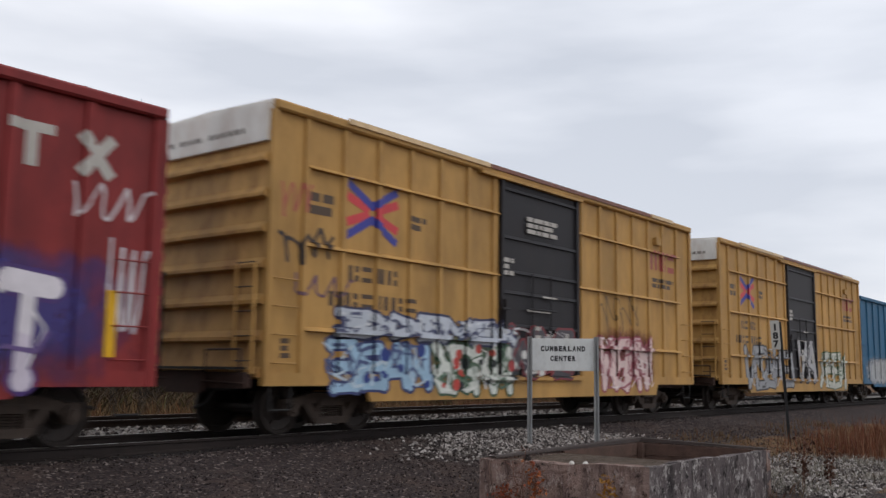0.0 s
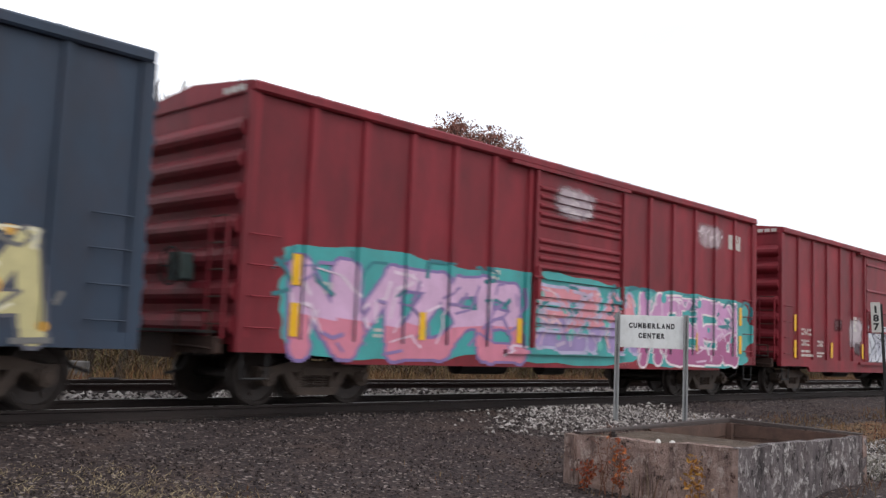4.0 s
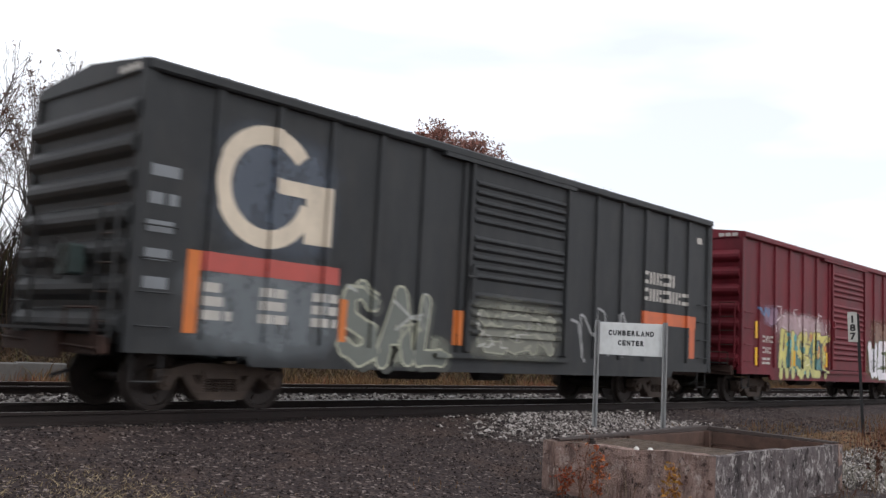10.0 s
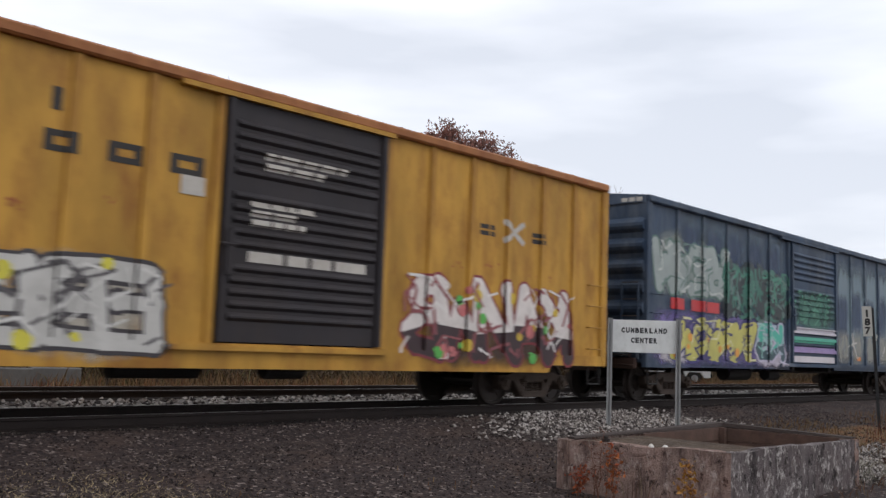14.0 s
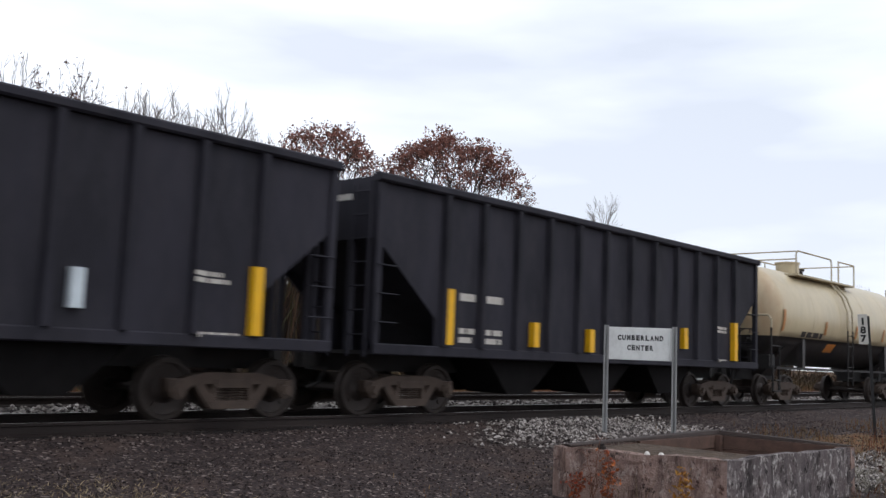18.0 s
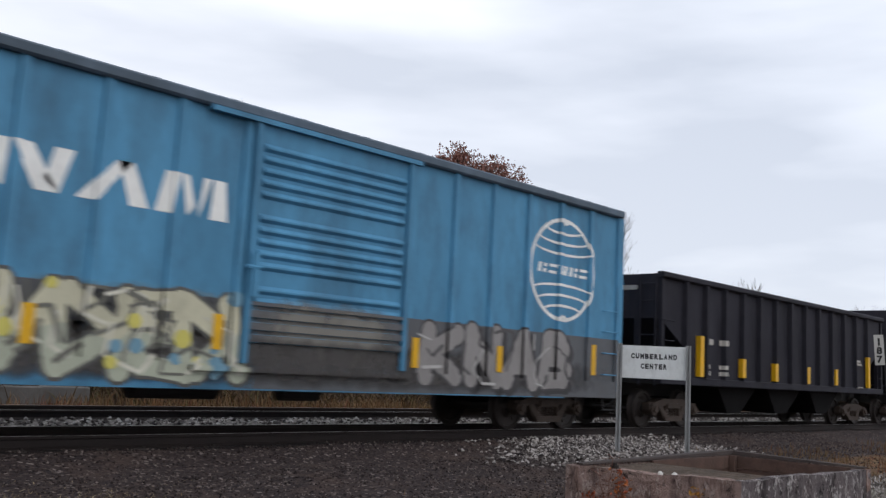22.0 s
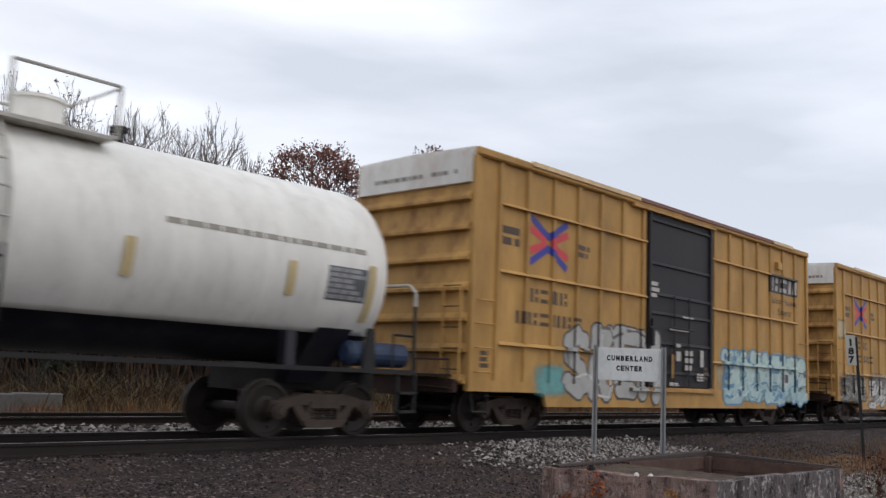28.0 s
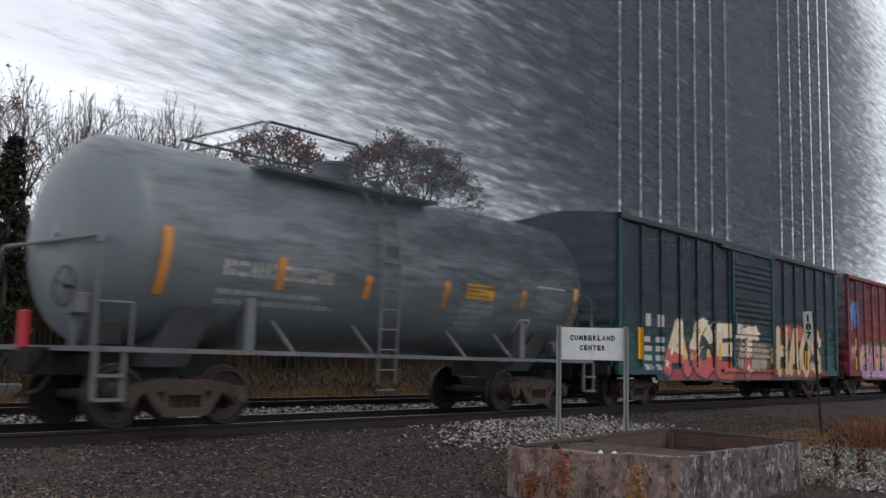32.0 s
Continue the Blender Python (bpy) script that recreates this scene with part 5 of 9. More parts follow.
# spray-can letters, as strokes in a unit square
GLYPHS = {}
GLYPHS["A"] = [[(0, 0), (0.5, 1), (1, 0)], [(0.2, 0.33), (0.8, 0.33)]]
GLYPHS["B"] = [[(0.05, 0), (0.05, 1), (0.7, 0.96), (0.85, 0.75), (0.6, 0.53), (0.1, 0.5)], [(0.6, 0.53), (0.95, 0.27), (0.75, 0.03), (0.05, 0)]]
GLYPHS["C"] = [[(0.95, 0.82), (0.6, 1), (0.2, 0.9), (0, 0.5), (0.2, 0.1), (0.6, 0), (0.95, 0.18)]]
GLYPHS["D"] = [[(0.05, 0), (0.05, 1), (0.6, 0.95), (0.95, 0.55), (0.65, 0.05), (0.05, 0)]]
GLYPHS["E"] = [[(0.95, 1), (0.05, 1), (0.05, 0), (0.95, 0)], [(0.05, 0.52), (0.75, 0.52)]]
GLYPHS["H"] = [[(0.05, 0), (0.05, 1)], [(0.95, 0), (0.95, 1)], [(0.05, 0.5), (0.95, 0.5)]]
GLYPHS["I"] = [[(0.5, 0), (0.5, 1)]]
GLYPHS["K"] = [[(0.05, 0), (0.05, 1)], [(0.9, 1), (0.12, 0.48), (0.95, 0)]]
GLYPHS["L"] = [[(0.08, 1), (0.08, 0), (0.95, 0)]]
GLYPHS["M"] = [[(0, 0), (0.1, 1), (0.5, 0.35), (0.9, 1), (1, 0)]]
GLYPHS["N"] = [[(0.05, 0), (0.05, 1), (0.95, 0), (0.95, 1)]]
GLYPHS["O"] = [[(0.5, 1), (0.12, 0.82), (0, 0.5), (0.12, 0.18), (0.5, 0), (0.88, 0.18), (1, 0.5), (0.88, 0.82), (0.5, 1)]]
GLYPHS["R"] = [[(0.05, 0), (0.05, 1), (0.7, 0.96), (0.92, 0.72), (0.65, 0.5), (0.1, 0.47)], [(0.5, 0.48), (0.98, 0)]]
GLYPHS["S"] = [[(0.92, 0.84), (0.55, 1), (0.1, 0.86), (0.15, 0.6), (0.85, 0.4), (0.95, 0.15), (0.5, 0), (0.05, 0.15)]]
GLYPHS["T"] = [[(0, 0.97), (1, 0.97)], [(0.5, 0.97), (0.5, 0)]]
GLYPHS["U"] = [[(0.05, 1), (0.08, 0.2), (0.5, 0), (0.92, 0.2), (0.95, 1)]]
GLYPHS["W"] = [[(0, 1), (0.2, 0), (0.5, 0.7), (0.8, 0), (1, 1)]]
GLYPHS["Z"] = [[(0.05, 1), (0.95, 1), (0.05, 0), (0.95, 0)]]


def merged(polys):
    """Overlapping flat shapes as one sheet."""
    pts, faces = [], []
    for pl in polys:
        faces.append(list(range(len(pts), len(pts) + len(pl))))
        pts += [Vector(p) for p in pl]
    vs, _, fs, _, _, whose = geometry.delaunay_2d_cdt(pts, [], faces, 0, 1e-4, True)
    bm = bmesh.new()
    ring_vs = [bm.verts.new((v.x, 0, v.y)) for v in vs]
    for f, own in zip(fs, whose):
        if own:
            bm.faces.new([ring_vs[i] for i in f])
    bmesh.ops.delete(bm, geom=[v for v in bm.verts if not v.link_faces], context="VERTS")
    bm.normal_update()
    return bm


def dot(u, z, r, n=10):
    return [(u + r * math.cos(2 * math.pi * i / n), z + r * math.sin(2 * math.pi * i / n)) for i in range(n)]


def bubble(skin, text, u0, z0, u1, z1, fill, edge=None, second=None, shade=None, back=None, w=0.3, e=0.055, lean=0.05, seed=1, jog=0.05, shine=None, lift=0.0045, accents=()):
    """Spray-can lettering in fat round strokes; a count in place of a text gives shapes past reading."""
    r = random.Random(seed)
    if back:
        haze(skin, u0 - 0.05, z0, u1 + 0.05, z1, back, seed, size=0.28)
    n = text if isinstance(text, int) else len(text)
    cell, h = (u1 - u0) / n, z1 - z0
    for i in range(n):
        if isinstance(text, int):
            lines, fx, fz = GLYPHS[r.choice("ABEKRSGNZ".replace("G", "M"))], -1, r.choice((-1, 1))
        else:
            lines, fx, fz = GLYPHS[text[i]], 1, 1
        sw = min(w * cell, 0.34 * h)
        wide = 0.14 * cell if isinstance(text, int) else 0.0
        a, b = u0 + cell * i + sw * 0.42 - wide * (i > 0), u0 + cell * (i + 1) - sw * 0.42 + wide * (i < n - 1)
        lo, hi = z0 + sw / 2 + max(0, r.uniform(-jog, jog)) * h, z1 - sw / 2 + min(0, r.uniform(-jog, jog)) * h
        le = lean + r.uniform(-0.08, 0.08) * (3 if wide else 1)

        def place(p):
            x, z = (p[0] if fx > 0 else 1 - p[0]), (p[1] if fz > 0 else 1 - p[1])
            u = a + (b - a) * x + le * h * (z - 0.5)
            v = lo + (hi - lo) * z
            q = (u * 1.9 + seed * 3.1, v * 1.9, seed * 1.0)
            return u + 0.07 * h * noise.noise(q), v + 0.05 * h * noise.noise((q[0] + 30, q[1], q[2]))

        def ink(width, dx=0.0, dz=0.0):
            out = []
            for ln in lines:
                pts = [place(p) for p in ln]
                pts = [(p[0] + dx, max(0.55, p[1] + dz)) for p in pts]
                out += [stroke(p, q, width * (0.85 + 0.3 * noise.noise((p[0] * 3, p[1] * 3, seed)))) for p, q in zip(pts, pts[1:])]
                out += [dot(p[0], p[1], width * 0.48) for p in pts]
            return merged(out)

        up = lift + 0.0007 * i
        if shade:
            lay("sprayed_shadow", ink(sw + 2 * e, 0.1, -0.07), spray(shade), skin, up - 0.003)
        if edge:
            lay("sprayed_outline", ink(sw + 2 * e), spray(edge), skin, up)
        bm = ink(sw)
        if second:
            dn = bm.copy()
            zm, tilt = z0 + h * r.uniform(0.36, 0.5), r.uniform(-0.3, 0.3)
            for part_bm, flag in ((bm, True), (dn, False)):
                bmesh.ops.bisect_plane(part_bm, geom=part_bm.verts[:] + part_bm.edges[:] + part_bm.faces[:], plane_co=((a + b) / 2, 0, zm), plane_no=(tilt, 0, 1), clear_inner=flag, clear_outer=not flag)
            lay("sprayed_letter", dn, spray(second), skin, up + 0.0036)
        lay("sprayed_letter", bm, spray(fill), skin, up + 0.0036)
        if shine:
            lay("sprayed_shine", flat([stroke(place((x, z)), place((x + 0.08, z + 0.14)), sw * 0.22) for ln in lines for x, z in ln[:2]], True), spray(shine), skin, up + 0.0072)["kind"] = "stuff"
    if edge:
        tangle(skin, u0, z0 + 0.1, u1, z1 - 0.08, tint(edge, fill, 0.2), seed + 900, int((4.5 if isinstance(text, int) else 1.8) * n), 0.055, 0.0138)
        tangle(skin, u0, z0 + 0.1, u1, z1 - 0.08, tint(fill, (234, 232, 228), 0.45), seed + 901, int((3.5 if isinstance(text, int) else 1.4) * n), 0.045, 0.0146)
    for k, rgb in enumerate(accents):
        polys = [dot(r.uniform(u0, u1), r.uniform(z0 + 0.1, z1 - 0.05), r.uniform(0.05, 0.13)) for _ in range(7)]
        lay("sprayed_fleck", flat(polys, True), spray(rgb), skin, 0.0165 + 0.001 * k)["kind"] = "stuff"


def reflectors(skin, spots, mat=None):
    for u, z0, z1 in spots:
        lay("reflector", flat([rect(u - 0.075, z0, u + 0.075, z1)]), mat or YELLOW, skin, 0.025, "yellow reflector strip")


def plates(skin, spots, mat=None):
    """Reflectors on stand-off plates that clear the side posts."""
    for u, z0, z1 in spots:
        part("reflector", Shape().box(u - 0.08, u + 0.08, -W2 - 0.125, -W2, z0, z1).mesh("reflector", mat or YELLOW), skin.car, "side reflector strip")


def cross_emblem(skin, u0, z0, u1, z1):
    """Two blue angles meeting back to back, each with a red angle inside."""
    c, m = (u0 + u1) / 2, (z0 + z1) / 2
    for sg, a in ((-1, u0), (1, u1)):
        for sz, b in ((-1, z0), (1, z1)):
            lay("emblem_stroke", flat([stroke((c + sg * 0.07, m + sz * 0.03), (a, b - sz * 0.22), 0.15)]), spray((204, 62, 68)), skin, 0.005 + 0.0004 * (sz + 1), "red stroke of a crossed emblem")
            lay("emblem_stroke", flat([stroke((c - sg * 0.02, m + sz * 0.1), (a - sg * 0.03, b), 0.14)]), spray((58, 62, 148)), skin, 0.007 + 0.0004 * (sz + 1) + 0.0002 * (sg + 1), "blue stroke of a crossed emblem")


STD = [(0.94, 1.02, 1.5), (0.94, 1.75, 2.2)]
MID = [(3.55, 1.05, 1.5), (6.06, 1.07, 1.52), (12.6, 1.07, 1.5), (14.85, 1.05, 1.5), (14.85, 1.75, 2.2)]
TALL = [(1.05, 1.1, 2.03), (6.3, 1.1, 1.55), (14.95, 1.15, 2.0)]


def gold_marks(n, panel=False):
    k = CARS[n]
    ink = spray((78, 60, 44))
    cross_emblem(k, 1.62, 3.24, 2.95, 4.16)
    bars(k, 0.78, 3.5, 1.35, 3.85, 2, ink, n)
    bars(k, 3.25, 3.55, 3.75, 3.8, 2, ink, n + 1)
    blocks(k, 1.7, 2.5, 3.0, 2.76, 4, ink)
    blocks(k, 1.25, 2.06, 3.55, 2.3, 6, ink)
    bars(k, 6.15, 3.0, 6.5, 3.35, 3, WHITE, n + 2)
    for a, b, c, d in ((7.0, 2.3, 7.9, 2.35), (7.6, 2.62, 8.15, 2.66), (7.3, 1.92, 7.5, 2.0), (7.3, 1.6, 7.52, 1.82), (8.5, 1.5, 8.66, 1.9), (7.0, 1.02, 7.4, 1.1)):
        lay("door_stencil", flat([rect(a, b, c, d)]), WHITE, k, 0.0165)
    for a, b, c, d in ((7.75, 1.4, 8.2, 1.86), (8.35, 1.16, 8.75, 1.34)):
        bars(k, a, b, c, d, 3, WHITE, n + 3, name="door_stencil")
    lay("door_stencil", flat([rect(7.08, 1.2, 7.2, 1.75)]), spray((150, 110, 50)), k, 0.0165)
    if panel:
        lay("slogan", word("Railcar Pooling", 12.85, 3.4, 14.75, 3.62), ink, k, 0.005, "dark painted words")
        lay("slogan", word("Experts", 13.4, 3.1, 14.3, 3.32), ink, k, 0.005, "dark painted words")
    else:
        bars(k, 13.1, 3.3, 14.4, 3.55, 2, ink, n + 4)
    for i in range(3):
        bars(k, 0.3 + 4.2 * i, 1.2, 0.55 + 4.2 * i, 1.5, 3, ink, n + 7 + i)
    if panel:
        lay("name_panel", flat([rect(12.75, 3.74, 14.8, 4.25)]), spray((50, 44, 44)), k, 0.004, "dark panel with white block letters")
        blocks(k, 12.85, 3.8, 14.7, 4.19, 3, WHITE, lean=0.08)
    else:
        blocks(k, 12.95, 3.76, 14.5, 4.26, 3, spray((158, 74, 66)))
    part("gutter_strip", Shape().box(1.55, 5.6, -W2 - 0.13, -W2 - 0.1, 5.1, 5.19).mesh("gutter_strip", spray((214, 184, 140))), k.car, "pale strip along the roof edge")
    part("gutter_strip", Shape().box(12.9, 14.2, -W2 - 0.13, -W2 - 0.1, 5.1, 5.19).mesh("gutter_strip", spray((214, 184, 140))), k.car)
    part("roof_edge", Shape().box(5.65, 12.85, -W2 - 0.125, -W2 - 0.1, 5.1, 5.185).mesh("roof_edge", spray((120, 74, 58))), k.car, "rusty roof edge")
    part("vent_box", Shape().box(13.2, 13.5, -W2 - 0.1, -W2, 4.42, 4.62).mesh("vent_box", MATS["body_%d" % (list(CARS).index(n) + 1)]), k.car)
    end = random.Random(n)
    y = -1.15
    while y < 1.0:
        w = end.uniform(0.06, 0.16)
        if end.random() < 0.85:
            part("end_marking", Shape().box(-0.108, -0.102, y, y + w, 4.69, 4.77).mesh("end_marking", spray((128, 122, 116))), k.car)
        y += w + 0.04


def red_marks(n, logo=True):
    k = CARS[n]
    reflectors(k, STD + MID if logo else STD + MID[:3] + [(14.95, 1.04, 1.97)])
    blocks(k, 1.38, 1.66, 2.1, 1.84, 4, WHITE)
    blocks(k, 1.38, 1.36, 1.95, 1.53, 4, WHITE)
    blocks(k, 2.5, 1.36, 2.95, 1.53, 3, WHITE)
    bars(k, 1.38, 1.06, 2.1, 1.24, 2, WHITE, n, gap=0.7)
    bars(k, 2.5, 1.06, 3.0, 1.2, 2, WHITE, n + 1, gap=0.7)
    if logo:
        lay("emblem", merged([rect(14.2, 3.62, 14.42, 3.98), rect(14.5, 3.62, 14.62, 3.98), stroke((14.5, 3.95), (14.75, 3.65), 0.1), rect(14.72, 3.62, 14.84, 3.98)]), WHITE, k, 0.005, "white block emblem")
    bars(k, 5.2, 1.9, 5.6, 2.35, 4, WHITE, n + 5)


def gatx_marks(n):
    k = CARS[n]
    u = 11.25 if n == 9 else 11.55
    for i, poly in enumerate((ring(u + 0.3, 3.7, 0.3, 0.28, 0.13, 30, 350, 20), [[(u + 0.95, 3.42), (u + 1.12, 3.42), (u + 1.28, 3.9), (u + 1.18, 3.98)], [(u + 1.18, 3.98), (u + 1.28, 3.9), (u + 1.44, 3.42), (u + 1.6, 3.42), (u + 1.36, 3.98)]], [rect(u + 1.9, 3.84, u + 2.5, 3.97), rect(u + 2.13, 3.42, u + 2.29, 3.84)], [stroke((u + 2.85, 3.44), (u + 3.3, 3.96), 0.16), stroke((u + 3.3, 3.44), (u + 2.85, 3.96), 0.16)])):
        lay("block_letter", merged(poly), WHITE, k, 0.005 + 0.001 * i, "white block shape")
    reflectors(k, TALL)
    blocks(k, 1.5, 1.98, 2.0, 2.18, 2, WHITE)
    blocks(k, 2.3, 1.98, 2.55, 2.18, 1, WHITE)
    blocks(k, 1.5, 1.64, 2.0, 1.84, 2, WHITE)
    blocks(k, 2.3, 1.64, 2.7, 1.84, 2, WHITE)
    bars(k, 1.5, 1.05, 2.1, 1.3, 2, WHITE, n + 1, gap=0.7)
    part("door_latch", Shape().box(5.98, 6.12, -W2 - 0.16, -W2 - 0.06, 2.3, 2.62).mesh("door_latch", WHITE), k.car, "white-daubed latch")
    bars(k, 5.1, 2.05, 5.5, 2.3, 2, WHITE, n + 2)


def train_marks():
    C = CARS
    for n in (1, 2, 13, 14):
        gold_marks(n)
    for n in (31, 32):
        gold_marks(n, True)
    for n in (4, 5, 6, 8, 11, 35):
        red_marks(n, n != 4)
    for n in (3, 9, 10):
        gatx_marks(n)
    ink, wht, gry = (38, 36, 42), (214, 212, 208), (150, 152, 156)
    # first cars
    haze(C[0], 0.5, 0.8, 6, 1.8, (190, 190, 190), 3)
    bubble(C[1], 5, 2.0, 0.6, 6.4, 2.0, gry, ink, seed=11)
    bubble(C[1], 2, 7.0, 0.8, 9.0, 2.4, (170, 170, 172), ink, seed=12)
    bubble(C[1], 4, 9.7, 0.6, 13.2, 2.0, (196, 198, 188), (60, 90, 60), seed=13)
    k = C[2]
    bubble(k, 7, 1.4, 1.55, 6.6, 2.05, (190, 196, 206), (52, 56, 90), seed=21)
    bubble(k, 4, 1.3, 0.66, 3.9, 1.55, (158, 190, 214), (58, 66, 112), seed=22, accents=[(40, 60, 130)])
    bubble(k, 4, 3.95, 0.6, 6.6, 1.6, (210, 214, 206), (58, 86, 62), seed=23, back=(70, 96, 84), accents=[(30, 36, 40), (190, 70, 60)])
    bubble(k, 4, 10.2, 0.62, 13.0, 1.95, (222, 196, 192), (150, 70, 84), seed=24, back=(120, 50, 50))
    scrawl(k, 10.2, 2.1, 12.5, 2.9, (120, 92, 48), 5, 0.05, 5)
    scrawl(k, 0.12, 2.7, 1.5, 3.2, (56, 44, 40), 6, 0.06, 4)
    scrawl(k, 0.15, 3.3, 0.9, 3.9, (172, 92, 74), 7, 0.05, 3)
    scrawl(k, 0.4, 2.1, 1.9, 2.5, (110, 80, 92), 71, 0.05, 3)
    bubble(k, 3, 6.3, 0.9, 8.9, 2.0, (70, 66, 72), (120, 40, 48), seed=25, accents=[(170, 60, 60), wht])
    bars(k, 7.0, 3.95, 8.2, 4.3, 3, WHITE, 29)
    k = C[3]
    haze(k, 0.7, 2.2, 1.5, 3.7, (160, 176, 84), 31, 0.2)
    haze(k, 1.5, 2.0, 5.8, 2.6, (140, 150, 84), 32, 0.2)
    haze(k, 0.1, 2.5, 0.8, 3.3, (170, 90, 96), 301, 0.2)
    haze(k, 0.1, 0.8, 0.9, 2.0, (88, 88, 96), 302, 0.2)
    haze(k, 0.25, 1.4, 0.75, 2.0, (212, 196, 212), 34, 0.1)
    haze(k, 0.8, 0.75, 2.1, 1.7, (206, 84, 108), 33, 0.2)
    haze(k, 0.9, 1.2, 1.8, 2.2, (206, 170, 110), 303, 0.15)
    haze(k, 0.2, 0.75, 1.2, 1.2, (150, 172, 160), 306, 0.15)
    haze(k, 5.4, 1.6, 6.3, 2.6, (150, 168, 90), 304, 0.2)
    haze(k, 6.5, 0.95, 7.6, 1.7, (176, 104, 92), 307, 0.2)
    haze(k, 8.4, 0.9, 10.0, 2.0, (170, 130, 150), 305, 0.2)
    haze(k, 6.0, 0.75, 15.3, 1.6, (84, 48, 96), 36, 0.26)
    haze(k, 9.5, 1.2, 15.4, 2.3, (66, 58, 128), 37, 0.22)
    haze(k, 2.0, 1.2, 5.9, 2.2, (60, 50, 70), 308, 0.2)
    bubble(k, "A", 1.95, 0.66, 3.05, 2.5, (190, 188, 192), (26, 24, 30), w=0.26, e=0.1, seed=35, lean=0.12, shine=(226, 226, 230))
    bubble(k, "ET", 2.8, 0.72, 4.5, 2.08, (186, 184, 188), (26, 24, 30), w=0.32, e=0.09, seed=351, lift=0.0058, shine=(226, 226, 230))
    bubble(k, "A", 4.45, 0.66, 5.8, 2.5, (190, 188, 192), (26, 24, 30), w=0.26, e=0.1, seed=352, lean=-0.02, lift=0.0065, shine=(226, 226, 230))
    bubble(k, "RALET", 9.95, 0.74, 14.25, 2.2, (218, 212, 218), (70, 44, 108), w=0.34, e=0.06, seed=38, second=(206, 196, 210))
    scrawl(k, 14.2, 2.75, 15.5, 3.3, (196, 184, 186), 39, 0.05, 3)
    scrawl(k, 14.85, 1.2, 15.45, 2.6, (206, 200, 204), 40, 0.05, 3)
    k = C[4]
    haze(k, 1.0, 2.6, 1.35, 3.5, (176, 150, 154), 411, size=0.12)
    tangle(k, 0.92, 2.55, 1.45, 3.6, (196, 180, 182), 41, 16, 0.075, 0.005)
    haze(k, 2.5, 0.75, 6.2, 1.9, (164, 92, 96), 43, 0.2)
    bubble(k, 7, 2.4, 0.72, 6.2, 1.95, (190, 164, 166), (140, 62, 70), w=0.2, e=0.04, seed=42)
    tangle(k, 2.4, 0.72, 6.0, 1.8, (120, 60, 68), 46, 10, 0.06, 0.014)
    haze(k, 6.4, 0.95, 9.3, 1.5, (172, 130, 124), 44, 0.15)
    bubble(k, "DUST", 9.6, 0.66, 13.2, 2.2, (54, 88, 108), (34, 40, 54), second=(66, 112, 126), w=0.3, e=0.07, seed=45)
    k = C[5]
    lay("sprayed_panel", flat([rect(6.5, 0.98, 9.72, 2.15)]), spray((196, 200, 206)), k, 0.0032, "pale sprayed ground")
    bubble(k, 4, 6.6, 1.0, 9.65, 2.12, (172, 174, 186), (56, 56, 68), w=0.3, e=0.05, seed=51, shine=(222, 224, 230))
    haze(k, 5.1, 1.5, 6.0, 2.2, (190, 180, 184), 52, 0.2)
    haze(k, 5.4, 1.2, 5.9, 1.5, (70, 56, 60), 53, 0.1)
    haze(k, 3.8, 1.9, 4.3, 2.15, (86, 50, 54), 54, 0.1)
    haze(k, 11.0, 1.6, 11.5, 1.9, (160, 120, 116), 55, 0.1)
    k = C[6]
    for a, b, c in ((0.5, 5.6, 61), (5.0, 10.4, 62), (9.8, 15.55, 63)):
        lay("sprayed_cloud", flat(cloud(a, 0.68, b, 2.42, c, 0.14, 60)), spray((58, 150, 148)), k, 0.0018 + 0.0004 * (c - 60))
    tangle(k, 0.6, 1.6, 15.4, 2.35, (38, 112, 120), 606, 50, 0.07, 0.0045)
    bubble(k, 5, 0.8, 0.7, 6.2, 2.2, (198, 160, 190), (120, 100, 150), second=(200, 120, 140), w=0.36, e=0.06, seed=61)
    bubble(k, 4, 6.5, 0.95, 10.0, 2.2, (206, 132, 142), (176, 170, 196), second=(150, 130, 176), w=0.36, e=0.07, seed=62, accents=[(90, 170, 160)])
    haze(k, 6.5, 0.7, 10.2, 1.0, (206, 116, 124), 65, 0.15)
    bubble(k, 5, 10.1, 0.72, 14.7, 2.3, (190, 136, 178), (224, 214, 214), second=(160, 84, 128), w=0.4, e=0.05, seed=63, accents=[(64, 158, 158)])
    haze(k, 7.0, 3.6, 8.2, 4.05, (186, 170, 176), 64, 0.15)
    tangle(k, 7.1, 3.6, 8.1, 4.05, (190, 176, 180), 641, 9, 0.07, 0.006)
    haze(k, 12.7, 3.6, 13.9, 4.05, (180, 160, 164), 66, 0.1)
    tangle(k, 12.7, 3.65, 13.9, 4.05, (196, 180, 184), 642, 9, 0.05, 0.006)
    k = C[7]
    bars(k, 1.0, 2.95, 2.8, 3.55, 2, WHITE, 70, gap=0.5)
    bars(k, 0.4, 2.0, 1.2, 3.3, 6, WHITE, 72, gap=0.9)
    bubble(k, 6, 0.4, 0.74, 5.9, 2.2, (176, 180, 96), (60, 130, 130), seed=71, back=(80, 150, 140), second=(196, 140, 90), accents=[(70, 90, 160), (210, 200, 190)])
    bubble(k, 3, 6.4, 0.95, 9.2, 2.0, (186, 160, 120), (90, 70, 70), seed=72)
    bubble(k, 5, 9.5, 0.74, 14.6, 2.2, (190, 180, 130), (80, 80, 90), seed=73, accents=[(200, 150, 60)])
    k = C[8]
    haze(k, 1.8, 0.68, 3.4, 1.9, (168, 178, 84), 81, 0.2)
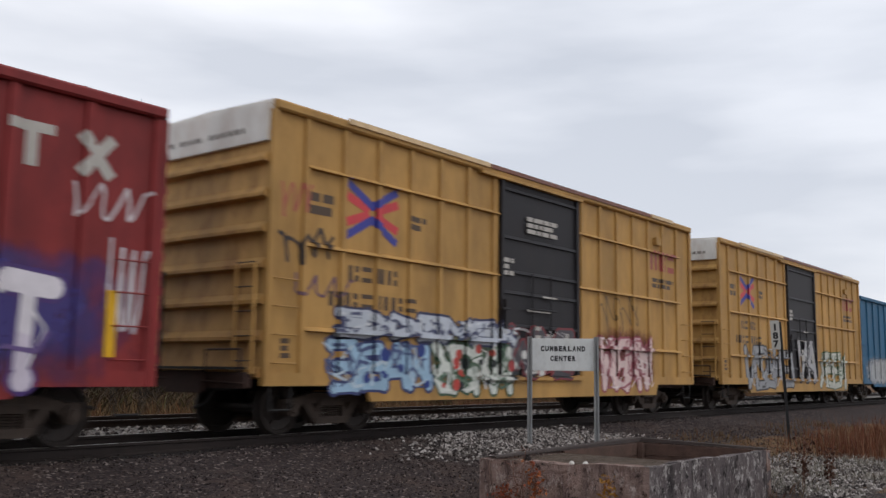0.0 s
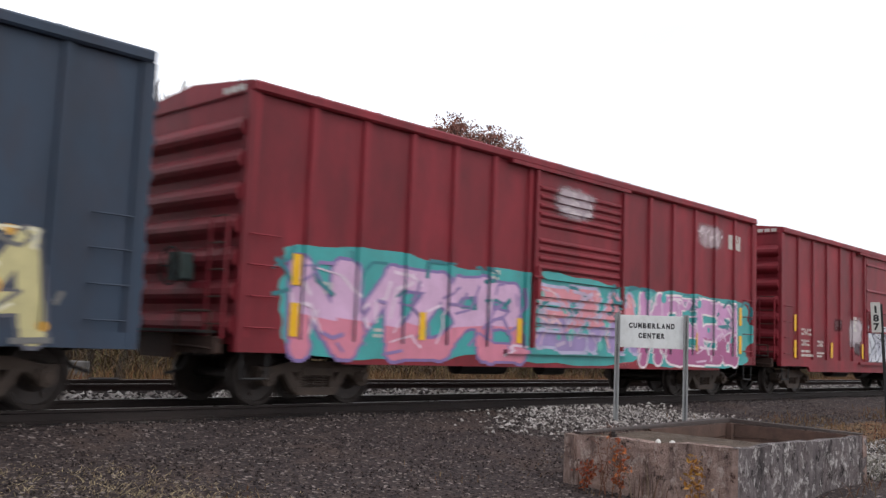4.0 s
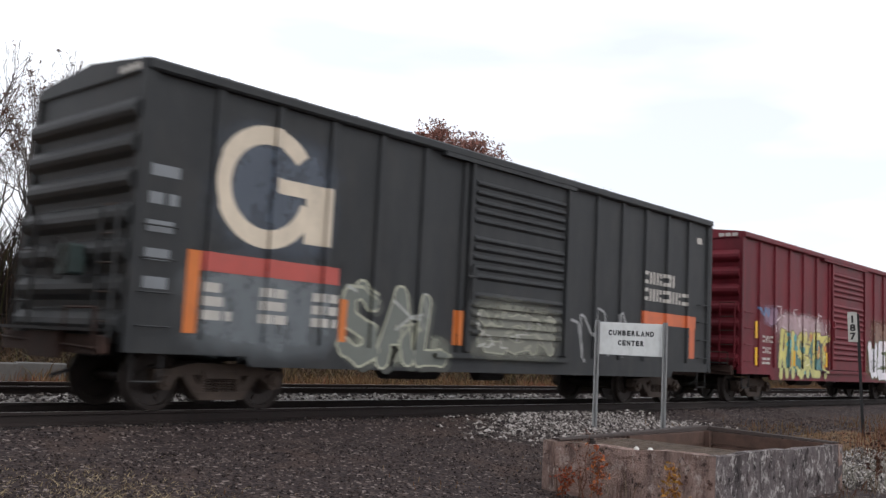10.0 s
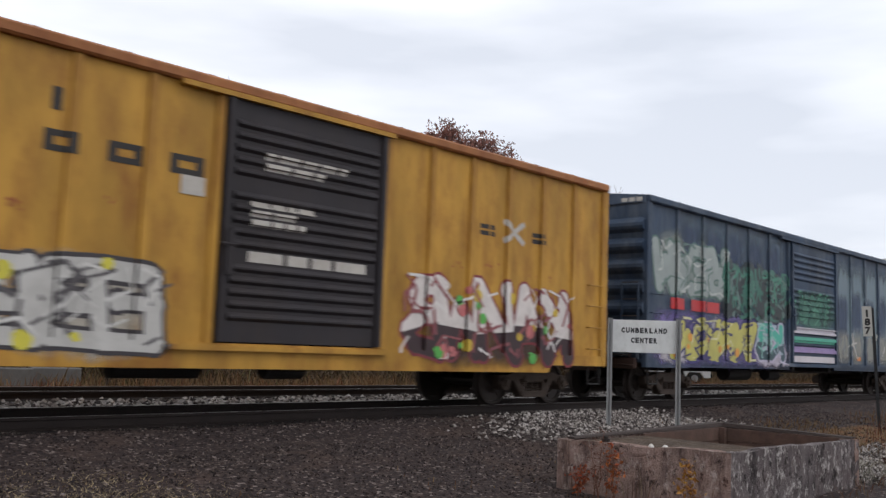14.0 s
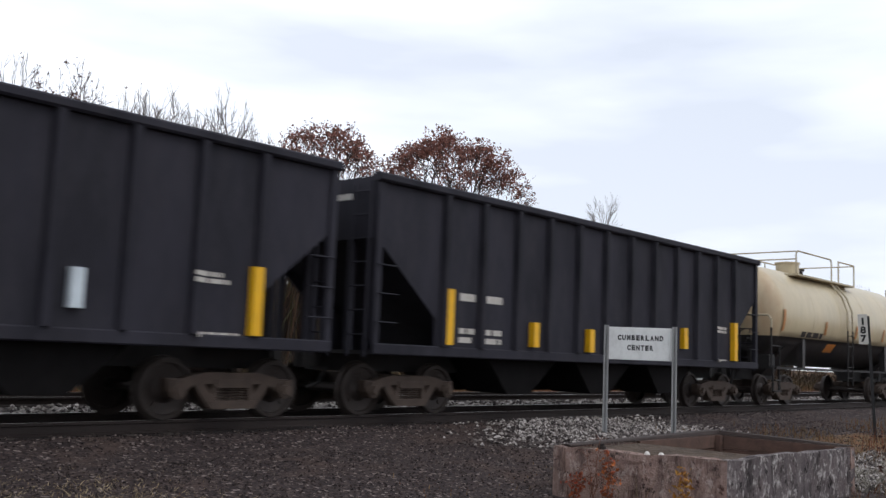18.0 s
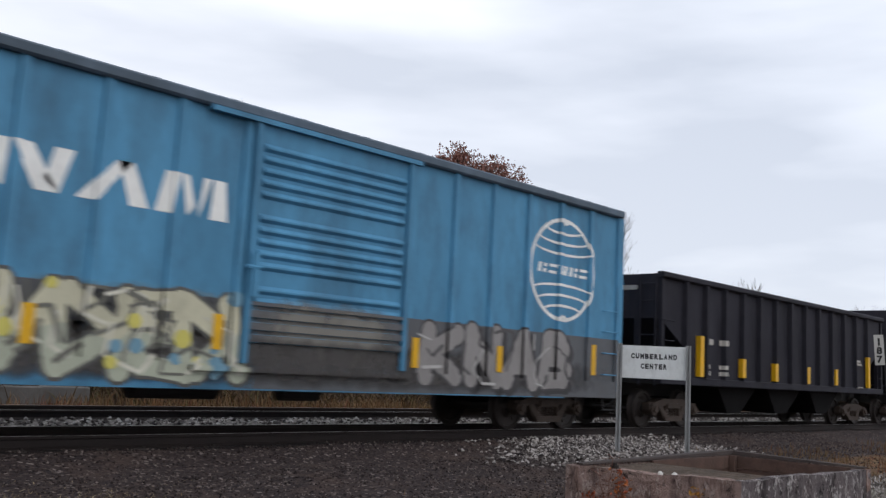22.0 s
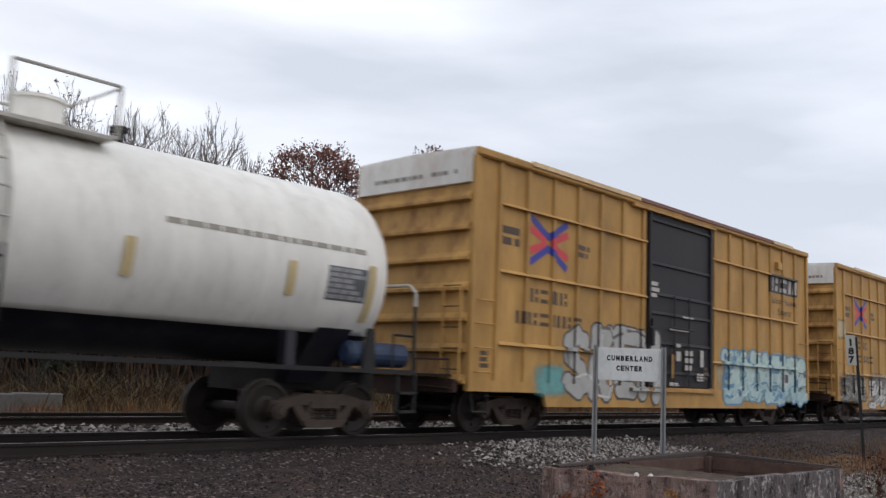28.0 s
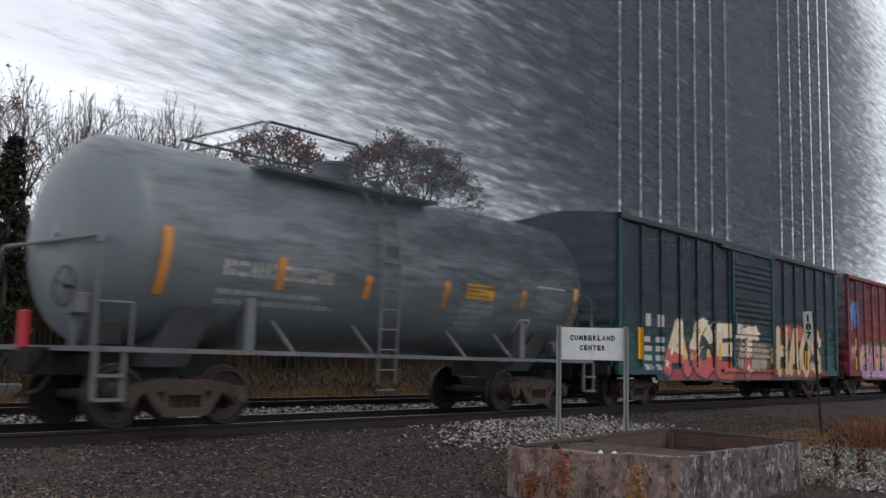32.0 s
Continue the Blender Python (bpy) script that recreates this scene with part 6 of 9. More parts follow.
    haze(k, 3.2, 0.68, 6.6, 2.0, (172, 184, 86), 84, 0.2)
    haze(k, 1.9, 0.9, 2.6, 1.6, (120, 100, 170), 85, 0.15)
    bubble(k, 1, 1.85, 0.75, 2.6, 1.7, (176, 120, 170), (96, 92, 150), w=0.3, e=0.04, seed=811)
    bubble(k, "O", 2.45, 0.72, 3.35, 2.05, (196, 92, 150), (226, 150, 190), w=0.36, e=0.05, seed=812)
    bubble(k, "L", 3.3, 0.74, 4.1, 2.08, (76, 116, 186), (60, 70, 140), w=0.4, e=0.05, seed=813, lift=0.0056)
    bubble(k, "DO", 4.0, 0.74, 5.9, 1.95, (96, 96, 172), (150, 186, 90), second=(184, 92, 150), w=0.38, e=0.05, seed=814, lift=0.0064, accents=[(90, 180, 190), (206, 130, 170)])
    bubble(k, 1, 5.8, 0.8, 6.5, 1.55, (176, 96, 150), (80, 80, 150), w=0.34, e=0.04, seed=815)
    lay("sprayed_panel", flat([rect(6.52, 0.98, 9.65, 2.0)]), spray((196, 208, 206)), k, 0.003, "pale sprayed ground")
    lay("sprayed_panel", flat([rect(6.52, 0.68, 9.65, 0.98)]), spray((170, 196, 196)), k, 0.003)
    bubble(k, "ROMI", 6.6, 0.98, 9.62, 1.86, (62, 160, 150), (206, 220, 216), w=0.34, e=0.03, seed=82)
    haze(k, 9.8, 0.68, 14.8, 2.2, (170, 176, 96), 86, 0.2)
    bubble(k, 4, 9.9, 0.7, 14.6, 2.4, (100, 150, 160), (206, 200, 150), second=(130, 160, 90), w=0.34, e=0.06, seed=83, accents=[(220, 150, 60), (190, 90, 130)])
    haze(k, 12.2, 3.6, 13.0, 3.9, (150, 66, 70), 87, 0.1)
    k = C[9]
    haze(k, 2.3, 0.68, 6.1, 2.0, (86, 160, 170), 94, 0.2)
    bubble(k, 5, 2.35, 0.7, 5.95, 1.98, (204, 168, 70), (70, 62, 62), second=(184, 142, 58), w=0.34, e=0.05, seed=91, accents=[(90, 180, 190), (222, 220, 214)])
    bubble(k, 3, 9.8, 1.0, 12.6, 1.7, (126, 84, 94), (96, 50, 58), w=0.25, e=0.03, seed=92)
    haze(k, 6.5, 1.2, 8.0, 2.0, (96, 80, 120), 93, 0.2)
    haze(k, 0.2, 0.82, 1.0, 0.98, (206, 180, 176), 95, 0.08, amount=0.5)
    k = C[10]
    haze(k, 1.0, 2.45, 1.5, 2.85, (170, 130, 66), 101, 0.14, amount=0.55)
    bubble(k, "BOBL", 2.8, 0.64, 5.15, 1.7, (188, 184, 190), (66, 56, 62), w=0.36, e=0.05, seed=102, shine=(226, 226, 230))
    lay("sprayed_panel", flat([rect(6.42, 0.95, 9.62, 2.42)]), spray((62, 134, 178)), k, 0.003, "bright blue sprayed ground")
    haze(k, 9.5, 1.2, 10.5, 2.4, (56, 110, 150), 106, 0.2)
    bubble(k, 5, 6.75, 0.98, 9.6, 2.12, (212, 204, 214), (54, 50, 66), w=0.36, e=0.05, seed=104)
    haze(k, 11.4, 1.5, 12.2, 2.1, (190, 176, 176), 105, 0.14)
    haze(k, 5.5, 1.5, 6.2, 1.95, (44, 36, 38), 107, 0.1)
    bars(k, 4.6, 0.72, 6.0, 0.84, 1, WHITE, 108)
    k = C[11]
    scrawl(k, 1.0, 2.4, 1.9, 2.68, (84, 120, 160), 111, 0.07, 3)
    haze(k, 1.5, 2.2, 2.4, 2.6, (150, 120, 140), 116, 0.15)
    haze(k, 2.0, 1.8, 6.3, 2.5, (190, 164, 168), 112, 0.18)
    tangle(k, 2.1, 1.9, 6.2, 2.7, (196, 176, 178), 117, 14, 0.05, 0.004)
    haze(k, 2.4, 0.7, 6.2, 1.9, (96, 150, 150), 118, 0.15)
    bubble(k, "RISKET", 2.5, 0.68, 6.2, 2.1, (206, 196, 112), (112, 96, 74), second=(190, 186, 116), w=0.38, e=0.03, seed=113, accents=[(84, 156, 160), (200, 130, 60)])
    haze(k, 9.5, 0.8, 14.9, 1.7, (104, 118, 62), 114, 0.26)
    haze(k, 9.8, 1.9, 14.6, 2.7, (140, 110, 96), 119, 0.2)
    bubble(k, "WEIN", 9.95, 0.7, 13.7, 2.1, (226, 222, 228), (80, 84, 62), w=0.44, e=0.05, seed=115)
    k = C[12]
    cream = (206, 192, 172)
    haze(k, 0.8, 0.85, 3.5, 2.0, (112, 118, 122), 128, 0.25)
    haze(k, 1.2, 2.3, 3.2, 3.9, (84, 92, 104), 129, 0.3)
    lay("emblem", merged(ring(2.02, 3.18, 0.9, 0.88, 0.27, 40, 345, 40) + [rect(2.15, 3.12, 3.2, 3.34), rect(2.72, 2.45, 3.2, 3.12)]), spray(cream), k, 0.006, "large cream ring emblem")
    lay("band", flat([rect(0.82, 1.9, 3.45, 2.16)]), spray((172, 78, 70)), k, 0.006, "faded red band")
    for a, b, c, d in ((0.8, 1.06, 1.0, 2.16), (3.5, 1.05, 3.65, 1.7), (6.1, 1.1, 6.3, 1.7)):
        lay("band", flat([rect(a, b, c, d)]), spray((196, 110, 50)), k, 0.0085)
    for u in (1.05, 2.0, 2.95):
        bars(k, u, 1.25, u + 0.5, 1.75, 3, WHITE, 120 + int(u * 10))
    bubble(k, "SAL", 3.5, 0.66, 6.0, 2.0, (104, 108, 102), (170, 170, 150), w=0.34, e=0.04, seed=121, shade=(64, 66, 62))
    haze(k, 3.6, 0.66, 6.1, 1.2, (140, 142, 128), 122, 0.1)
    haze(k, 6.5, 0.95, 9.2, 1.9, (128, 128, 116), 123, 0.2)
    bubble(k, 3, 6.7, 1.0, 9.0, 1.75, (120, 120, 110), (156, 156, 140), w=0.26, e=0.03, seed=124)
    blocks(k, 12.4, 2.72, 13.9, 3.0, 5, WHITE)
    blocks(k, 12.4, 2.34, 14.5, 2.62, 7, WHITE)
    lay("band", merged([rect(12.4, 1.82, 14.95, 2.1), rect(14.6, 1.1, 14.9, 1.82)]), spray((196, 100, 60)), k, 0.005)
    scrawl(k, 9.6, 1.0, 12.4, 1.95, (150, 150, 150), 125, 0.05, 5)
    bars(k, 14.95, 3.9, 15.2, 4.05, 1, WHITE, 126)
    bars(k, 0.15, 1.6, 0.6, 3.2, 5, spray((120, 124, 128)), 127, gap=1.4)
    k = C[13]
    haze(k, 1.5, 1.3, 3.0, 2.1, (214, 200, 184), 130, 0.2)
    haze(k, 2.6, 0.62, 6.2, 2.0, (206, 190, 182), 136, 0.2)
    bubble(k, 4, 2.75, 0.6, 6.1, 2.1, (192, 184, 188), (188, 72, 90), w=0.36, e=0.07, seed=131, accents=[(150, 150, 156)])
    haze(k, 6.5, 0.95, 9.0, 2.2, (120, 114, 112), 137, 0.2)
    bubble(k, 3, 6.7, 1.0, 8.9, 2.25, (200, 192, 182), (60, 54, 58), w=0.28, e=0.05, seed=132)
    haze(k, 9.5, 0.62, 14.2, 2.0, (214, 200, 186), 138, 0.2)
    bubble(k, 5, 9.6, 0.62, 13.9, 2.2, (206, 198, 190), (96, 84, 88), second=(190, 160, 150), w=0.34, e=0.06, seed=133, accents=[(186, 96, 80)])
    scrawl(k, 0.85, 1.9, 1.5, 2.9, (112, 84, 56), 134, 0.05, 4)
    scrawl(k, 0.15, 2.7, 0.6, 3.4, (128, 98, 62), 135, 0.04, 4)
    lay("placard", flat([rect(0.98, 0.95, 1.42, 1.1)]), spray((214, 160, 50)), k, 0.004, "orange placard")
    k = C[14]
    haze(k, 1.7, 0.7, 6.2, 2.1, (222, 178, 154), 146, 0.25)
    bubble(k, "HOES", 2.05, 0.62, 5.95, 2.05, (116, 136, 148), (46, 50, 56), second=(108, 134, 150), shade=(60, 66, 72), w=0.44, e=0.07, seed=141, shine=(176, 190, 196))
    haze(k, 9.6, 0.68, 14.4, 1.9, (156, 178, 128), 147, 0.2)
    bubble(k, "CHETS", 9.75, 0.68, 14.2, 2.0, (164, 184, 138), (78, 88, 68), w=0.38, e=0.04, seed=142, lean=0.0)
    haze(k, 9.0, 1.7, 14.6, 2.15, (206, 140, 116), 144, 0.12)
    haze(k, 1.5, 0.7, 2.2, 1.9, (220, 176, 156), 145, 0.12)
    lay("placard", flat([rect(0.95, 1.18, 1.42, 1.5)]), spray((206, 150, 66)), k, 0.004, "orange placard")
    lay("placard", flat([rect(0.95, 0.62, 1.42, 0.8)]), spray((200, 132, 70)), k, 0.004)
    k = C[15]
    # pale worn bays with dark blue blots
    for i in range(6):
        u = 11.2 + 1.2 * i
        haze(k, u + 0.1, 1.1, u + 1.1, 4.1, (120, 138, 148), 150 + i, size=0.1, drip=3.0, amount=0.85, cover=0.25)
        haze(k, u + 0.15, 2.0 + 0.12 * (i % 3), u + 0.75, 3.0 + 0.2 * (i % 2), (52, 68, 104), 181 + 6 * i + 1, size=0.2, drip=1.8, amount=0.6, cover=0.1)
        haze(k, u + 0.1, 1.1, u + 1.0, 1.95, (172, 168, 158), 185 + 6 * i + 1, size=0.15, drip=1.6, amount=0.5, cover=0.0)
    for i in range(5):
        u = 1.6 + 1.15 * i
        haze(k, u, 3.3, u + 1.0, 4.3, (104, 122, 136), 190 + i, size=0.15, drip=2.6, amount=0.6)
        haze(k, u + 0.1, 3.3, u + 0.7, 4.0, (54, 70, 104), 199 + 6 * i + 1, size=0.25, drip=1.8, amount=0.55)
    haze(k, 0.3, 2.5, 3.7, 3.8, (150, 160, 156), 171, 0.25)
    bubble(k, 4, 0.3, 2.45, 3.8, 3.75, (150, 160, 158), (78, 108, 100), w=0.42, e=0.05, seed=152)
    for a in (1.07, 2.03, 2.8):
        lay("sprayed_panel", flat([rect(a, 2.12, a + 0.62, 2.38)]), spray((188, 56, 60)), k, 0.016, "red sprayed panel")
        bars(k, a + 0.08, 2.18, a + 0.54, 2.31, 1, WHITE, 172 + int(a * 10))
    for i, (rgb, n, wd) in enumerate((((44, 54, 58), 46, 0.26), ((96, 120, 116), 34, 0.16), ((58, 112, 98), 52, 0.1), ((38, 46, 50), 30, 0.09), ((70, 138, 116), 26, 0.06))):
        tangle(k, 3.7, 2.1, 7.55, 3.4, rgb, 153 + i, n, wd, 0.006 + 0.0018 * i)
    haze(k, 3.7, 2.0, 7.6, 3.3, (66, 94, 100), 158, 0.2)
    haze(k, 0.2, 0.95, 3.2, 2.0, (122, 108, 166), 173, 0.2)
    haze(k, 2.8, 0.95, 7.4, 2.1, (116, 102, 160), 174, 0.2)
    bubble(k, 4, 1.2, 0.92, 5.4, 2.02, (190, 184, 100), (52, 50, 104), w=0.34, e=0.07, seed=159, lean=0.2, accents=[(214, 150, 66)])
    tangle(k, 1.2, 1.0, 5.3, 1.95, (54, 52, 104), 175, 9, 0.07, 0.0135)
    haze(k, 3.0, 1.1, 3.9, 2.0, (214, 210, 214), 176, 0.1)
    haze(k, 0.6, 0.95, 1.9, 1.3, (206, 200, 204), 177, 0.1)
    haze(k, 5.4, 0.95, 7.5, 1.5, (196, 188, 200), 178, 0.15)
    bubble(k, 2, 5.5, 1.0, 7.3, 2.05, (76, 176, 156), (186, 180, 200), second=(60, 84, 92), w=0.34, e=0.07, seed=160)
    for i in range(4):
        lay("sprayed_panel", flat([rect(7.75, 1.02 + 0.27 * i, 10.9, 1.19 + 0.27 * i)]), spray([(206, 200, 204), (150, 130, 176), (74, 170, 146), (200, 196, 206)][i]), k, 0.004)
    haze(k, 7.8, 2.0, 10.8, 3.0, (70, 120, 106), 161, 0.16)
    tangle(k, 7.8, 2.1, 10.4, 3.0, (74, 140, 118), 167, 20, 0.06, 0.005)
    tangle(k, 12.0, 1.2, 15.5, 2.0, (176, 172, 164), 169, 10, 0.06, 0.006)
    for u in (12.9, 16.6):
        lay("reflector", flat([rect(u, 1.12, u + 0.3, 1.25)]), spray((206, 124, 50)), k, 0.004)
    k = C[16]
    for u, z, w in ((1.16, 3.6, 0.43), (1.98, 3.6, 0.43), (2.84, 3.6, 0.14), (3.86, 3.64, 0.13), (3.8, 3.15, 0.4), (4.6, 3.15, 0.46), (5.45, 3.15, 0.5)):
        lay("block_letter", flat([rect(u, z, u + w, z + 0.08), rect(u, z + 0.08, u + 0.12, z + 0.18), rect(u + w - 0.12, z + 0.08, u + w, z + 0.18), rect(u, z + 0.18, u + w, z + 0.26)] if w > 0.2 else [rect(u, z, u + w, z + 0.28)]), DARKTEXT, k, 0.005)
    lay("emblem", merged([stroke((1.44, 3.47), (3.14, 3.56), 0.07), stroke((1.33, 2.88), (1.98, 2.9), 0.07), stroke((1.46, 3.45), (1.34, 2.9), 0.06), stroke((2.1, 3.3), (1.98, 2.9), 0.06), stroke((2.1, 3.3), (2.5, 3.32), 0.06), stroke((2.45, 3.1), (3.04, 3.14), 0.07), stroke((3.14, 3.54), (3.04, 3.16), 0.06)]), DARKTEXT, k, 0.005, "black angular line emblem")
    blocks(k, 1.95, 2.02, 3.3, 2.22, 4, spray((120, 90, 52)))
    bars(k, 6.9, 3.4, 8.4, 3.65, 2, WHITE, 165)
    bars(k, 6.7, 2.6, 7.8, 2.95, 3, WHITE, 166)
    bars(k, 6.7, 2.1, 8.9, 2.25, 1, WHITE, 167)
    lay("emblem", merged([stroke((12.25, 3.0), (12.85, 3.38), 0.1), stroke((12.85, 3.0), (12.25, 3.38), 0.1)]), WHITE, k, 0.005)
    bars(k, 11.6, 3.05, 12.0, 3.25, 2, DARKTEXT, 168)
    bars(k, 13.1, 3.05, 13.5, 3.25, 2, DARKTEXT, 169)
    lay("sticker", flat([rect(5.62, 2.9, 5.98, 3.15)]), WHITE, k, 0.012)
    for a, b in ((1.25, 1.95), (2.0, 2.7), (2.78, 3.5)):
        lay("sprayed_panel", flat([rect(a, 0.84, b, 1.93)]), spray((196, 194, 186)), k, 0.003, "pale sprayed ground")
    haze(k, 3.4, 0.8, 5.4, 1.9, (186, 180, 168), 176, 0.15)
    bubble(k, 5, 1.3, 0.82, 5.5, 1.95, (186, 184, 180), (58, 54, 58), w=0.3, e=0.06, seed=163, accents=[(206, 196, 70)])
    for a in (2.04, 2.8):
        lay("placard", flat([rect(a, 1.07, a + 0.62, 1.35)]), spray((212, 152, 58)), k, 0.0185, "orange placard")
    haze(k, 9.7, 0.75, 14.3, 1.7, (66, 50, 50), 177, 0.15)
    bubble(k, 5, 9.75, 0.76, 14.4, 2.28, (214, 206, 202), (128, 52, 58), second=(60, 44, 48), w=0.36, e=0.05, seed=164, accents=[(200, 170, 60), (190, 110, 110), (90, 170, 80)])
    for i, (u, z) in enumerate(((2.1, 2.55), (3.2, 2.4), (4.3, 2.6), (10.4, 2.4), (11.6, 2.5), (13.0, 2.35))):
        tangle(k, u, z, u + 0.8, z + 0.12, (150, 84, 40), 171 + i, 5, 0.035, 0.005)
    k = C[17]
    ink = spray((84, 62, 44))
    for a, b, c, d, m in ((1.3, 3.52, 1.85, 3.92, 1), (2.08, 3.55, 2.85, 3.95, 1), (3.02, 3.6, 3.76, 4.05, 2), (3.28, 2.93, 4.12, 3.4, 1), (4.2, 2.92, 4.9, 3.3, 1), (5.0, 2.88, 5.9, 3.28, 1)):
        blocks(k, a, b, c, d, m, ink, lean=0.08)
    lay("emblem", merged([stroke((1.26, 3.4), (3.57, 3.5), 0.07), stroke((1.2, 2.84), (1.9, 2.86), 0.06), stroke((2.1, 3.2), (2.9, 3.24), 0.06), stroke((2.3, 3.0), (2.95, 3.02), 0.06)]), spray((92, 70, 50)), k, 0.005, "faded dark line emblem")
    blocks(k, 10.0, 3.88, 15.2, 4.1, 14, spray((104, 66, 46)))
    lay("sprayed_panel", flat([rect(1.07, 0.8, 2.75, 1.94)]), spray((202, 164, 108)), k, 0.003, "pale yellow repainted panel")
    bars(k, 1.5, 1.3, 2.6, 1.85, 3, spray((120, 92, 60)), 176)
    lay("placard", flat([rect(1.12, 0.86, 1.55, 1.05)]), spray((216, 150, 46)), k, 0.006, "orange placard")
    haze(k, 0.1, 0.9, 1.0, 1.9, (150, 146, 144), 172, 0.15)
    haze(k, 2.7, 0.75, 5.8, 1.5, (118, 122, 130), 173, 0.2)
    bubble(k, 5, 2.8, 0.78, 5.7, 1.75, (126, 130, 138), (98, 100, 108), w=0.46, e=0.03, seed=173, accents=[(206, 150, 60)])
    haze(k, 2.9, 1.6, 3.5, 2.1, (140, 144, 150), 177, 0.1)
    lay("patch", flat([rect(4.6, 1.5, 5.35, 1.95)]), spray((92, 86, 74)), k, 0.0185)
    lay("patch", flat([rect(4.56, 1.95, 5.35, 2.05)]), spray((200, 152, 80)), k, 0.0185)
    haze(k, 6.6, 1.2, 9.1, 2.0, (206, 200, 196), 174, 0.16)
    bubble(k, 3, 6.7, 1.15, 9.1, 2.0, (212, 206, 202), None, w=0.34, seed=178)
    haze(k, 9.5, 0.8, 15.4, 2.0, (176, 110, 96), 179, 0.15)
    bubble(k, 6, 9.6, 0.85, 15.4, 2.15, (218, 204, 206), (146, 44, 56), w=0.36, e=0.06, seed=175, accents=[(196, 90, 90)])
    spots = random.Random(17)
    for i in range(13):
        a = 9.7 + 0.43 * i
        lay("sprayed_fleck", flat([dot(a, 2.12 + spots.uniform(-0.14, 0.26), 0.13, 12)]), spray((98, 184, 186)), k, 0.0185)
    haze(k, 8.8, 0.64, 15.4, 0.86, (108, 186, 188), 180, 0.06)
    lay("emblem", merged([stroke((12.35, 2.45), (13.8, 3.5), 0.3), stroke((13.8, 2.45), (12.35, 3.5), 0.3)]), spray((196, 112, 46)), k, 0.0045, "faded orange cross")
    reflectors(k, [(5.6, 1.05, 1.58), (2.3, 0.85, 1.0)])
    # tank cars
    ORG = surface("reflector_orange", (196, 136, 78), 0.5, 0, 0.15, 3, 0.5, 0.03, 60, (120, 96, 70), 0.3)
    k = C[18]
    lay("label_panel", flat([rect(10.15, 2.0, 11.35, 2.6)]), spray((118, 118, 120)), k, 0.004, "dark label panel")
    bars(k, 10.2, 2.05, 11.3, 2.56, 7, DARKTEXT, 180, gap=0.7)
    bars(k, 8.3, 2.15, 9.9, 2.32, 2, DARKTEXT, 181)
    bars(k, 8.4, 1.66, 9.4, 1.82, 3, DARKTEXT, 182)
    reflectors(k, [(1.0, 2.0, 2.8), (3.2, 2.1, 2.55), (7.9, 2.1, 2.56), (10.0, 2.12, 2.55), (11.5, 1.9, 2.78)], ORG)
    k = C[19]
    bars(k, 2.3, 1.98, 3.9, 2.14, 1, DARKTEXT, 190)
    lay("label_panel", flat([rect(10.9, 2.0, 11.6, 2.42)]), spray((80, 80, 84)), k, 0.004)
    lay("placard", flat([rect(4.6, 1.6, 5.3, 1.86)]), spray((190, 120, 50)), k, 0.004)
    reflectors(k, [(0.9, 2.1, 2.7), (4.0, 2.1, 2.5), (6.6, 2.1, 2.5), (9.2, 2.1, 2.5)], ORG)
    for n in range(20, 25):
        k = C[n]
        w = (3.84, 5.71, 7.77, 9.78) if n == 24 else (4.1, 5.95, 7.98, 9.82)
        plates(k, [(1.7, 1.2, 2.14), (w[0], 1.24, 1.7), (w[1], 1.2, 1.66), (w[2], 1.19, 1.65), (12.4, 1.18, 2.13)])
        plates(k, [(w[3], 1.4, 1.88) if n != 24 else (w[3], 1.2, 1.66)], spray((196, 206, 212)) if n == 21 else None)
        for a, b in ((2.05, 2.45), (2.75, 3.2)):
            bars(k, a, 1.97, b, 2.1, 1, WHITE, 200 + n)
            bars(k, a, 1.25, b, 1.5, 2, WHITE, 220 + n, gap=0.6)
        bars(k, 11.4, 1.85, 12.1, 2.0, 2, WHITE, 240 + n)
        bars(k, 11.5, 1.13, 12.2, 1.2, 1, WHITE, 260 + n)
        for y in (-0.9, -0.35):
            part("end_marking", Shape().box(0.008, 0.016, y, y + 0.45, k.top - 0.35, k.top - 0.25).mesh("end_marking", WHITE), k.car)
    k = C[25]
    clean = spray((236, 236, 232))
    lay("lower_band", flat([rect(0.05, 0.66, 15.55, 1.84)]), spray((86, 88, 92)), k, 0.002, "dull grey lower band")
    lay("emblem", flat(ring(13.62, 3.08, 1.05, 1.0, 0.07, 0, 360, 48)), clean, k, 0.006, "white globe emblem of rings")
    for i in range(4):
        for sg in (1, -1):
            h = 0.28 + 0.2 * i
            w = math.sqrt(max(0.02, 1 - (h + 0.1) ** 2)) * 0.99
            lay("emblem", flat(ring(13.62, 3.08 + sg * (h + 0.13), w, 0.14, 0.05, 190 if sg > 0 else 10, 350 if sg > 0 else 170, 20)), clean, k, 0.008 + 0.0004 * i)
    blocks(k, 12.8, 2.98, 14.45, 3.16, 5, clean, lean=0.1)
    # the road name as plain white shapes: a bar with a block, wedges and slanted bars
    z, t = 2.86, 3.4
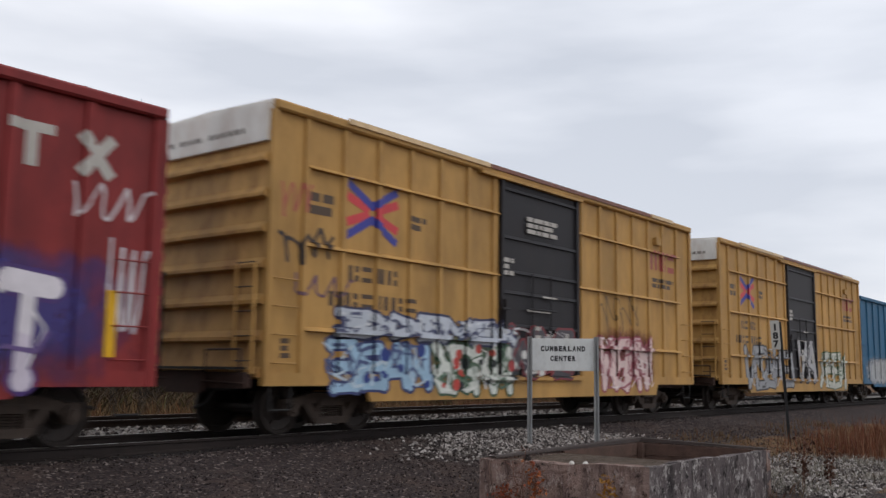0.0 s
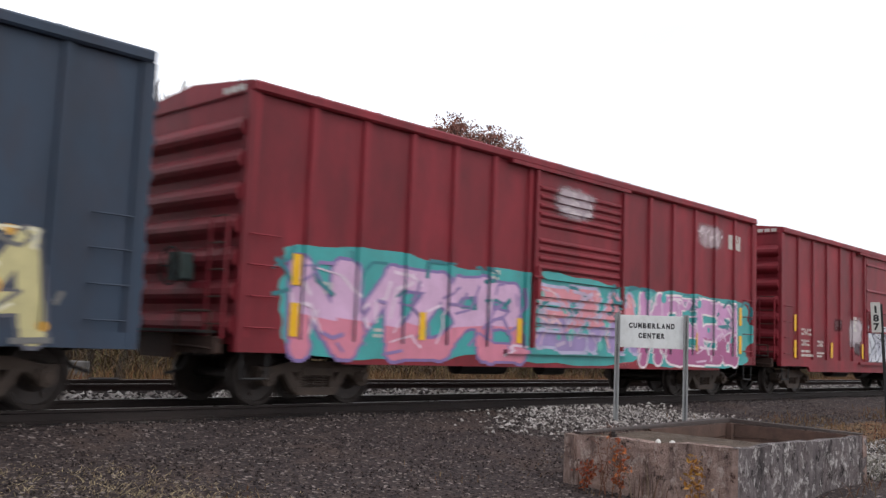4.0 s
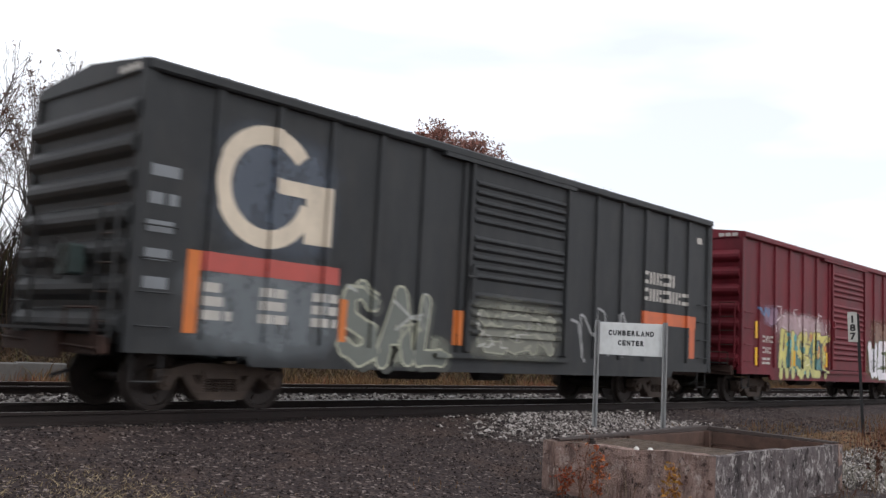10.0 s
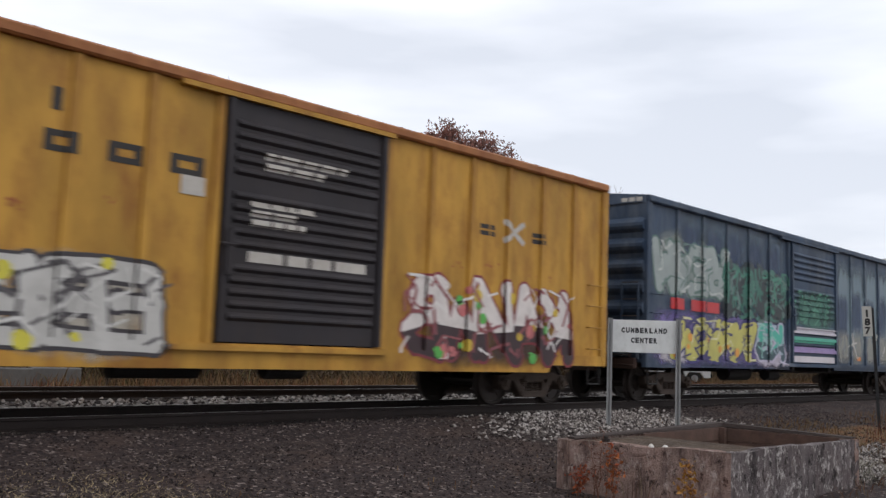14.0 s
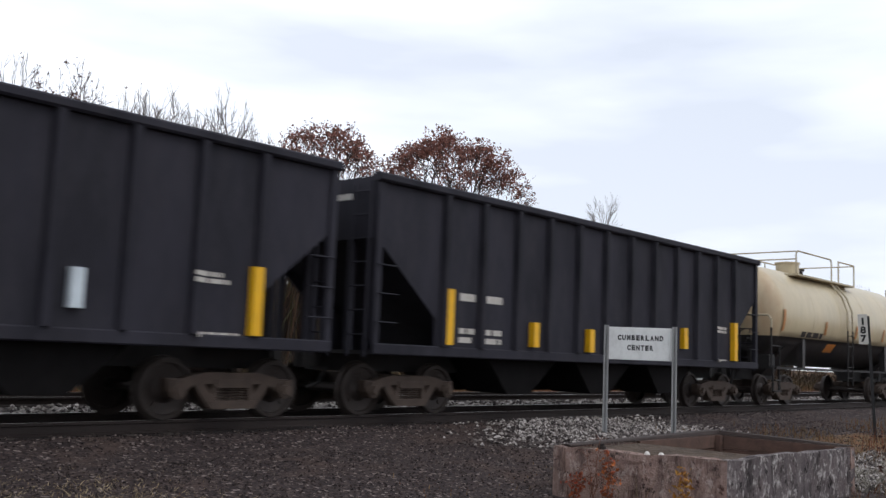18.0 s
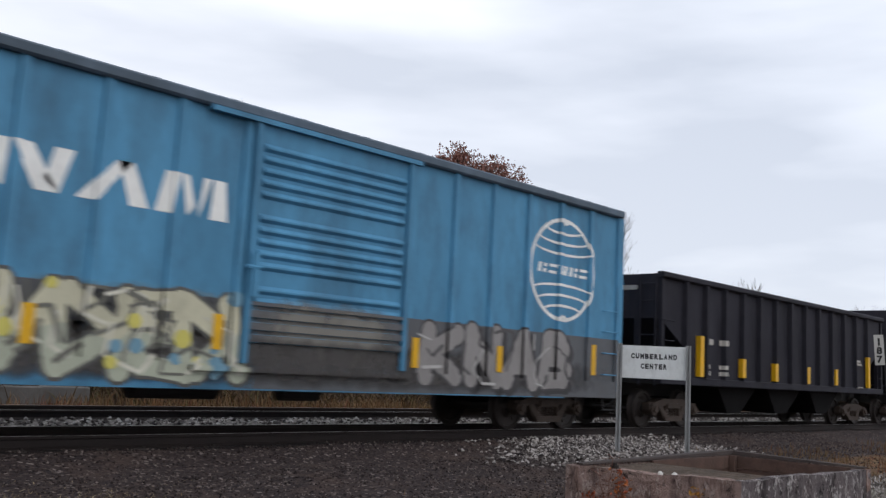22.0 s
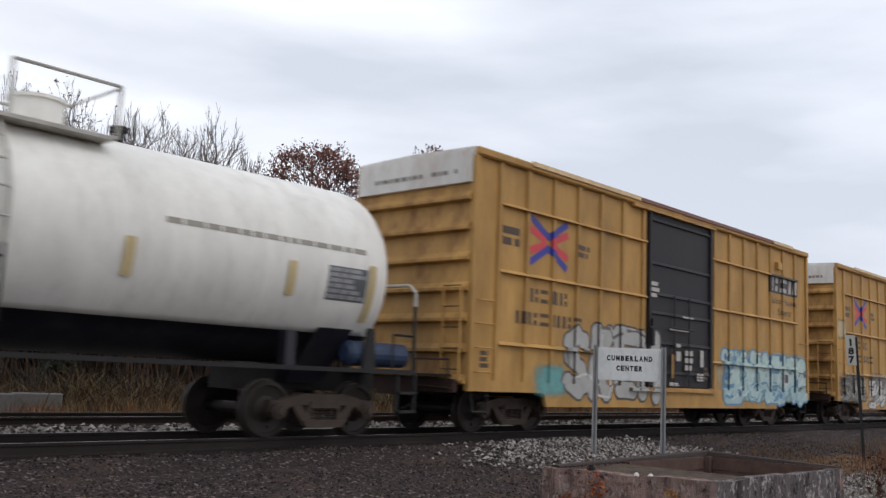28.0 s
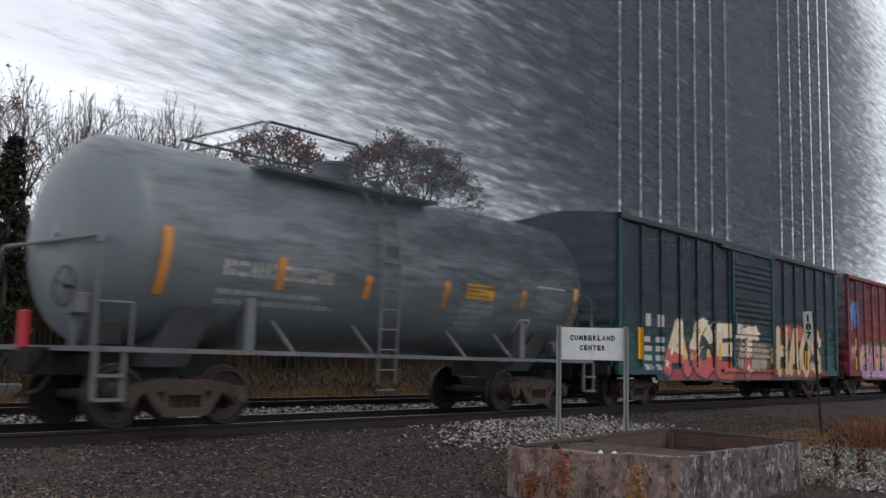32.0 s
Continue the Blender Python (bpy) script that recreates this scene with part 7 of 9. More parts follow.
    for poly in ([(1.0, z), (1.28, z), (1.5, t), (1.12, t)], [(1.56, 3.12), (2.0, 3.14), (2.1, t), (1.56, t)], [(1.62, z), (1.9, z), (2.42, t), (2.22, t)], [(2.24, t), (2.44, t), (2.82, z), (2.5, z)], [(2.86, z), (3.06, z), (3.1, t), (2.86, t)], [(3.12, t), (3.36, t), (3.7, z), (3.42, z)], [(3.52, 3.0), (3.7, z), (3.86, t), (3.62, t)], [(3.9, z), (4.16, z), (4.6, t), (4.4, t)], [(4.42, t), (4.62, t), (4.86, z), (4.6, z)], [(4.94, z), (5.16, z), (5.26, t), (5.06, t)], [(5.3, t), (5.4, t), (5.52, 3.0), (5.4, z)], [(5.56, z), (5.62, 3.0), (5.74, t), (5.62, t)], [(5.74, z), (6.02, z), (5.96, t), (5.78, t)]):
        lay("block_letter", flat([poly]), clean, k, 0.005, "white slanted shape")
    haze(k, 2.9, 0.75, 6.4, 1.75, (170, 168, 142), 251, 0.2)
    bubble(k, 4, 3.0, 0.72, 6.4, 1.9, (194, 190, 164), (84, 84, 80), w=0.36, e=0.05, seed=251, second=(176, 180, 160), accents=[(206, 196, 100), (110, 150, 170)])
    bubble(k, "KNAB", 9.8, 0.75, 14.0, 1.9, (140, 136, 134), (62, 60, 62), w=0.34, e=0.045, seed=252, shade=(52, 50, 52))
    haze(k, 6.6, 1.0, 9.2, 1.8, (136, 132, 124), 253, 0.18)
    haze(k, 0.1, 0.7, 15.5, 1.2, (70, 66, 64), 255, 0.2)
    tangle(k, 0.3, 2.1, 2.0, 3.2, (54, 60, 76), 254, 12, 0.09, 0.004)
    reflectors(k, [(3.5, 1.1, 1.56), (6.0, 1.16, 1.63), (9.7, 1.06, 1.54), (11.8, 1.06, 1.52), (14.7, 1.1, 1.7)])
    blocks(k, 0.35, 1.35, 1.9, 1.65, 6, WHITE)
    k = C[26]
    bars(k, 1.9, 2.42, 3.6, 2.58, 1, spray((126, 116, 100)), 261)
    bars(k, 1.8, 2.1, 3.4, 2.32, 2, spray((140, 130, 114)), 262)
    reflectors(k, [(1.05, 1.7, 2.5), (3.7, 2.05, 2.5), (5.4, 2.05, 2.5), (8.2, 2.05, 2.5), (10.15, 2.0, 2.5), (12.3, 1.8, 2.4)], ORG)
    lay("label_panel", flat([rect(10.3, 1.95, 10.7, 2.26)]), spray((90, 90, 94)), k, 0.004)
    haze(k, 4.4, 1.5, 6.6, 2.2, (172, 166, 152), 263, 0.3)
    haze(k, 3.6, 1.35, 7.2, 1.95, (158, 150, 136), 266, 0.25)
    haze(k, 8.0, 1.4, 9.8, 1.8, (156, 146, 132), 267, 0.2)
    haze(k, 0.9, 1.3, 3.4, 1.8, (164, 154, 138), 268, 0.2)
    scrawl(k, 4.5, 1.5, 5.3, 2.05, (206, 200, 188), 269, 0.06, 5)
    scrawl(k, 6.0, 1.45, 6.9, 2.1, (112, 106, 100), 270, 0.05, 5)
    scrawl(k, 8.3, 1.5, 9.6, 1.8, (100, 96, 92), 279, 0.04, 6)
    bars(k, 11.1, 2.1, 11.9, 2.5, 4, spray((176, 168, 150)), 264)
    bars(k, 8.3, 1.6, 9.6, 1.85, 3, spray((120, 112, 100)), 265)
    BLU = spray((74, 82, 126))
    for n, x in ((27, 0.0), (34, 0.0)):
        k = C[n]
        for z in (2.76, 2.58):
            lay("stripe", flat([rect(0.85, z, k.L - 1.2, z + 0.1)]), BLU, k, 0.004, "dark blue stripe")
    k = C[27]
    blocks(k, 1.85, 2.03, 3.7, 2.24, 10, spray((140, 126, 104)))
    bubble(k, 5, 3.75, 1.98, 5.7, 2.42, (192, 84, 98), w=0.24, seed=271)
    bubble(k, 4, 6.7, 1.98, 8.3, 2.38, (190, 88, 100), w=0.24, seed=272)
    bubble(k, 2, 8.5, 1.98, 9.2, 2.38, (180, 96, 104), w=0.24, seed=273)
    bubble(k, "OMA", 8.3, 2.92, 10.2, 3.46, (98, 112, 160), w=0.22, seed=275)
    reflectors(k, [(0.7, 1.45, 2.2), (3.75, 1.5, 1.9), (6.05, 1.5, 1.88), (8.3, 1.5, 1.9), (11.2, 1.5, 2.1)])
    bars(k, 1.8, 1.6, 3.3, 1.78, 2, WHITE, 274)
    k = C[28]
    bars(k, 2.6, 2.14, 4.3, 2.34, 1, spray((130, 122, 104)), 281)
    scrawl(k, 4.4, 2.05, 5.5, 2.36, (196, 110, 106), 282, 0.07, 5)
    scrawl(k, 9.0, 1.8, 9.9, 2.15, (200, 90, 110), 283, 0.07, 5)
    bars(k, 11.2, 2.5, 12.3, 3.0, 5, spray((140, 124, 100)), 284)
    lay("label_panel", flat([rect(10.2, 1.8, 10.6, 2.05)]), spray((86, 92, 110)), k, 0.004)
    reflectors(k, [(1.0, 1.7, 2.5), (4.35, 1.9, 2.4), (8.4, 1.8, 2.3), (10.1, 1.85, 2.3), (12.4, 1.75, 2.3)], spray((196, 124, 96)))
    haze(k, 8.3, 1.5, 9.6, 1.9, (140, 132, 116), 285, 0.16)
    k = C[29]
    haze(k, 2.6, 1.7, 3.9, 2.5, (196, 190, 180), 291, 0.16)
    blocks(k, 2.4, 2.9, 6.5, 3.2, 5, spray((90, 100, 150)))
    k = C[31]
    haze(k, 0.2, 2.85, 0.75, 3.3, (206, 190, 160), 311, 0.16)
    bubble(k, 4, 0.4, 0.8, 2.6, 1.5, (120, 116, 108), (50, 48, 48), seed=312, back=(150, 146, 138))
    bubble(k, 4, 2.95, 0.56, 5.7, 1.55, (200, 198, 192), (84, 80, 82), seed=313, back=(170, 164, 156))
    bubble(k, 3, 6.1, 0.9, 8.95, 1.8, (140, 156, 170), (70, 84, 110), seed=314, accents=[(90, 130, 190), (220, 222, 224)])
    lay("sprayed_panel", flat([rect(6.0, 0.56, 9.0, 0.9)]), spray((190, 192, 192)), k, 0.004)
    bubble(k, 6, 9.2, 0.58, 15.0, 1.9, (80, 140, 190), (206, 220, 226), seed=315, back=(110, 180, 200), accents=[(226, 230, 232), (56, 84, 140)])
    haze(k, 5.5, 1.6, 6.2, 2.1, (90, 130, 180), 316, 0.14)
    k = C[32]
    bubble(k, "SKEM", 2.85, 0.62, 6.6, 2.25, (170, 168, 164), (82, 76, 72), w=0.42, e=0.05, seed=321, lean=0.0)
    haze(k, 1.9, 0.7, 2.95, 1.3, (112, 178, 178), 322, 0.1)
    haze(k, 9.6, 0.6, 15.4, 1.85, (172, 196, 194), 323, 0.3)
    bubble(k, 6, 9.85, 0.62, 15.5, 2.05, (182, 204, 198), (92, 136, 168), w=0.46, e=0.06, seed=324, second=(168, 194, 194), accents=[(92, 138, 178), (78, 106, 146)])
    haze(k, 9.9, 0.6, 15.5, 1.0, (170, 198, 190), 325, 0.1)
    lay("label_panel", flat([rect(13.62, 1.19, 14.1, 1.52)]), spray((196, 200, 200)), k, 0.0185)
    lay("label_panel", flat([rect(13.68, 1.24, 14.04, 1.47)]), spray((66, 66, 72)), k, 0.0205)
    k = C[33]
    for a, b in ((1.7, 2.75), (2.9, 4.0)):
        lay("number_board", flat([rect(a, 2.12, b, 2.42)]), spray((84, 84, 84)), k, 0.004, "grey number board")
    blocks(k, 1.78, 2.18, 2.7, 2.36, 4, WHITE)
    blocks(k, 2.98, 2.18, 3.95, 2.36, 5, WHITE)
    reflectors(k, [(0.75, 2.0, 2.86), (2.82, 2.2, 2.6), (5.05, 2.14, 2.6), (7.9, 2.1, 2.6), (10.5, 2.1, 2.6), (12.1, 1.8, 2.7)], spray((196, 176, 130)))
    lay("label_panel", flat([rect(11.2, 2.1, 12.0, 2.62)]), spray((90, 92, 96)), k, 0.004)
    bars(k, 11.22, 2.13, 11.98, 2.6, 6, spray((150, 150, 152)), 331)
    bars(k, 8.4, 2.86, 12.0, 2.94, 1, spray((150, 144, 132)), 332)
    bars(k, 1.8, 1.72, 3.6, 1.95, 3, spray((176, 168, 152)), 333)
    k = C[34]
    lay("repaint_patch", flat([rect(8.6, 2.72, 10.6, 3.5)]), spray((222, 222, 222)), k, 0.002, "clean white repainted patch")
    blocks(k, 3.2, 1.98, 5.0, 2.16, 8, spray((110, 100, 84)))
    reflectors(k, [(0.8, 2.0, 2.5), (3.4, 1.9, 2.33), (5.5, 1.9, 2.33), (7.0, 1.9, 2.33), (9.0, 1.9, 2.33), (11.9, 1.6, 2.3)], ORG)
    bars(k, 2.6, 2.95, 5.2, 3.1, 2, spray((150, 138, 110)), 341)
    for a, b, m in ((2.6, 4.0, 4), (4.3, 5.4, 3), (6.1, 7.2, 3), (8.6, 9.2, 2)):
        bubble(k, m, a, 1.46, b, 1.8, (96, 97, 100), w=0.2, seed=int(a * 10))
    lay("emblem", flat(ring(8.2, 1.68, 0.35, 0.2, 0.05)), spray((96, 96, 96)), k, 0.004)
    lay("label_panel", flat([rect(9.4, 1.55, 10.3, 1.82)]), spray((96, 96, 96)), k, 0.004)
    bars(k, 10.6, 2.0, 11.3, 2.24, 2, DARKTEXT, 342)
    k = C[35]
    scrawl(k, 0.4, 2.55, 1.3, 3.5, (84, 130, 190), 351, 0.1, 5)
    scrawl(k, 0.35, 1.3, 1.0, 1.9, (206, 180, 186), 352, 0.06, 3)
    bubble(k, 5, 1.4, 0.7, 5.7, 2.0, (206, 140, 146), (92, 68, 90), w=0.36, e=0.06, second=(176, 138, 170), seed=353, back=(120, 156, 74), accents=[(150, 180, 76)])
    bars(k, 2.7, 1.75, 4.3, 2.05, 1, spray((52, 48, 52)), 354)
    bubble(k, 4, 6.9, 1.75, 9.2, 2.35, (80, 128, 190), None, seed=355, lean=0.2)
    haze(k, 9.5, 0.7, 15.2, 1.9, (70, 150, 156), 357, 0.15)
    bubble(k, 5, 9.5, 0.68, 15.3, 2.1, (92, 176, 180), (214, 226, 226), w=0.36, e=0.06, second=(52, 128, 136), seed=356, accents=[(206, 150, 160)])
    k = C[36]
    for a, b, rgb in ((0.5, 2.4, (40, 58, 66)), (5.0, 6.2, (36, 48, 60)), (9.3, 10.2, (36, 46, 66))):
        haze(k, a, 1.0, b, 4.0, rgb, int(a * 10), 16, 0.4)
    lay("sprayed_panel", flat([rect(2.5, 0.66, 9.2, 0.92)]), spray((150, 50, 54)), k, 0.003)
    bubble(k, "A", 2.25, 0.66, 3.75, 2.28, (218, 200, 164), (46, 34, 38), second=(190, 84, 78), w=0.32, e=0.09, seed=361, shine=(232, 226, 214))
    bubble(k, "CET", 3.75, 0.68, 8.2, 2.3, (220, 204, 172), (46, 34, 38), second=(186, 78, 74), w=0.32, e=0.09, seed=366, lift=0.0055, shine=(232, 226, 214), accents=[(206, 160, 90)])
    haze(k, 2.2, 0.66, 9.0, 0.9, (160, 54, 56), 367, 0.08)
    haze(k, 6.4, 0.95, 9.3, 1.7, (190, 170, 150), 362, 0.16)
    bubble(k, "HAOS", 9.8, 0.7, 13.95, 2.35, (206, 178, 138), (54, 40, 38), second=(196, 164, 124), w=0.36, e=0.06, seed=363)
    haze(k, 10.0, 1.9, 14.2, 2.35, (190, 92, 62), 365, 0.12)
    haze(k, 8.8, 0.8, 14.6, 1.0, (176, 80, 56), 364, 0.14)
    for u in (1.35, 1.95):
        lay("marking", flat([rect(u, 1.95, u + 0.25, 2.25)]), WHITE, k, 0.005)
        bars(k, u - 0.1, 0.9, u + 0.3, 1.7, 4, WHITE, int(u * 10), gap=0.7)
    reflectors(k, [(1.0, 1.15, 1.9), (3.35, 1.16, 1.63), (5.6, 1.2, 1.66), (9.3, 1.15, 1.6), (12.4, 1.15, 1.6)])
    k = C[37]
    blocks(k, 2.0, 2.14, 3.0, 2.36, 4, WHITE)
    blocks(k, 3.1, 2.14, 4.15, 2.36, 6, WHITE)
    bars(k, 2.0, 1.74, 4.3, 1.95, 2, spray((156, 160, 164)), 371, gap=0.9)
    OR2 = spray((204, 136, 66))
    reflectors(k, [(1.05, 1.8, 2.7), (3.05, 2.0, 2.48), (4.9, 1.98, 2.36), (6.9, 1.96, 2.42), (9.3, 2.04, 2.42), (11.2, 1.8, 2.6)], OR2)
    lay("placard", flat([rect(7.5, 2.16, 8.35, 2.44)]), spray((226, 168, 40)), k, 0.004, "yellow warning panel")
    bars(k, 7.55, 2.2, 8.3, 2.4, 3, spray((170, 116, 30)), 372)
    lay("label_panel", flat([rect(9.75, 2.03, 10.8, 2.56)]), spray((150, 152, 156)), k, 0.004)
    bars(k, 7.45, 1.56, 8.4, 2.08, 5, spray((150, 154, 158)), 373)
    lay("label_panel", flat([rect(9.4, 1.6, 9.8, 1.88)]), spray((210, 210, 208)), k, 0.004)
    lay("label_panel", flat([rect(9.46, 1.65, 9.74, 1.83)]), spray((52, 50, 54)), k, 0.007)
    s = Shape()
    for z in (2.6, 2.78):
        s.box(0.02, 0.06, -0.9, -0.25, z, z + 0.09)
    # end-of-train marker on the last coupler
    part("marker_light", Shape().box(-0.12, -0.02, -0.06, 0.06, 1.05, 1.55, c=0.02).mesh("marker_light", spray((190, 48, 56))), k.car, "red end-of-train marker")


train_marks()


# ---- the place: ground, tracks, sign, foundation, weeds, trees ----
def smooth(a, b, x):
    t = max(0.0, min(1.0, (x - a) / (b - a)))
    return t * t * (3 - 2 * t)


def height(x, y):
    """The ground's height: ballast bed under both tracks, banks on either side."""
    bank = -0.17 - 0.17 * smooth(-1.35, -2.3, y) - 0.30 * smooth(-2.2, -6.5, y) - 0.05 * smooth(-7, -12, y) + 0.03 * smooth(-0.9, -1.15, y)
    far = -0.17 - 0.35 * smooth(7.0, 9.5, y) + 0.5 * smooth(12, 40, y)
    z = bank if y < 2 else far
    z += 0.17 * math.exp(-((x - 15.2) / 2.2) ** 2 - ((y + 2.6) / 0.9) ** 2)  # heap of ballast behind the sign
    z -= 0.08 * math.exp(-((y - 2.3) / 0.6) ** 2)
    z -= 0.24 * math.exp(-((x - 9.9) / 1.7) ** 2 - ((y + 8.0) / 1.3) ** 2)  # scoured hollow at the foundation's foot
    z += 0.035 * noise.noise((x * 0.7, y * 0.7, 3.1)) + 0.012 * noise.noise((x * 3, y * 3, 7.7))
    return z


def ground():
    xs = [-900, -400, -150, -60, -25] + [-12 + 0.4 * i for i in range(170)] + [58 + 2 * i for i in range(30)] + [140, 200, 350, 700, 1500, 3000]
    ys = [-900, -300, -100, -40, -22] + [-15 + 0.35 * i for i in range(78)] + [13 + 1.5 * i for i in range(28)] + [60, 90, 150, 300, 800, 2500]
    vs = [(x, y, height(x, y) if -25 < x < 140 and -22 <= y < 60 else (-0.7 if y < 0 else -0.1)) for y in ys for x in xs]
    n = len(xs)
    fs = [(j * n + i, j * n + i + 1, (j + 1) * n + i + 1, (j + 1) * n + i) for j in range(len(ys) - 1) for i in range(n - 1)]
    dark = grain_mix("dark_gravel", [(0.3, (63, 53, 52)), (0.3, (77, 65, 62)), (0.2, (51, 43, 44)), (0.15, (100, 86, 82)), (0.05, (160, 146, 141))], 26, big=0.5, big_rgb=(94, 77, 70))
    light = grain_mix("pale_ballast", [(0.25, (112, 104, 100)), (0.25, (140, 133, 126)), (0.2, (92, 85, 82)), (0.2, (165, 158, 150)), (0.1, (196, 190, 182))], 16, bump=0.9)
    brown = grain_mix("weedy_soil", [(0.3, (116, 92, 66)), (0.3, (134, 108, 76)), (0.2, (98, 74, 54)), (0.2, (140, 92, 56))], 9, big=0.3, big_rgb=(120, 84, 52))
    me = bpy.data.meshes.new("ground")
    me.from_pydata(vs, [], fs)
    # near-black ballast for the strip along the main track
    near_black = grain_mix("near_black_ballast", [(0.4, (36, 31, 31)), (0.3, (46, 40, 39)), (0.2, (28, 25, 26)), (0.1, (62, 55, 52))], 18, bump=0.9)
    for m in (dark, light, brown, near_black):
        me.materials.append(m)
    for p in me.polygons:
        x, y, _ = p.center
        w = noise.noise((x * 0.5, y * 0.5, 1)) * 0.8
        if 0.75 < y < 7.0 + w * 0.5:
            p.material_index = 1
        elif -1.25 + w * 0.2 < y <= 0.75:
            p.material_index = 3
        elif y >= 7.0 + w * 0.5 or y < -13.4 + 2 * w or (y < -4.4 + w and x > 15.5 + w * 2):
            p.material_index = 2
        p.use_smooth = True
    return tagged(new("ground", me), "dark gravel ground with pale ballast and weedy edges", "ground", kind="structure")


ground()


def track(y, x0, x1, label, first_tie, ties):
    t = tagged(new("track"), label, "railway track", kind="structure")
    t.location = (0, y, 0)
    for sg in (-1, 1):
        s = Shape()
        c = sg * 0.7525
        foot = [(c - 0.07, -0.17), (c + 0.07, -0.17), (c + 0.07, -0.155), (c + 0.012, -0.13), (c + 0.012, -0.045), (c + 0.036, -0.035), (c + 0.036, -0.004), (c + 0.03, -0.001), (c - 0.03, -0.001), (c - 0.036, -0.004), (c - 0.036, -0.035), (c - 0.012, -0.045), (c - 0.012, -0.13), (c - 0.07, -0.155)]
        s.run_x(foot, x0, x1, 0)
        s.box(x0, x1, c - 0.026, c + 0.026, -0.001, 0.001, 1)
        part("rail", s.mesh("rail", RAILRUST, RAILTOP), t, "rusty rail with polished top")
    tie_me = []
    for k in range(4):
        s = Shape()
        s.box(-0.115, 0.115, -1.3, 1.3, -0.34, -0.168, c=0.012)
        for v in range(len(s.v)):
            a = s.v[v]
            s.v[v] = (a[0] + random.uniform(-0.01, 0.01), a[1] + random.uniform(-0.03, 0.03), a[2] + random.uniform(-0.006, 0.006))
        for c in (-0.7525, 0.7525):
            s.box(-0.09, 0.09, c - 0.17, c + 0.17, -0.170, -0.162)
            for dx, dy in ((-0.05, 0.1), (0.05, -0.1)):
                s.box(dx - 0.014, dx + 0.014, c + dy - 0.02, c + dy + 0.02, -0.165, -0.14)
        tie_me.append(s.mesh("tie", TIE))
    for i in range(ties):
        ob = part("tie", tie_me[i % 4], t, at=(first_tie + 0.53 * i + random.uniform(-0.03, 0.03), random.uniform(-0.04, 0.04), random.uniform(-0.008, 0.004)))
        ob.rotation_euler = (0, 0, random.uniform(-0.02, 0.02))
    return t


track(0, -260, 420, "main track with rusty rails on dark ties", 0.5, 110)
track(5.2, -260, 420, "second track with dull rails beside the main line", 2.5, 110)


def stones(name, label, count, place, size, mat, kind="stuff"):
    rng = np.random.default_rng(len(name) + count)
    base = np.array([(1, 0, 0), (-1, 0, 0), (0, 1, 0), (0, -1, 0), (0, 0, 1), (0, 0, -1)], float)
    tri = [(0, 2, 4), (2, 1, 4), (1, 3, 4), (3, 0, 4), (2, 0, 5), (1, 2, 5), (3, 1, 5), (0, 3, 5)]
    vs, fs = [], []
    for i in range(count):
        x, y = place(rng)
        r = size * rng.uniform(0.5, 1.35)
        b = base * (r * rng.uniform(0.55, 1.2, (6, 1))) + rng.normal(0, 0.2 * r, (6, 3))
        a = rng.uniform(0, 6.28)
        ca, sa = math.cos(a), math.sin(a)
        z = height(x, y) + r * 0.25
        o = len(vs)
        for p in b:
            vs.append((x + p[0] * ca - p[1] * sa, y + p[0] * sa + p[1] * ca, z + p[2] * 0.75))
        fs += [tuple(o + j for j in t) for t in tri]
    me = bpy.data.meshes.new(name)
    me.from_pydata(vs, [], fs)
    me.materials.append(mat)
    return tagged(new(name, me), label, "gravel", kind=kind)


PALE = island_mix("pale_stone", [(0.36, (62, 55, 54)), (0.24, (118, 109, 105)), (0.22, (172, 163, 157)), (0.18, (222, 214, 208))])
DARK = island_mix("dark_stone", [(0.42, (52, 44, 44)), (0.3, (72, 61, 59)), (0.2, (94, 81, 76)), (0.08, (150, 136, 130))])


def on_heap(r):
    while True:
        x, y = 15.3 + r.normal(0, 1.35), -2.6 + r.normal(0, 0.55)
        if -4.6 < y < -1.25 and 9 < x < 19.5:
            return x, y


stones("ballast_stones", "heap of pale crushed ballast behind the sign", 14000, on_heap, 0.038, PALE)
stones("crib_stones", "pale crushed stone between the tracks", 9000, lambda r: (r.uniform(3, 60) ** 1.0, r.uniform(0.85, 4.4)), 0.05, PALE)
stones("dark_pebbles", "dark loose gravel beside the track", 26000, lambda r: (2.0 + 24 * r.random() ** 1.3, -1.15 - 5.6 * r.random()), 0.017, DARK)
stones("pale_gravel", "pale loose gravel beside the foundation", 9000, lambda r: (13.6 + 6.5 * r.random(), -8.6 + 3.0 * r.random()), 0.036, PALE)


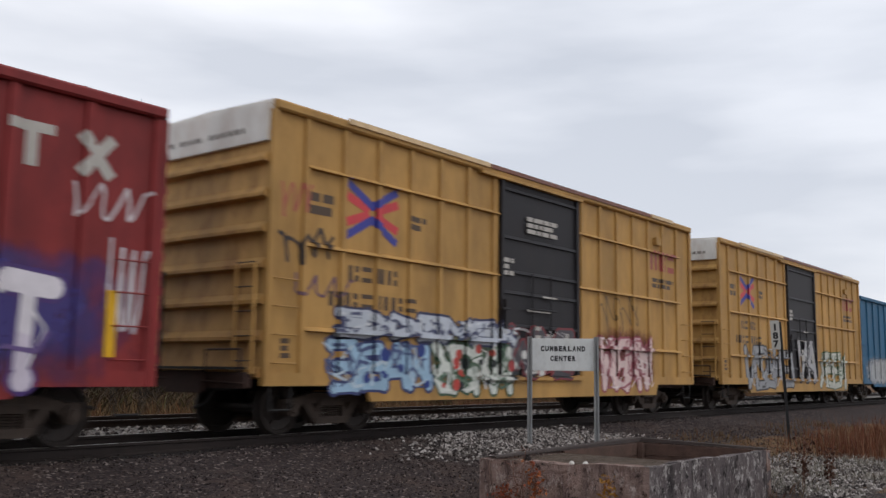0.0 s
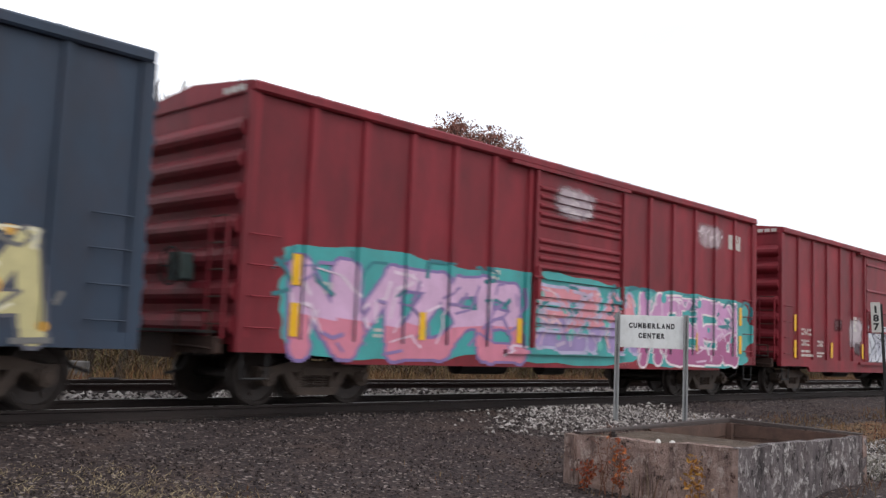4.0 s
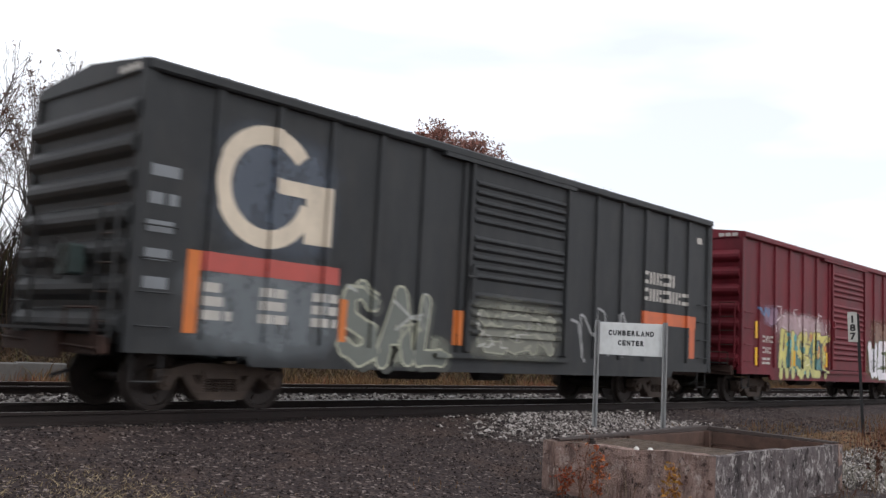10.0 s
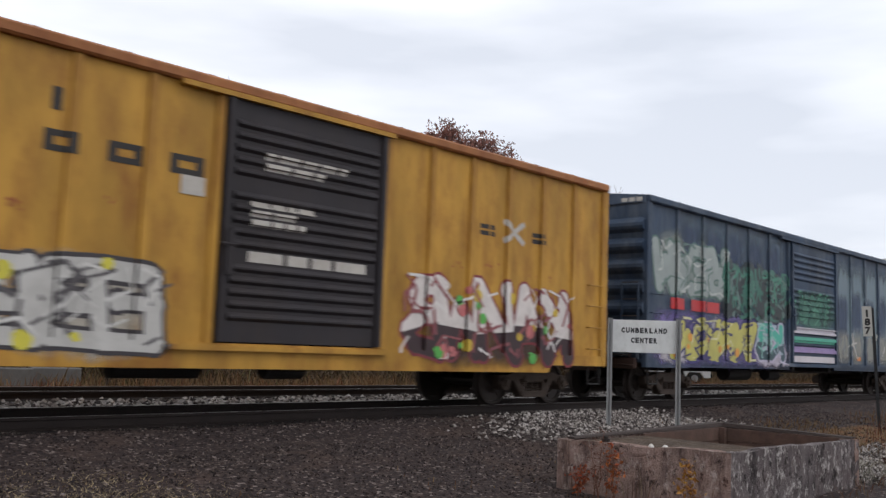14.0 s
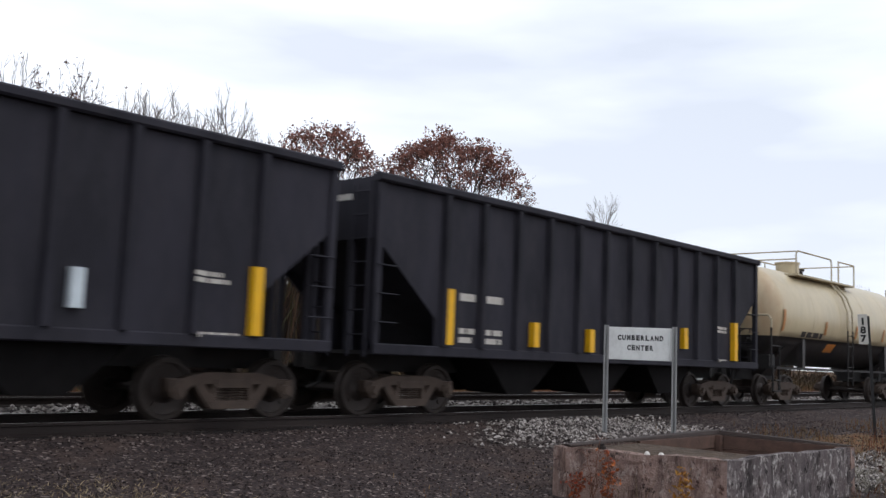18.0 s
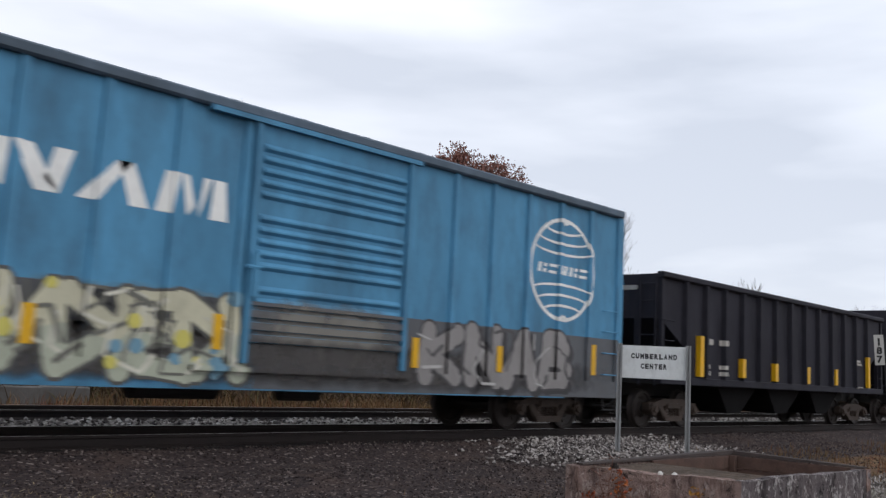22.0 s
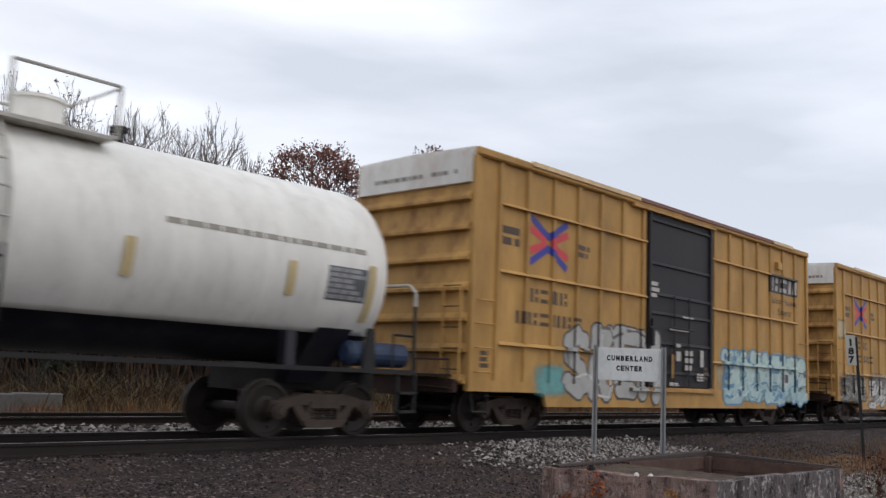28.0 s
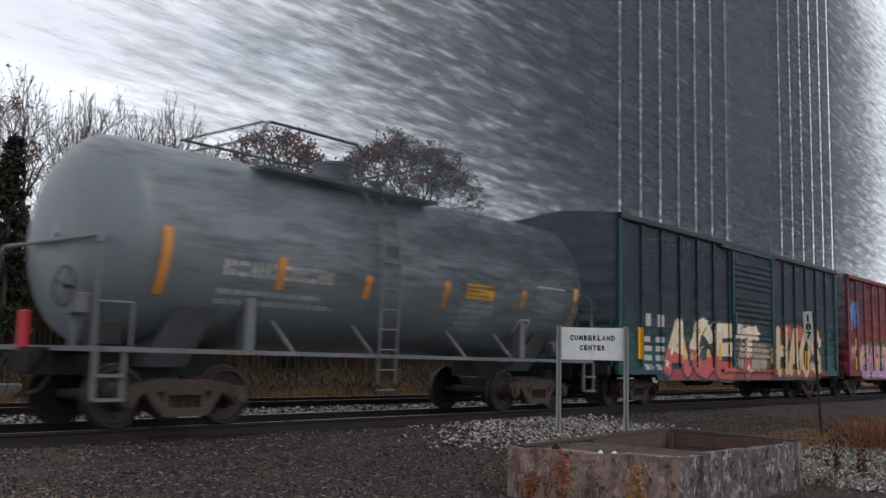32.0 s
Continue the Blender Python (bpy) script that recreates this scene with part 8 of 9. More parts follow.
def station_sign():
    post_m = surface("galvanised_post", (146, 146, 146), 0.5, 0.1, 0.15, 3, 0.5, 0.05, 30, (110, 106, 104), 0.3, k=0.85)
    board_m = surface("sign_white", (244, 246, 244), 0.55, 0, 0.06, 3, 0.4, 0.02, 40, (150, 146, 140), 0.25)
    th = thing("station_sign", "white station name board on two grey steel posts", "sign", at=(14.59, -3.5, 0))
    th.rotation_euler = (0, 0, radians(-59.5))
    w = 0.59
    for sg, z0 in ((-1, -0.5), (1, -0.5)):
        s = Shape()
        x = sg * w
        s.run_z([(x - 0.045, -0.068), (x - 0.016, -0.068), (x - 0.012, -0.026), (x + 0.012, -0.026), (x + 0.016, -0.068), (x + 0.045, -0.068), (x + 0.045, -0.06), (x + 0.022, -0.056), (x + 0.018, -0.018), (x - 0.018, -0.018), (x - 0.022, -0.056), (x - 0.045, -0.06)], z0, 1.68)
        part("post", s.mesh("post", post_m), th)
    bd = part("board", Shape().box(-0.605, 0.605, -0.016, 0.002, 1.075, 1.65, c=0.004).mesh("board", board_m), th, "white board with worn black lettering")
    ink = surface("sign_ink", (40, 40, 44), 0.6, 0, 0.2, 8, 0, 0.02, 40, (150, 150, 150), 0.35)
    for text, z, hw in (("CUMBERLAND", 1.42, 0.405), ("CENTER", 1.245, 0.235)):
        bm = bmesh.new()
        cell = 2 * hw / len(text)
        for i, ch in enumerate(text):
            one = word(ch, -hw + i * cell + cell * 0.1, z, -hw + (i + 1) * cell - cell * 0.1, z + 0.095, 0.06)
            tmp = bpy.data.meshes.new("glyph")
            one.to_mesh(tmp)
            one.free()
            bm.from_mesh(tmp)
            bpy.data.meshes.remove(tmp)
        me = bpy.data.meshes.new("lettering")
        for v in bm.verts:
            v.co.y = -0.019
        bm.to_mesh(me)
        bm.free()
        me.materials.append(ink)
        part("lettering", me, bd)
    for sg in (-1, 1):
        for z in (1.14, 1.57):
            part("bolt", Shape().rod((sg * w, -0.08, z), (sg * w, -0.065, z), 0.018, 8).mesh("bolt", post_m), bd)
    return th


station_sign()


def milepost():
    th = thing("milepost", "black milepost with a narrow white number plate", "milepost", at=(22.84, -4.75, 0))
    th.rotation_euler = (0, radians(-2.6), radians(-66))
    blk = surface("post_black", (30, 30, 32), 0.7, 0, 0.2, 5, 0, 0.1, 30)
    wh = surface("plate_white", (205, 203, 196), 0.6, 0, 0.08, 4, 0.3, 0.03, 40, (140, 132, 120), 0.25)
    part("post", Shape().box(-0.032, 0.032, -0.03, 0.03, -0.6, 2.34, c=0.008).mesh("post", blk), th)
    pl = part("plate", Shape().box(-0.225, -0.02, -0.05, -0.035, 1.68, 2.38, c=0.004).mesh("plate", wh), th, "white plate with upright black numerals")
    for ch, z in (("1", 2.13), ("8", 1.93), ("7", 1.73)):
        bm = word(ch, -0.185 if ch != "1" else -0.145, z, -0.06 if ch != "1" else -0.1, z + 0.17, 0.045)
        for v in bm.verts:
            v.co.y = -0.053
        me = bpy.data.meshes.new("numeral")
        bm.to_mesh(me)
        bm.free()
        me.materials.append(blk)
        part("numeral", me, pl)


milepost()


def foundation():
    """The roofless concrete foundation: a crumbled low end, a lichen-grey side wall and a timber-lined pit."""
    conc = stained("old_concrete", (178, 152, 142), (84, 66, 62), (206, 186, 176), 0.54, (150, 96, 76))
    grey = stained("lichen_concrete", (128, 118, 118), (42, 37, 39), (214, 206, 202), 0.53, (112, 90, 84))
    wood = surface("rotten_timber", (64, 52, 48), 0.9, 0, 0.4, 4, 0, 0.4, 25, (54, 44, 38), 0.6)
    board = surface("pit_board", (98, 74, 64), 0.9, 0, 0.35, 3, 0, 0.35, 25, (70, 56, 48), 0.6)
    th = thing("concrete_foundation", "old stained concrete foundation with a timber-lined pit", "foundation")
    A, B, C, D = Vector((9.27, -5.52)), Vector((9.82, -7.46)), Vector((13.34, -7.6)), Vector((13.42, -5.46))

    def wall(p, q, thick, mat, chip=0.0, label=""):
        """A wall from p to q, its thickness on the inner side, its top edge chipped away in places."""
        d = (q - p).normalized()
        inn = Vector((-d.y, d.x)) * thick
        poly = [(p.x, p.y), (q.x, q.y), (q.x + inn.x, q.y + inn.y), (p.x + inn.x, p.y + inn.y)]
        bm = bmesh.new()
        me = Shape().run_z(poly, -1.0, 0.0).mesh("wall", mat)
        bm.from_mesh(me)
        bmesh.ops.subdivide_edges(bm, edges=bm.edges[:], cuts=13, use_grid_fill=True)
        for v in bm.verts:
            k = 0.02 * noise.noise(v.co * 2.3) + 0.016 * noise.noise(v.co * 8)
            v.co += Vector((k, k * 0.7, 0.5 * k))
            if v.co.z > -0.12:
                v.co.z -= chip * max(0.0, noise.noise(Vector((v.co.x * 2.2, v.co.y * 2.2, 4.0))) + 0.15)
        bm.to_mesh(me)
        bm.free()
        return part("wall", me, th, label)

    wall(A, B, 0.16, conc, 0.06, "brown stained end wall")
    wall(B, C, 0.13, grey, 0.03, "lichen-grey side wall")
    wall(C, D, 0.14, conc, 0.0)
    wall(D, A, 0.14, conc, 0.02)
    # low-end slab level with the wall's top, coloured darker to cancel its brighter light
    part("slab", Shape().run_z([(9.44, -5.66), (9.97, -7.42), (10.95, -7.44), (10.95, -5.68)][::-1], -0.9, -0.025).mesh("slab", stained("toned_slab", (112, 98, 86), (66, 54, 46), (150, 138, 124), 0.6, (112, 82, 62))), th, "concrete slab toned darker to offset its lit top")
    # boards that line the pit, and the sill timbers on the two far walls
    for k, (za, zb) in enumerate(((-0.36, -0.185), (-0.175, 0.0))):
        part("pit_board", Shape().box(10.96, 13.2, -5.69 - 0.006 * k, -5.65, za, zb).mesh("pit_board", board), th, "weathered brown pit board")
        part("pit_board", Shape().box(13.16 - 0.006 * k, 13.19, -7.4, -5.7, za, zb).mesh("pit_board", board), th)
    part("corner_post", Shape().box(13.06, 13.14, -5.78, -5.7, -0.5, 0.01).mesh("corner_post", board), th)
    part("timber", Shape().add([(9.4, -5.68, 0.004), (13.42, -5.64, 0.008), (13.42, -5.45, 0.008), (9.4, -5.54, 0.004), (9.4, -5.66, 0.02), (13.42, -5.62, 0.066), (13.42, -5.46, 0.066), (9.4, -5.56, 0.02)], [(3, 2, 1, 0), (4, 5, 6, 7), (0, 1, 5, 4), (1, 2, 6, 5), (2, 3, 7, 6), (3, 0, 4, 7)]).mesh("timber", wood), th, "dark rotten sill timber")
    part("timber", Shape().add([(13.2, -7.55, 0.008), (13.4, -7.55, 0.008), (13.44, -5.66, 0.008), (13.24, -5.66, 0.008), (13.22, -7.55, 0.022), (13.38, -7.55, 0.022), (13.42, -5.66, 0.066), (13.26, -5.66, 0.066)], [(3, 2, 1, 0), (4, 5, 6, 7), (0, 1, 5, 4), (1, 2, 6, 5), (2, 3, 7, 6), (3, 0, 4, 7)]).mesh("timber", wood), th, "dark rotten sill timber")
    for x, y, w in ((9.66, -6.56, 0.035), (9.7, -6.72, 0.04)):
        part("pebble", Shape().rod((x, y, -0.05), (x, y, -0.01), w, 9, w * 0.9).rod((x, y, -0.01), (x, y, 0.012), w * 0.9, 9, w * 0.4).mesh("pebble", spray((206, 202, 196))), th, "white pebble")
    part("anchor_bolt", Shape().rod((9.5, -6.05, -0.06), (9.5, -6.05, 0.035), 0.05, 9).rod((9.5, -6.05, 0.03), (9.5, -6.05, 0.06), 0.03, 8).mesh("anchor_bolt", RAILRUST), th)
    fill = Shape().box(10.955, 13.2, -7.48, -5.64, -0.95, -0.36)
    part("fill", fill.mesh("fill", grain_mix("fill_soil", [(0.4, (96, 78, 62)), (0.3, (120, 98, 74)), (0.3, (76, 62, 52))], 12)), th, "brown soil and litter inside")


foundation()


# ---- weeds, trees and far things ----
def blades(name, label, count, place, h, mat, width=0.012, category="weeds", fall=0.35):
    """Dry stalks: thin bent strips."""
    rng = np.random.default_rng(count + len(label))
    vs, fs = [], []
    for _ in range(count):
        x, y, k = place(rng)
        z = height(x, y) - 0.03
        a, b = rng.uniform(0, 6.28), rng.uniform(0, 6.28)
        hh = h * k * rng.uniform(0.5, 1.25)
        lx, ly = math.cos(a) * hh * fall * rng.uniform(0, 1), math.sin(a) * hh * fall * rng.uniform(0, 1)
        wx, wy = math.cos(b) * width, math.sin(b) * width
        o = len(vs)
        vs += [(x - wx, y - wy, z), (x + wx, y + wy, z), (x + lx * 0.35 + wx * 0.8, y + ly * 0.35 + wy * 0.8, z + hh * 0.6), (x + lx * 0.35 - wx * 0.8, y + ly * 0.35 - wy * 0.8, z + hh * 0.6), (x + lx, y + ly, z + hh)]
        fs += [(o, o + 1, o + 2, o + 3), (o + 3, o + 2, o + 4)]
    me = bpy.data.meshes.new(name)
    me.from_pydata(vs, [], fs)
    me.materials.append(mat)
    return tagged(new(name, me), label, category, kind="stuff")


def clumped(x0, x1, y0, y1, n, spread, seed, tall=(0.5, 1.3)):
    r0 = random.Random(seed)
    cs = [(r0.uniform(x0, x1), r0.uniform(y0, y1), r0.uniform(*tall)) for _ in range(n)]

    def place(rng):
        cx, cy, k = cs[int(rng.integers(0, n))]
        return cx + rng.normal(0, spread), cy + rng.normal(0, spread), k

    return place


STRAW = island_mix("dry_straw", [(0.3, (132, 106, 74)), (0.25, (156, 128, 90)), (0.25, (100, 78, 58)), (0.2, (136, 94, 62))])
RUSSET = island_mix("russet_grass", [(0.35, (142, 88, 66)), (0.3, (158, 104, 78)), (0.2, (116, 72, 58)), (0.15, (176, 142, 108))])
SILVER = island_mix("silver_weed", [(0.35, (150, 144, 134)), (0.3, (190, 184, 172)), (0.2, (116, 100, 82)), (0.15, (214, 208, 198))])
BRUSH = island_mix("dark_brush", [(0.4, (60, 52, 48)), (0.3, (76, 64, 55)), (0.2, (96, 68, 48)), (0.1, (84, 80, 54))])
blades("dry_weeds", "tan and orange dry weeds behind the second track", 12000, clumped(4, 85, 9.2, 15.5, 260, 0.5, 1), 0.45, STRAW, 0.014, fall=0.8)
blades("dry_weeds", "low orange-brown growth behind the second track", 6000, clumped(4, 85, 8.0, 12, 160, 0.45, 2), 0.34, RUSSET, 0.014, fall=0.9)
blades("russet_grass", "reddish dry grass beside the milepost", 7000, clumped(20, 34, -9.4, -5.6, 70, 0.4, 3), 0.6, RUSSET, 0.007)
blades("low_grass", "thin straw-coloured grass near the milepost", 2500, clumped(16, 30, -6.2, -3.4, 90, 0.35, 4), 0.16, STRAW, 0.008)
blades("silver_weeds", "silvery withered weeds beside the foundation", 3200, clumped(13.6, 20.0, -9.0, -6.3, 90, 0.24, 5), 0.14, SILVER, 0.011, fall=1.3)
blades("low_grass", "sparse dry grass in the foreground gravel", 900, clumped(2, 11, -8.0, -4.6, 60, 0.25, 6), 0.07, STRAW, 0.006)
WALLWEED = island_mix("wall_weed", [(0.35, (112, 78, 60)), (0.25, (146, 96, 62)), (0.25, (90, 66, 54)), (0.15, (160, 140, 112))])
blades("wall_weeds", "thin dry stalks along the foot of the concrete walls", 40, lambda r: (9.0 + 0.35 * r.random(), -7.5 + 1.9 * r.random(), 1.0), 0.5, WALLWEED, 0.004, fall=0.5)
blades("wall_weeds", "withered litter in front of the foundation", 70, lambda r: (9.6 + 4.0 * r.random(), -8.2 + 0.45 * r.random(), 1.0), 0.26, WALLWEED, 0.005, fall=1.2)
PALESTRAW = island_mix("bleached_straw", [(0.4, (150, 134, 106)), (0.3, (172, 156, 124)), (0.3, (120, 102, 80))], k=0.85)
blades("dry_grass", "bleached dry grass trodden flat in the gravel", 9000, clumped(1.5, 5.6, -5.6, -3.1, 70, 0.3, 9, (0.5, 1.2)), 0.06, PALESTRAW, 0.006, "grass", 2.5)
DULL = island_mix("dull_brush", [(0.35, (96, 78, 60)), (0.3, (72, 60, 50)), (0.2, (124, 98, 66)), (0.15, (92, 88, 54))])
blades("dry_brush", "tangled tan and brown brush on the bank", 9000, clumped(2, 75, 14.5, 20, 240, 0.6, 10, (0.4, 1.3)), 0.75, DULL, 0.024, "brush", 1.9)
blades("dry_brush", "tangled brown brush beyond the weeds", 7000, clumped(2, 75, 15, 21, 200, 0.6, 11, (0.4, 1.4)), 0.9, DULL, 0.022, "brush", 1.8)
blades("thicket", "dense dark brush under the trees", 30000, clumped(2, 95, 26, 40, 620, 0.9, 7, (0.6, 1.6)), 4.6, BRUSH, 0.045, "brush", 0.6)
blades("thicket", "low tangled brush at the wood's edge", 12000, clumped(2, 120, 20, 27, 380, 0.7, 8, (0.5, 1.5)), 1.2, BRUSH, 0.022, "brush", 1.1)


def flakes(name, spots, size, mat, seed, parent):
    """Small bent leaves, two triangles each."""
    rng = np.random.default_rng(seed)
    vs, fs = [], []
    for p in spots:
        d = rng.normal(0, 1, (2, 3))
        a = d[0] / np.linalg.norm(d[0])
        b = d[1] - a * np.dot(d[1], a)
        b /= np.linalg.norm(b) + 1e-6
        s = size * rng.uniform(0.6, 1.3)
        o = len(vs)
        c = np.array(p)
        up = np.cross(a, b) * s * 0.25
        vs += [tuple(c - a * s), tuple(c + b * s * 0.55 + up), tuple(c + a * s), tuple(c - b * s * 0.55 + up)]
        fs += [(o, o + 1, o + 2), (o, o + 2, o + 3)]
    me = bpy.data.meshes.new(name)
    me.from_pydata(vs, [], fs)
    me.materials.append(mat)
    return part(name, me, parent)


def weed_plant(x, y, h, rgbs, label, seed, leaf):
    r = random.Random(seed)
    z0 = height(x, y) - 0.02
    th = thing("weed_plant", label, "weed", at=(x, y, z0))
    stem_m = surface("weed_stem", (120, 78, 60), 0.8)
    s, spots = Shape(), []
    for k in range(2):
        a = r.uniform(0, 6.28)
        p = Vector((0, 0, 0))
        top = Vector((math.cos(a) * 0.12 * h, math.sin(a) * 0.12 * h, h * r.uniform(0.7, 1)))
        prev = p
        for i in range(1, 7):
            q = p.lerp(top, i / 6) + Vector((r.uniform(-1, 1), r.uniform(-1, 1), 0)) * 0.02
            s.rod(prev, q, 0.007 * (1.2 - i / 8), 5)
            if i > 1:
                for _ in range(5):
                    e = q + Vector((r.gauss(0, 0.5), r.gauss(0, 0.5), r.uniform(-0.5, 0.6))) * 0.12
                    s.rod(q, e, 0.0025, 3)
                    spots += [e, q.lerp(e, 0.6) + Vector((r.gauss(0, 0.015), r.gauss(0, 0.015), r.gauss(0, 0.02)))]
            prev = q
    part("stem", s.mesh("stem", stem_m), th)
    flakes("foliage", spots, leaf, island_mix("leaf_" + label[:9], [(0.5, rgbs[0]), (0.5, rgbs[1])]), seed, th)


weed_plant(9.22, -6.34, 0.66, ((206, 120, 66), (176, 92, 62)), "orange-leaved weed against the concrete wall", 1, 0.03)
weed_plant(9.08, -5.95, 0.34, ((168, 74, 48), (186, 100, 60)), "reddish weed at the foot of the wall", 2, 0.028)
weed_plant(9.38, -7.26, 0.68, ((204, 152, 70), (180, 122, 58)), "yellow-leaved weed against the concrete wall", 3, 0.034)
weed_plant(9.14, -6.2, 0.8, ((130, 80, 60), (110, 70, 60)), "thin leafless weed stalk beside the wall", 4, 0.012)
weed_plant(14.1, -7.8, 0.75, ((104, 74, 60), (84, 58, 50)), "brown withered weed beside the foundation", 5, 0.035)
weed_plant(14.5, -8.05, 0.6, ((96, 66, 54), (120, 90, 70)), "brown withered weed beside the foundation", 6, 0.035)

BARK = surface("grey_bark", (92, 84, 80), 0.9, 0, 0.3, 2, 0.5, 0.3, 12)
TWIG = surface("twig_bark", (124, 115, 110), 0.9, 0, 0.25, 2, 0, 0, 12)
OAKTWIG = surface("oak_twig_bark", (84, 73, 70), 0.9, 0, 0.25, 2, 0, 0, 12)
OAKLEAF = island_mix("oak_leaf", [(0.35, (132, 90, 80)), (0.3, (152, 106, 94)), (0.2, (106, 72, 66)), (0.15, (128, 104, 94))], k=0.9)
DUNLEAF = island_mix("dun_leaf", [(0.5, (96, 70, 58)), (0.5, (120, 88, 70))], k=0.7)


def tree(label, x, y, top, width, seed, kind="bare", leaves=0, leaf_mat=None, low=0.3, leaf_size=0.12):
    """A tapered trunk that forks into limbs, branches and twigs fanning out to a domed crown."""
    r = random.Random(seed)
    base = height(x, y)
    h = top - base
    fork = h * low
    h -= 0.2
    cz, a, c = fork + (h - fork) * 0.42, max(0.5, width / 2 - 0.45), (h - fork) * 0.58
    th = thing("tree", label, "tree", at=(x, y, base))
    big, fine, tips = Shape(), Shape(), []
    oak = kind == "oak"
    n1, n2, n3, n4 = 10, 6, 4, 4
    rad = 0.011 * h

    def aim_at(d, k):
        wob = 1 + (0.06 if oak else 0.12) * noise.noise((d.x * 2.1 + seed, d.y * 2.1, d.z * 2.1))
        return Vector((d.x * a * k * wob, d.y * a * k * wob, cz + d.z * c * k * wob))

    def jig(d, s):
        return (d + Vector((r.gauss(0, s), r.gauss(0, s), r.gauss(0, s * 0.8)))).normalized()

    def bough(shape, p, q, r0, r1, n):
        m = p.lerp(q, 0.5) + Vector((r.gauss(0, 1), r.gauss(0, 1), r.uniform(-0.4, 1.2))) * (q - p).length * 0.07
        shape.rod(p, m, r0, n, (r0 + r1) / 2, caps=False)
        shape.rod(m, q, (r0 + r1) / 2, n, r1, caps=False)

    t = Vector((r.gauss(0, 0.2), r.gauss(0, 0.2), fork))
    bough(big, Vector((0, 0, 0)), t, rad * 1.25, rad * 0.9, 9)
    if not oak:
        # repeated forking: each shoot splits into two or three that rise steeply and fan out
        segs, depth = [], 5
        shoots = [(t * r.uniform(0.82, 1.0), Vector((math.cos(i * 1.7 + seed) * 0.3, math.sin(i * 1.7 + seed) * 0.3, 1)).normalized(), 1.0, rad * 0.62, 0) for i in range(5)]
        while shoots:
            p, d, ln, ra, k = shoots.pop()
            q = p + d * ln * r.uniform(0.75, 1.2)
            m = p.lerp(q, 0.5) + Vector((r.gauss(0, 1), r.gauss(0, 1), 0)) * ln * 0.05
            segs += [(p, m, ra, ra * 0.85, k), (m, q, ra * 0.85, ra * 0.7, k)] if k < 5 else [(p, q, ra, ra * 0.7, k)]
            if k == depth:
                tips.append((q, d))
                continue
            for c in range(3 if r.random() < (0.35 if k < 3 else 0.55) else 2):
                e = (d + Vector((r.gauss(0, 0.46), r.gauss(0, 0.46), r.gauss(0.06, 0.18)))).normalized()
                shoots.append((q if c < 2 else m, e, ln * r.uniform(0.72, 0.86), max(0.012, ra * r.uniform(0.5, 0.64)), k + 1))
        hi = max(q.z for q, d in tips)
        side = sorted(abs(q.x) for q, d in tips)[int(len(tips) * 0.93)]
        fz, fx = (h - fork) / (hi - fork), width * 0.5 / side

        def fitted(p):
            return Vector((t.x + (p.x - t.x) * fx, t.y + (p.y - t.y) * fx, fork + (p.z - fork) * fz if p.z > fork else p.z))

        for p, q, ra, rb, k in segs:
            (big if k < 2 else fine).rod(fitted(p), fitted(q), ra, 6 if k < 2 else 4 if k < 4 else 3, rb, caps=False)
        tips = [(fitted(q), d) for q, d in tips]
    else:
        for i in range(n1):
            el = r.uniform(-0.1, 1.0) if oak else r.uniform(0.25, 1.0)
            az = 2 * math.pi * (i + r.uniform(0, 0.8)) / n1
            d1 = Vector((math.cos(az) * math.sqrt(1 - el * el * 0.98), math.sin(az) * math.sqrt(1 - el * el * 0.98), el)).normalized()
            p1 = aim_at(d1, 0.45)
            bough(big, t * r.uniform(0.75, 1.0), p1, rad * 0.55, rad * 0.3, 6)
            for _ in range(n2):
                d2 = jig(d1, 0.34)
                p2 = aim_at(d2, r.uniform(0.66, 0.82))
                bough(fine, p1.lerp(t, r.uniform(0, 0.3)), p2, rad * 0.26, rad * 0.15, 4)
                for _ in range(n3):
                    d3 = jig(d2, 0.2)
                    p3 = aim_at(d3, r.uniform(0.84, 0.97))
                    bough(fine, p2.lerp(p1, r.uniform(0, 0.35)), p3, rad * 0.14, 0.018, 3)
                    for _ in range(n4):
                        q = p3 + (d3 + Vector((r.gauss(0, 0.5), r.gauss(0, 0.5), r.gauss(0.12, 0.45)))) * r.uniform(0.25, 0.6)
                        fine.rod(p3.lerp(p2, r.uniform(0, 0.45)), q, 0.018, 3, 0.009, caps=False)
                        tips.append((q, d3))
    part("trunk", big.mesh("trunk", BARK, smooth=True), th)
    part("crown", fine.mesh("crown", OAKTWIG if oak else TWIG), th)
    if leaves:
        spots = []
        for _ in range(leaves):
            q, d = r.choice(tips)
            dense = noise.noise((q.x * 0.6 + seed, q.y * 0.6, q.z * 0.6)) * 0.9 - (0.42 if oak else -0.2) + (1.6 if oak else 0.85) * d.z - 0.12 * d.x
            if r.random() < dense:
                spots.append(q + (Vector((r.gauss(0, 0.2), r.gauss(0, 0.2), r.gauss(-0.08, 0.18))) if oak else Vector((r.gauss(0, 0.08), r.gauss(0, 0.08), r.gauss(0, 0.08)))))
        for _ in range(int(leaves * 0.5) if oak else 0):
            d = Vector((r.gauss(0, 1), r.gauss(0, 1), abs(r.gauss(0.1, 0.9)) - 0.25)).normalized()
            q = aim_at(d, r.uniform(0.84, 1.03))
            if noise.noise((q.x * 1.1 + seed, q.y * 1.1, q.z * 1.1)) + 1.3 * d.z > 0.75:
                spots.append(q)
        flakes("foliage", spots, leaf_size, leaf_mat or OAKLEAF, seed, th)
    return th


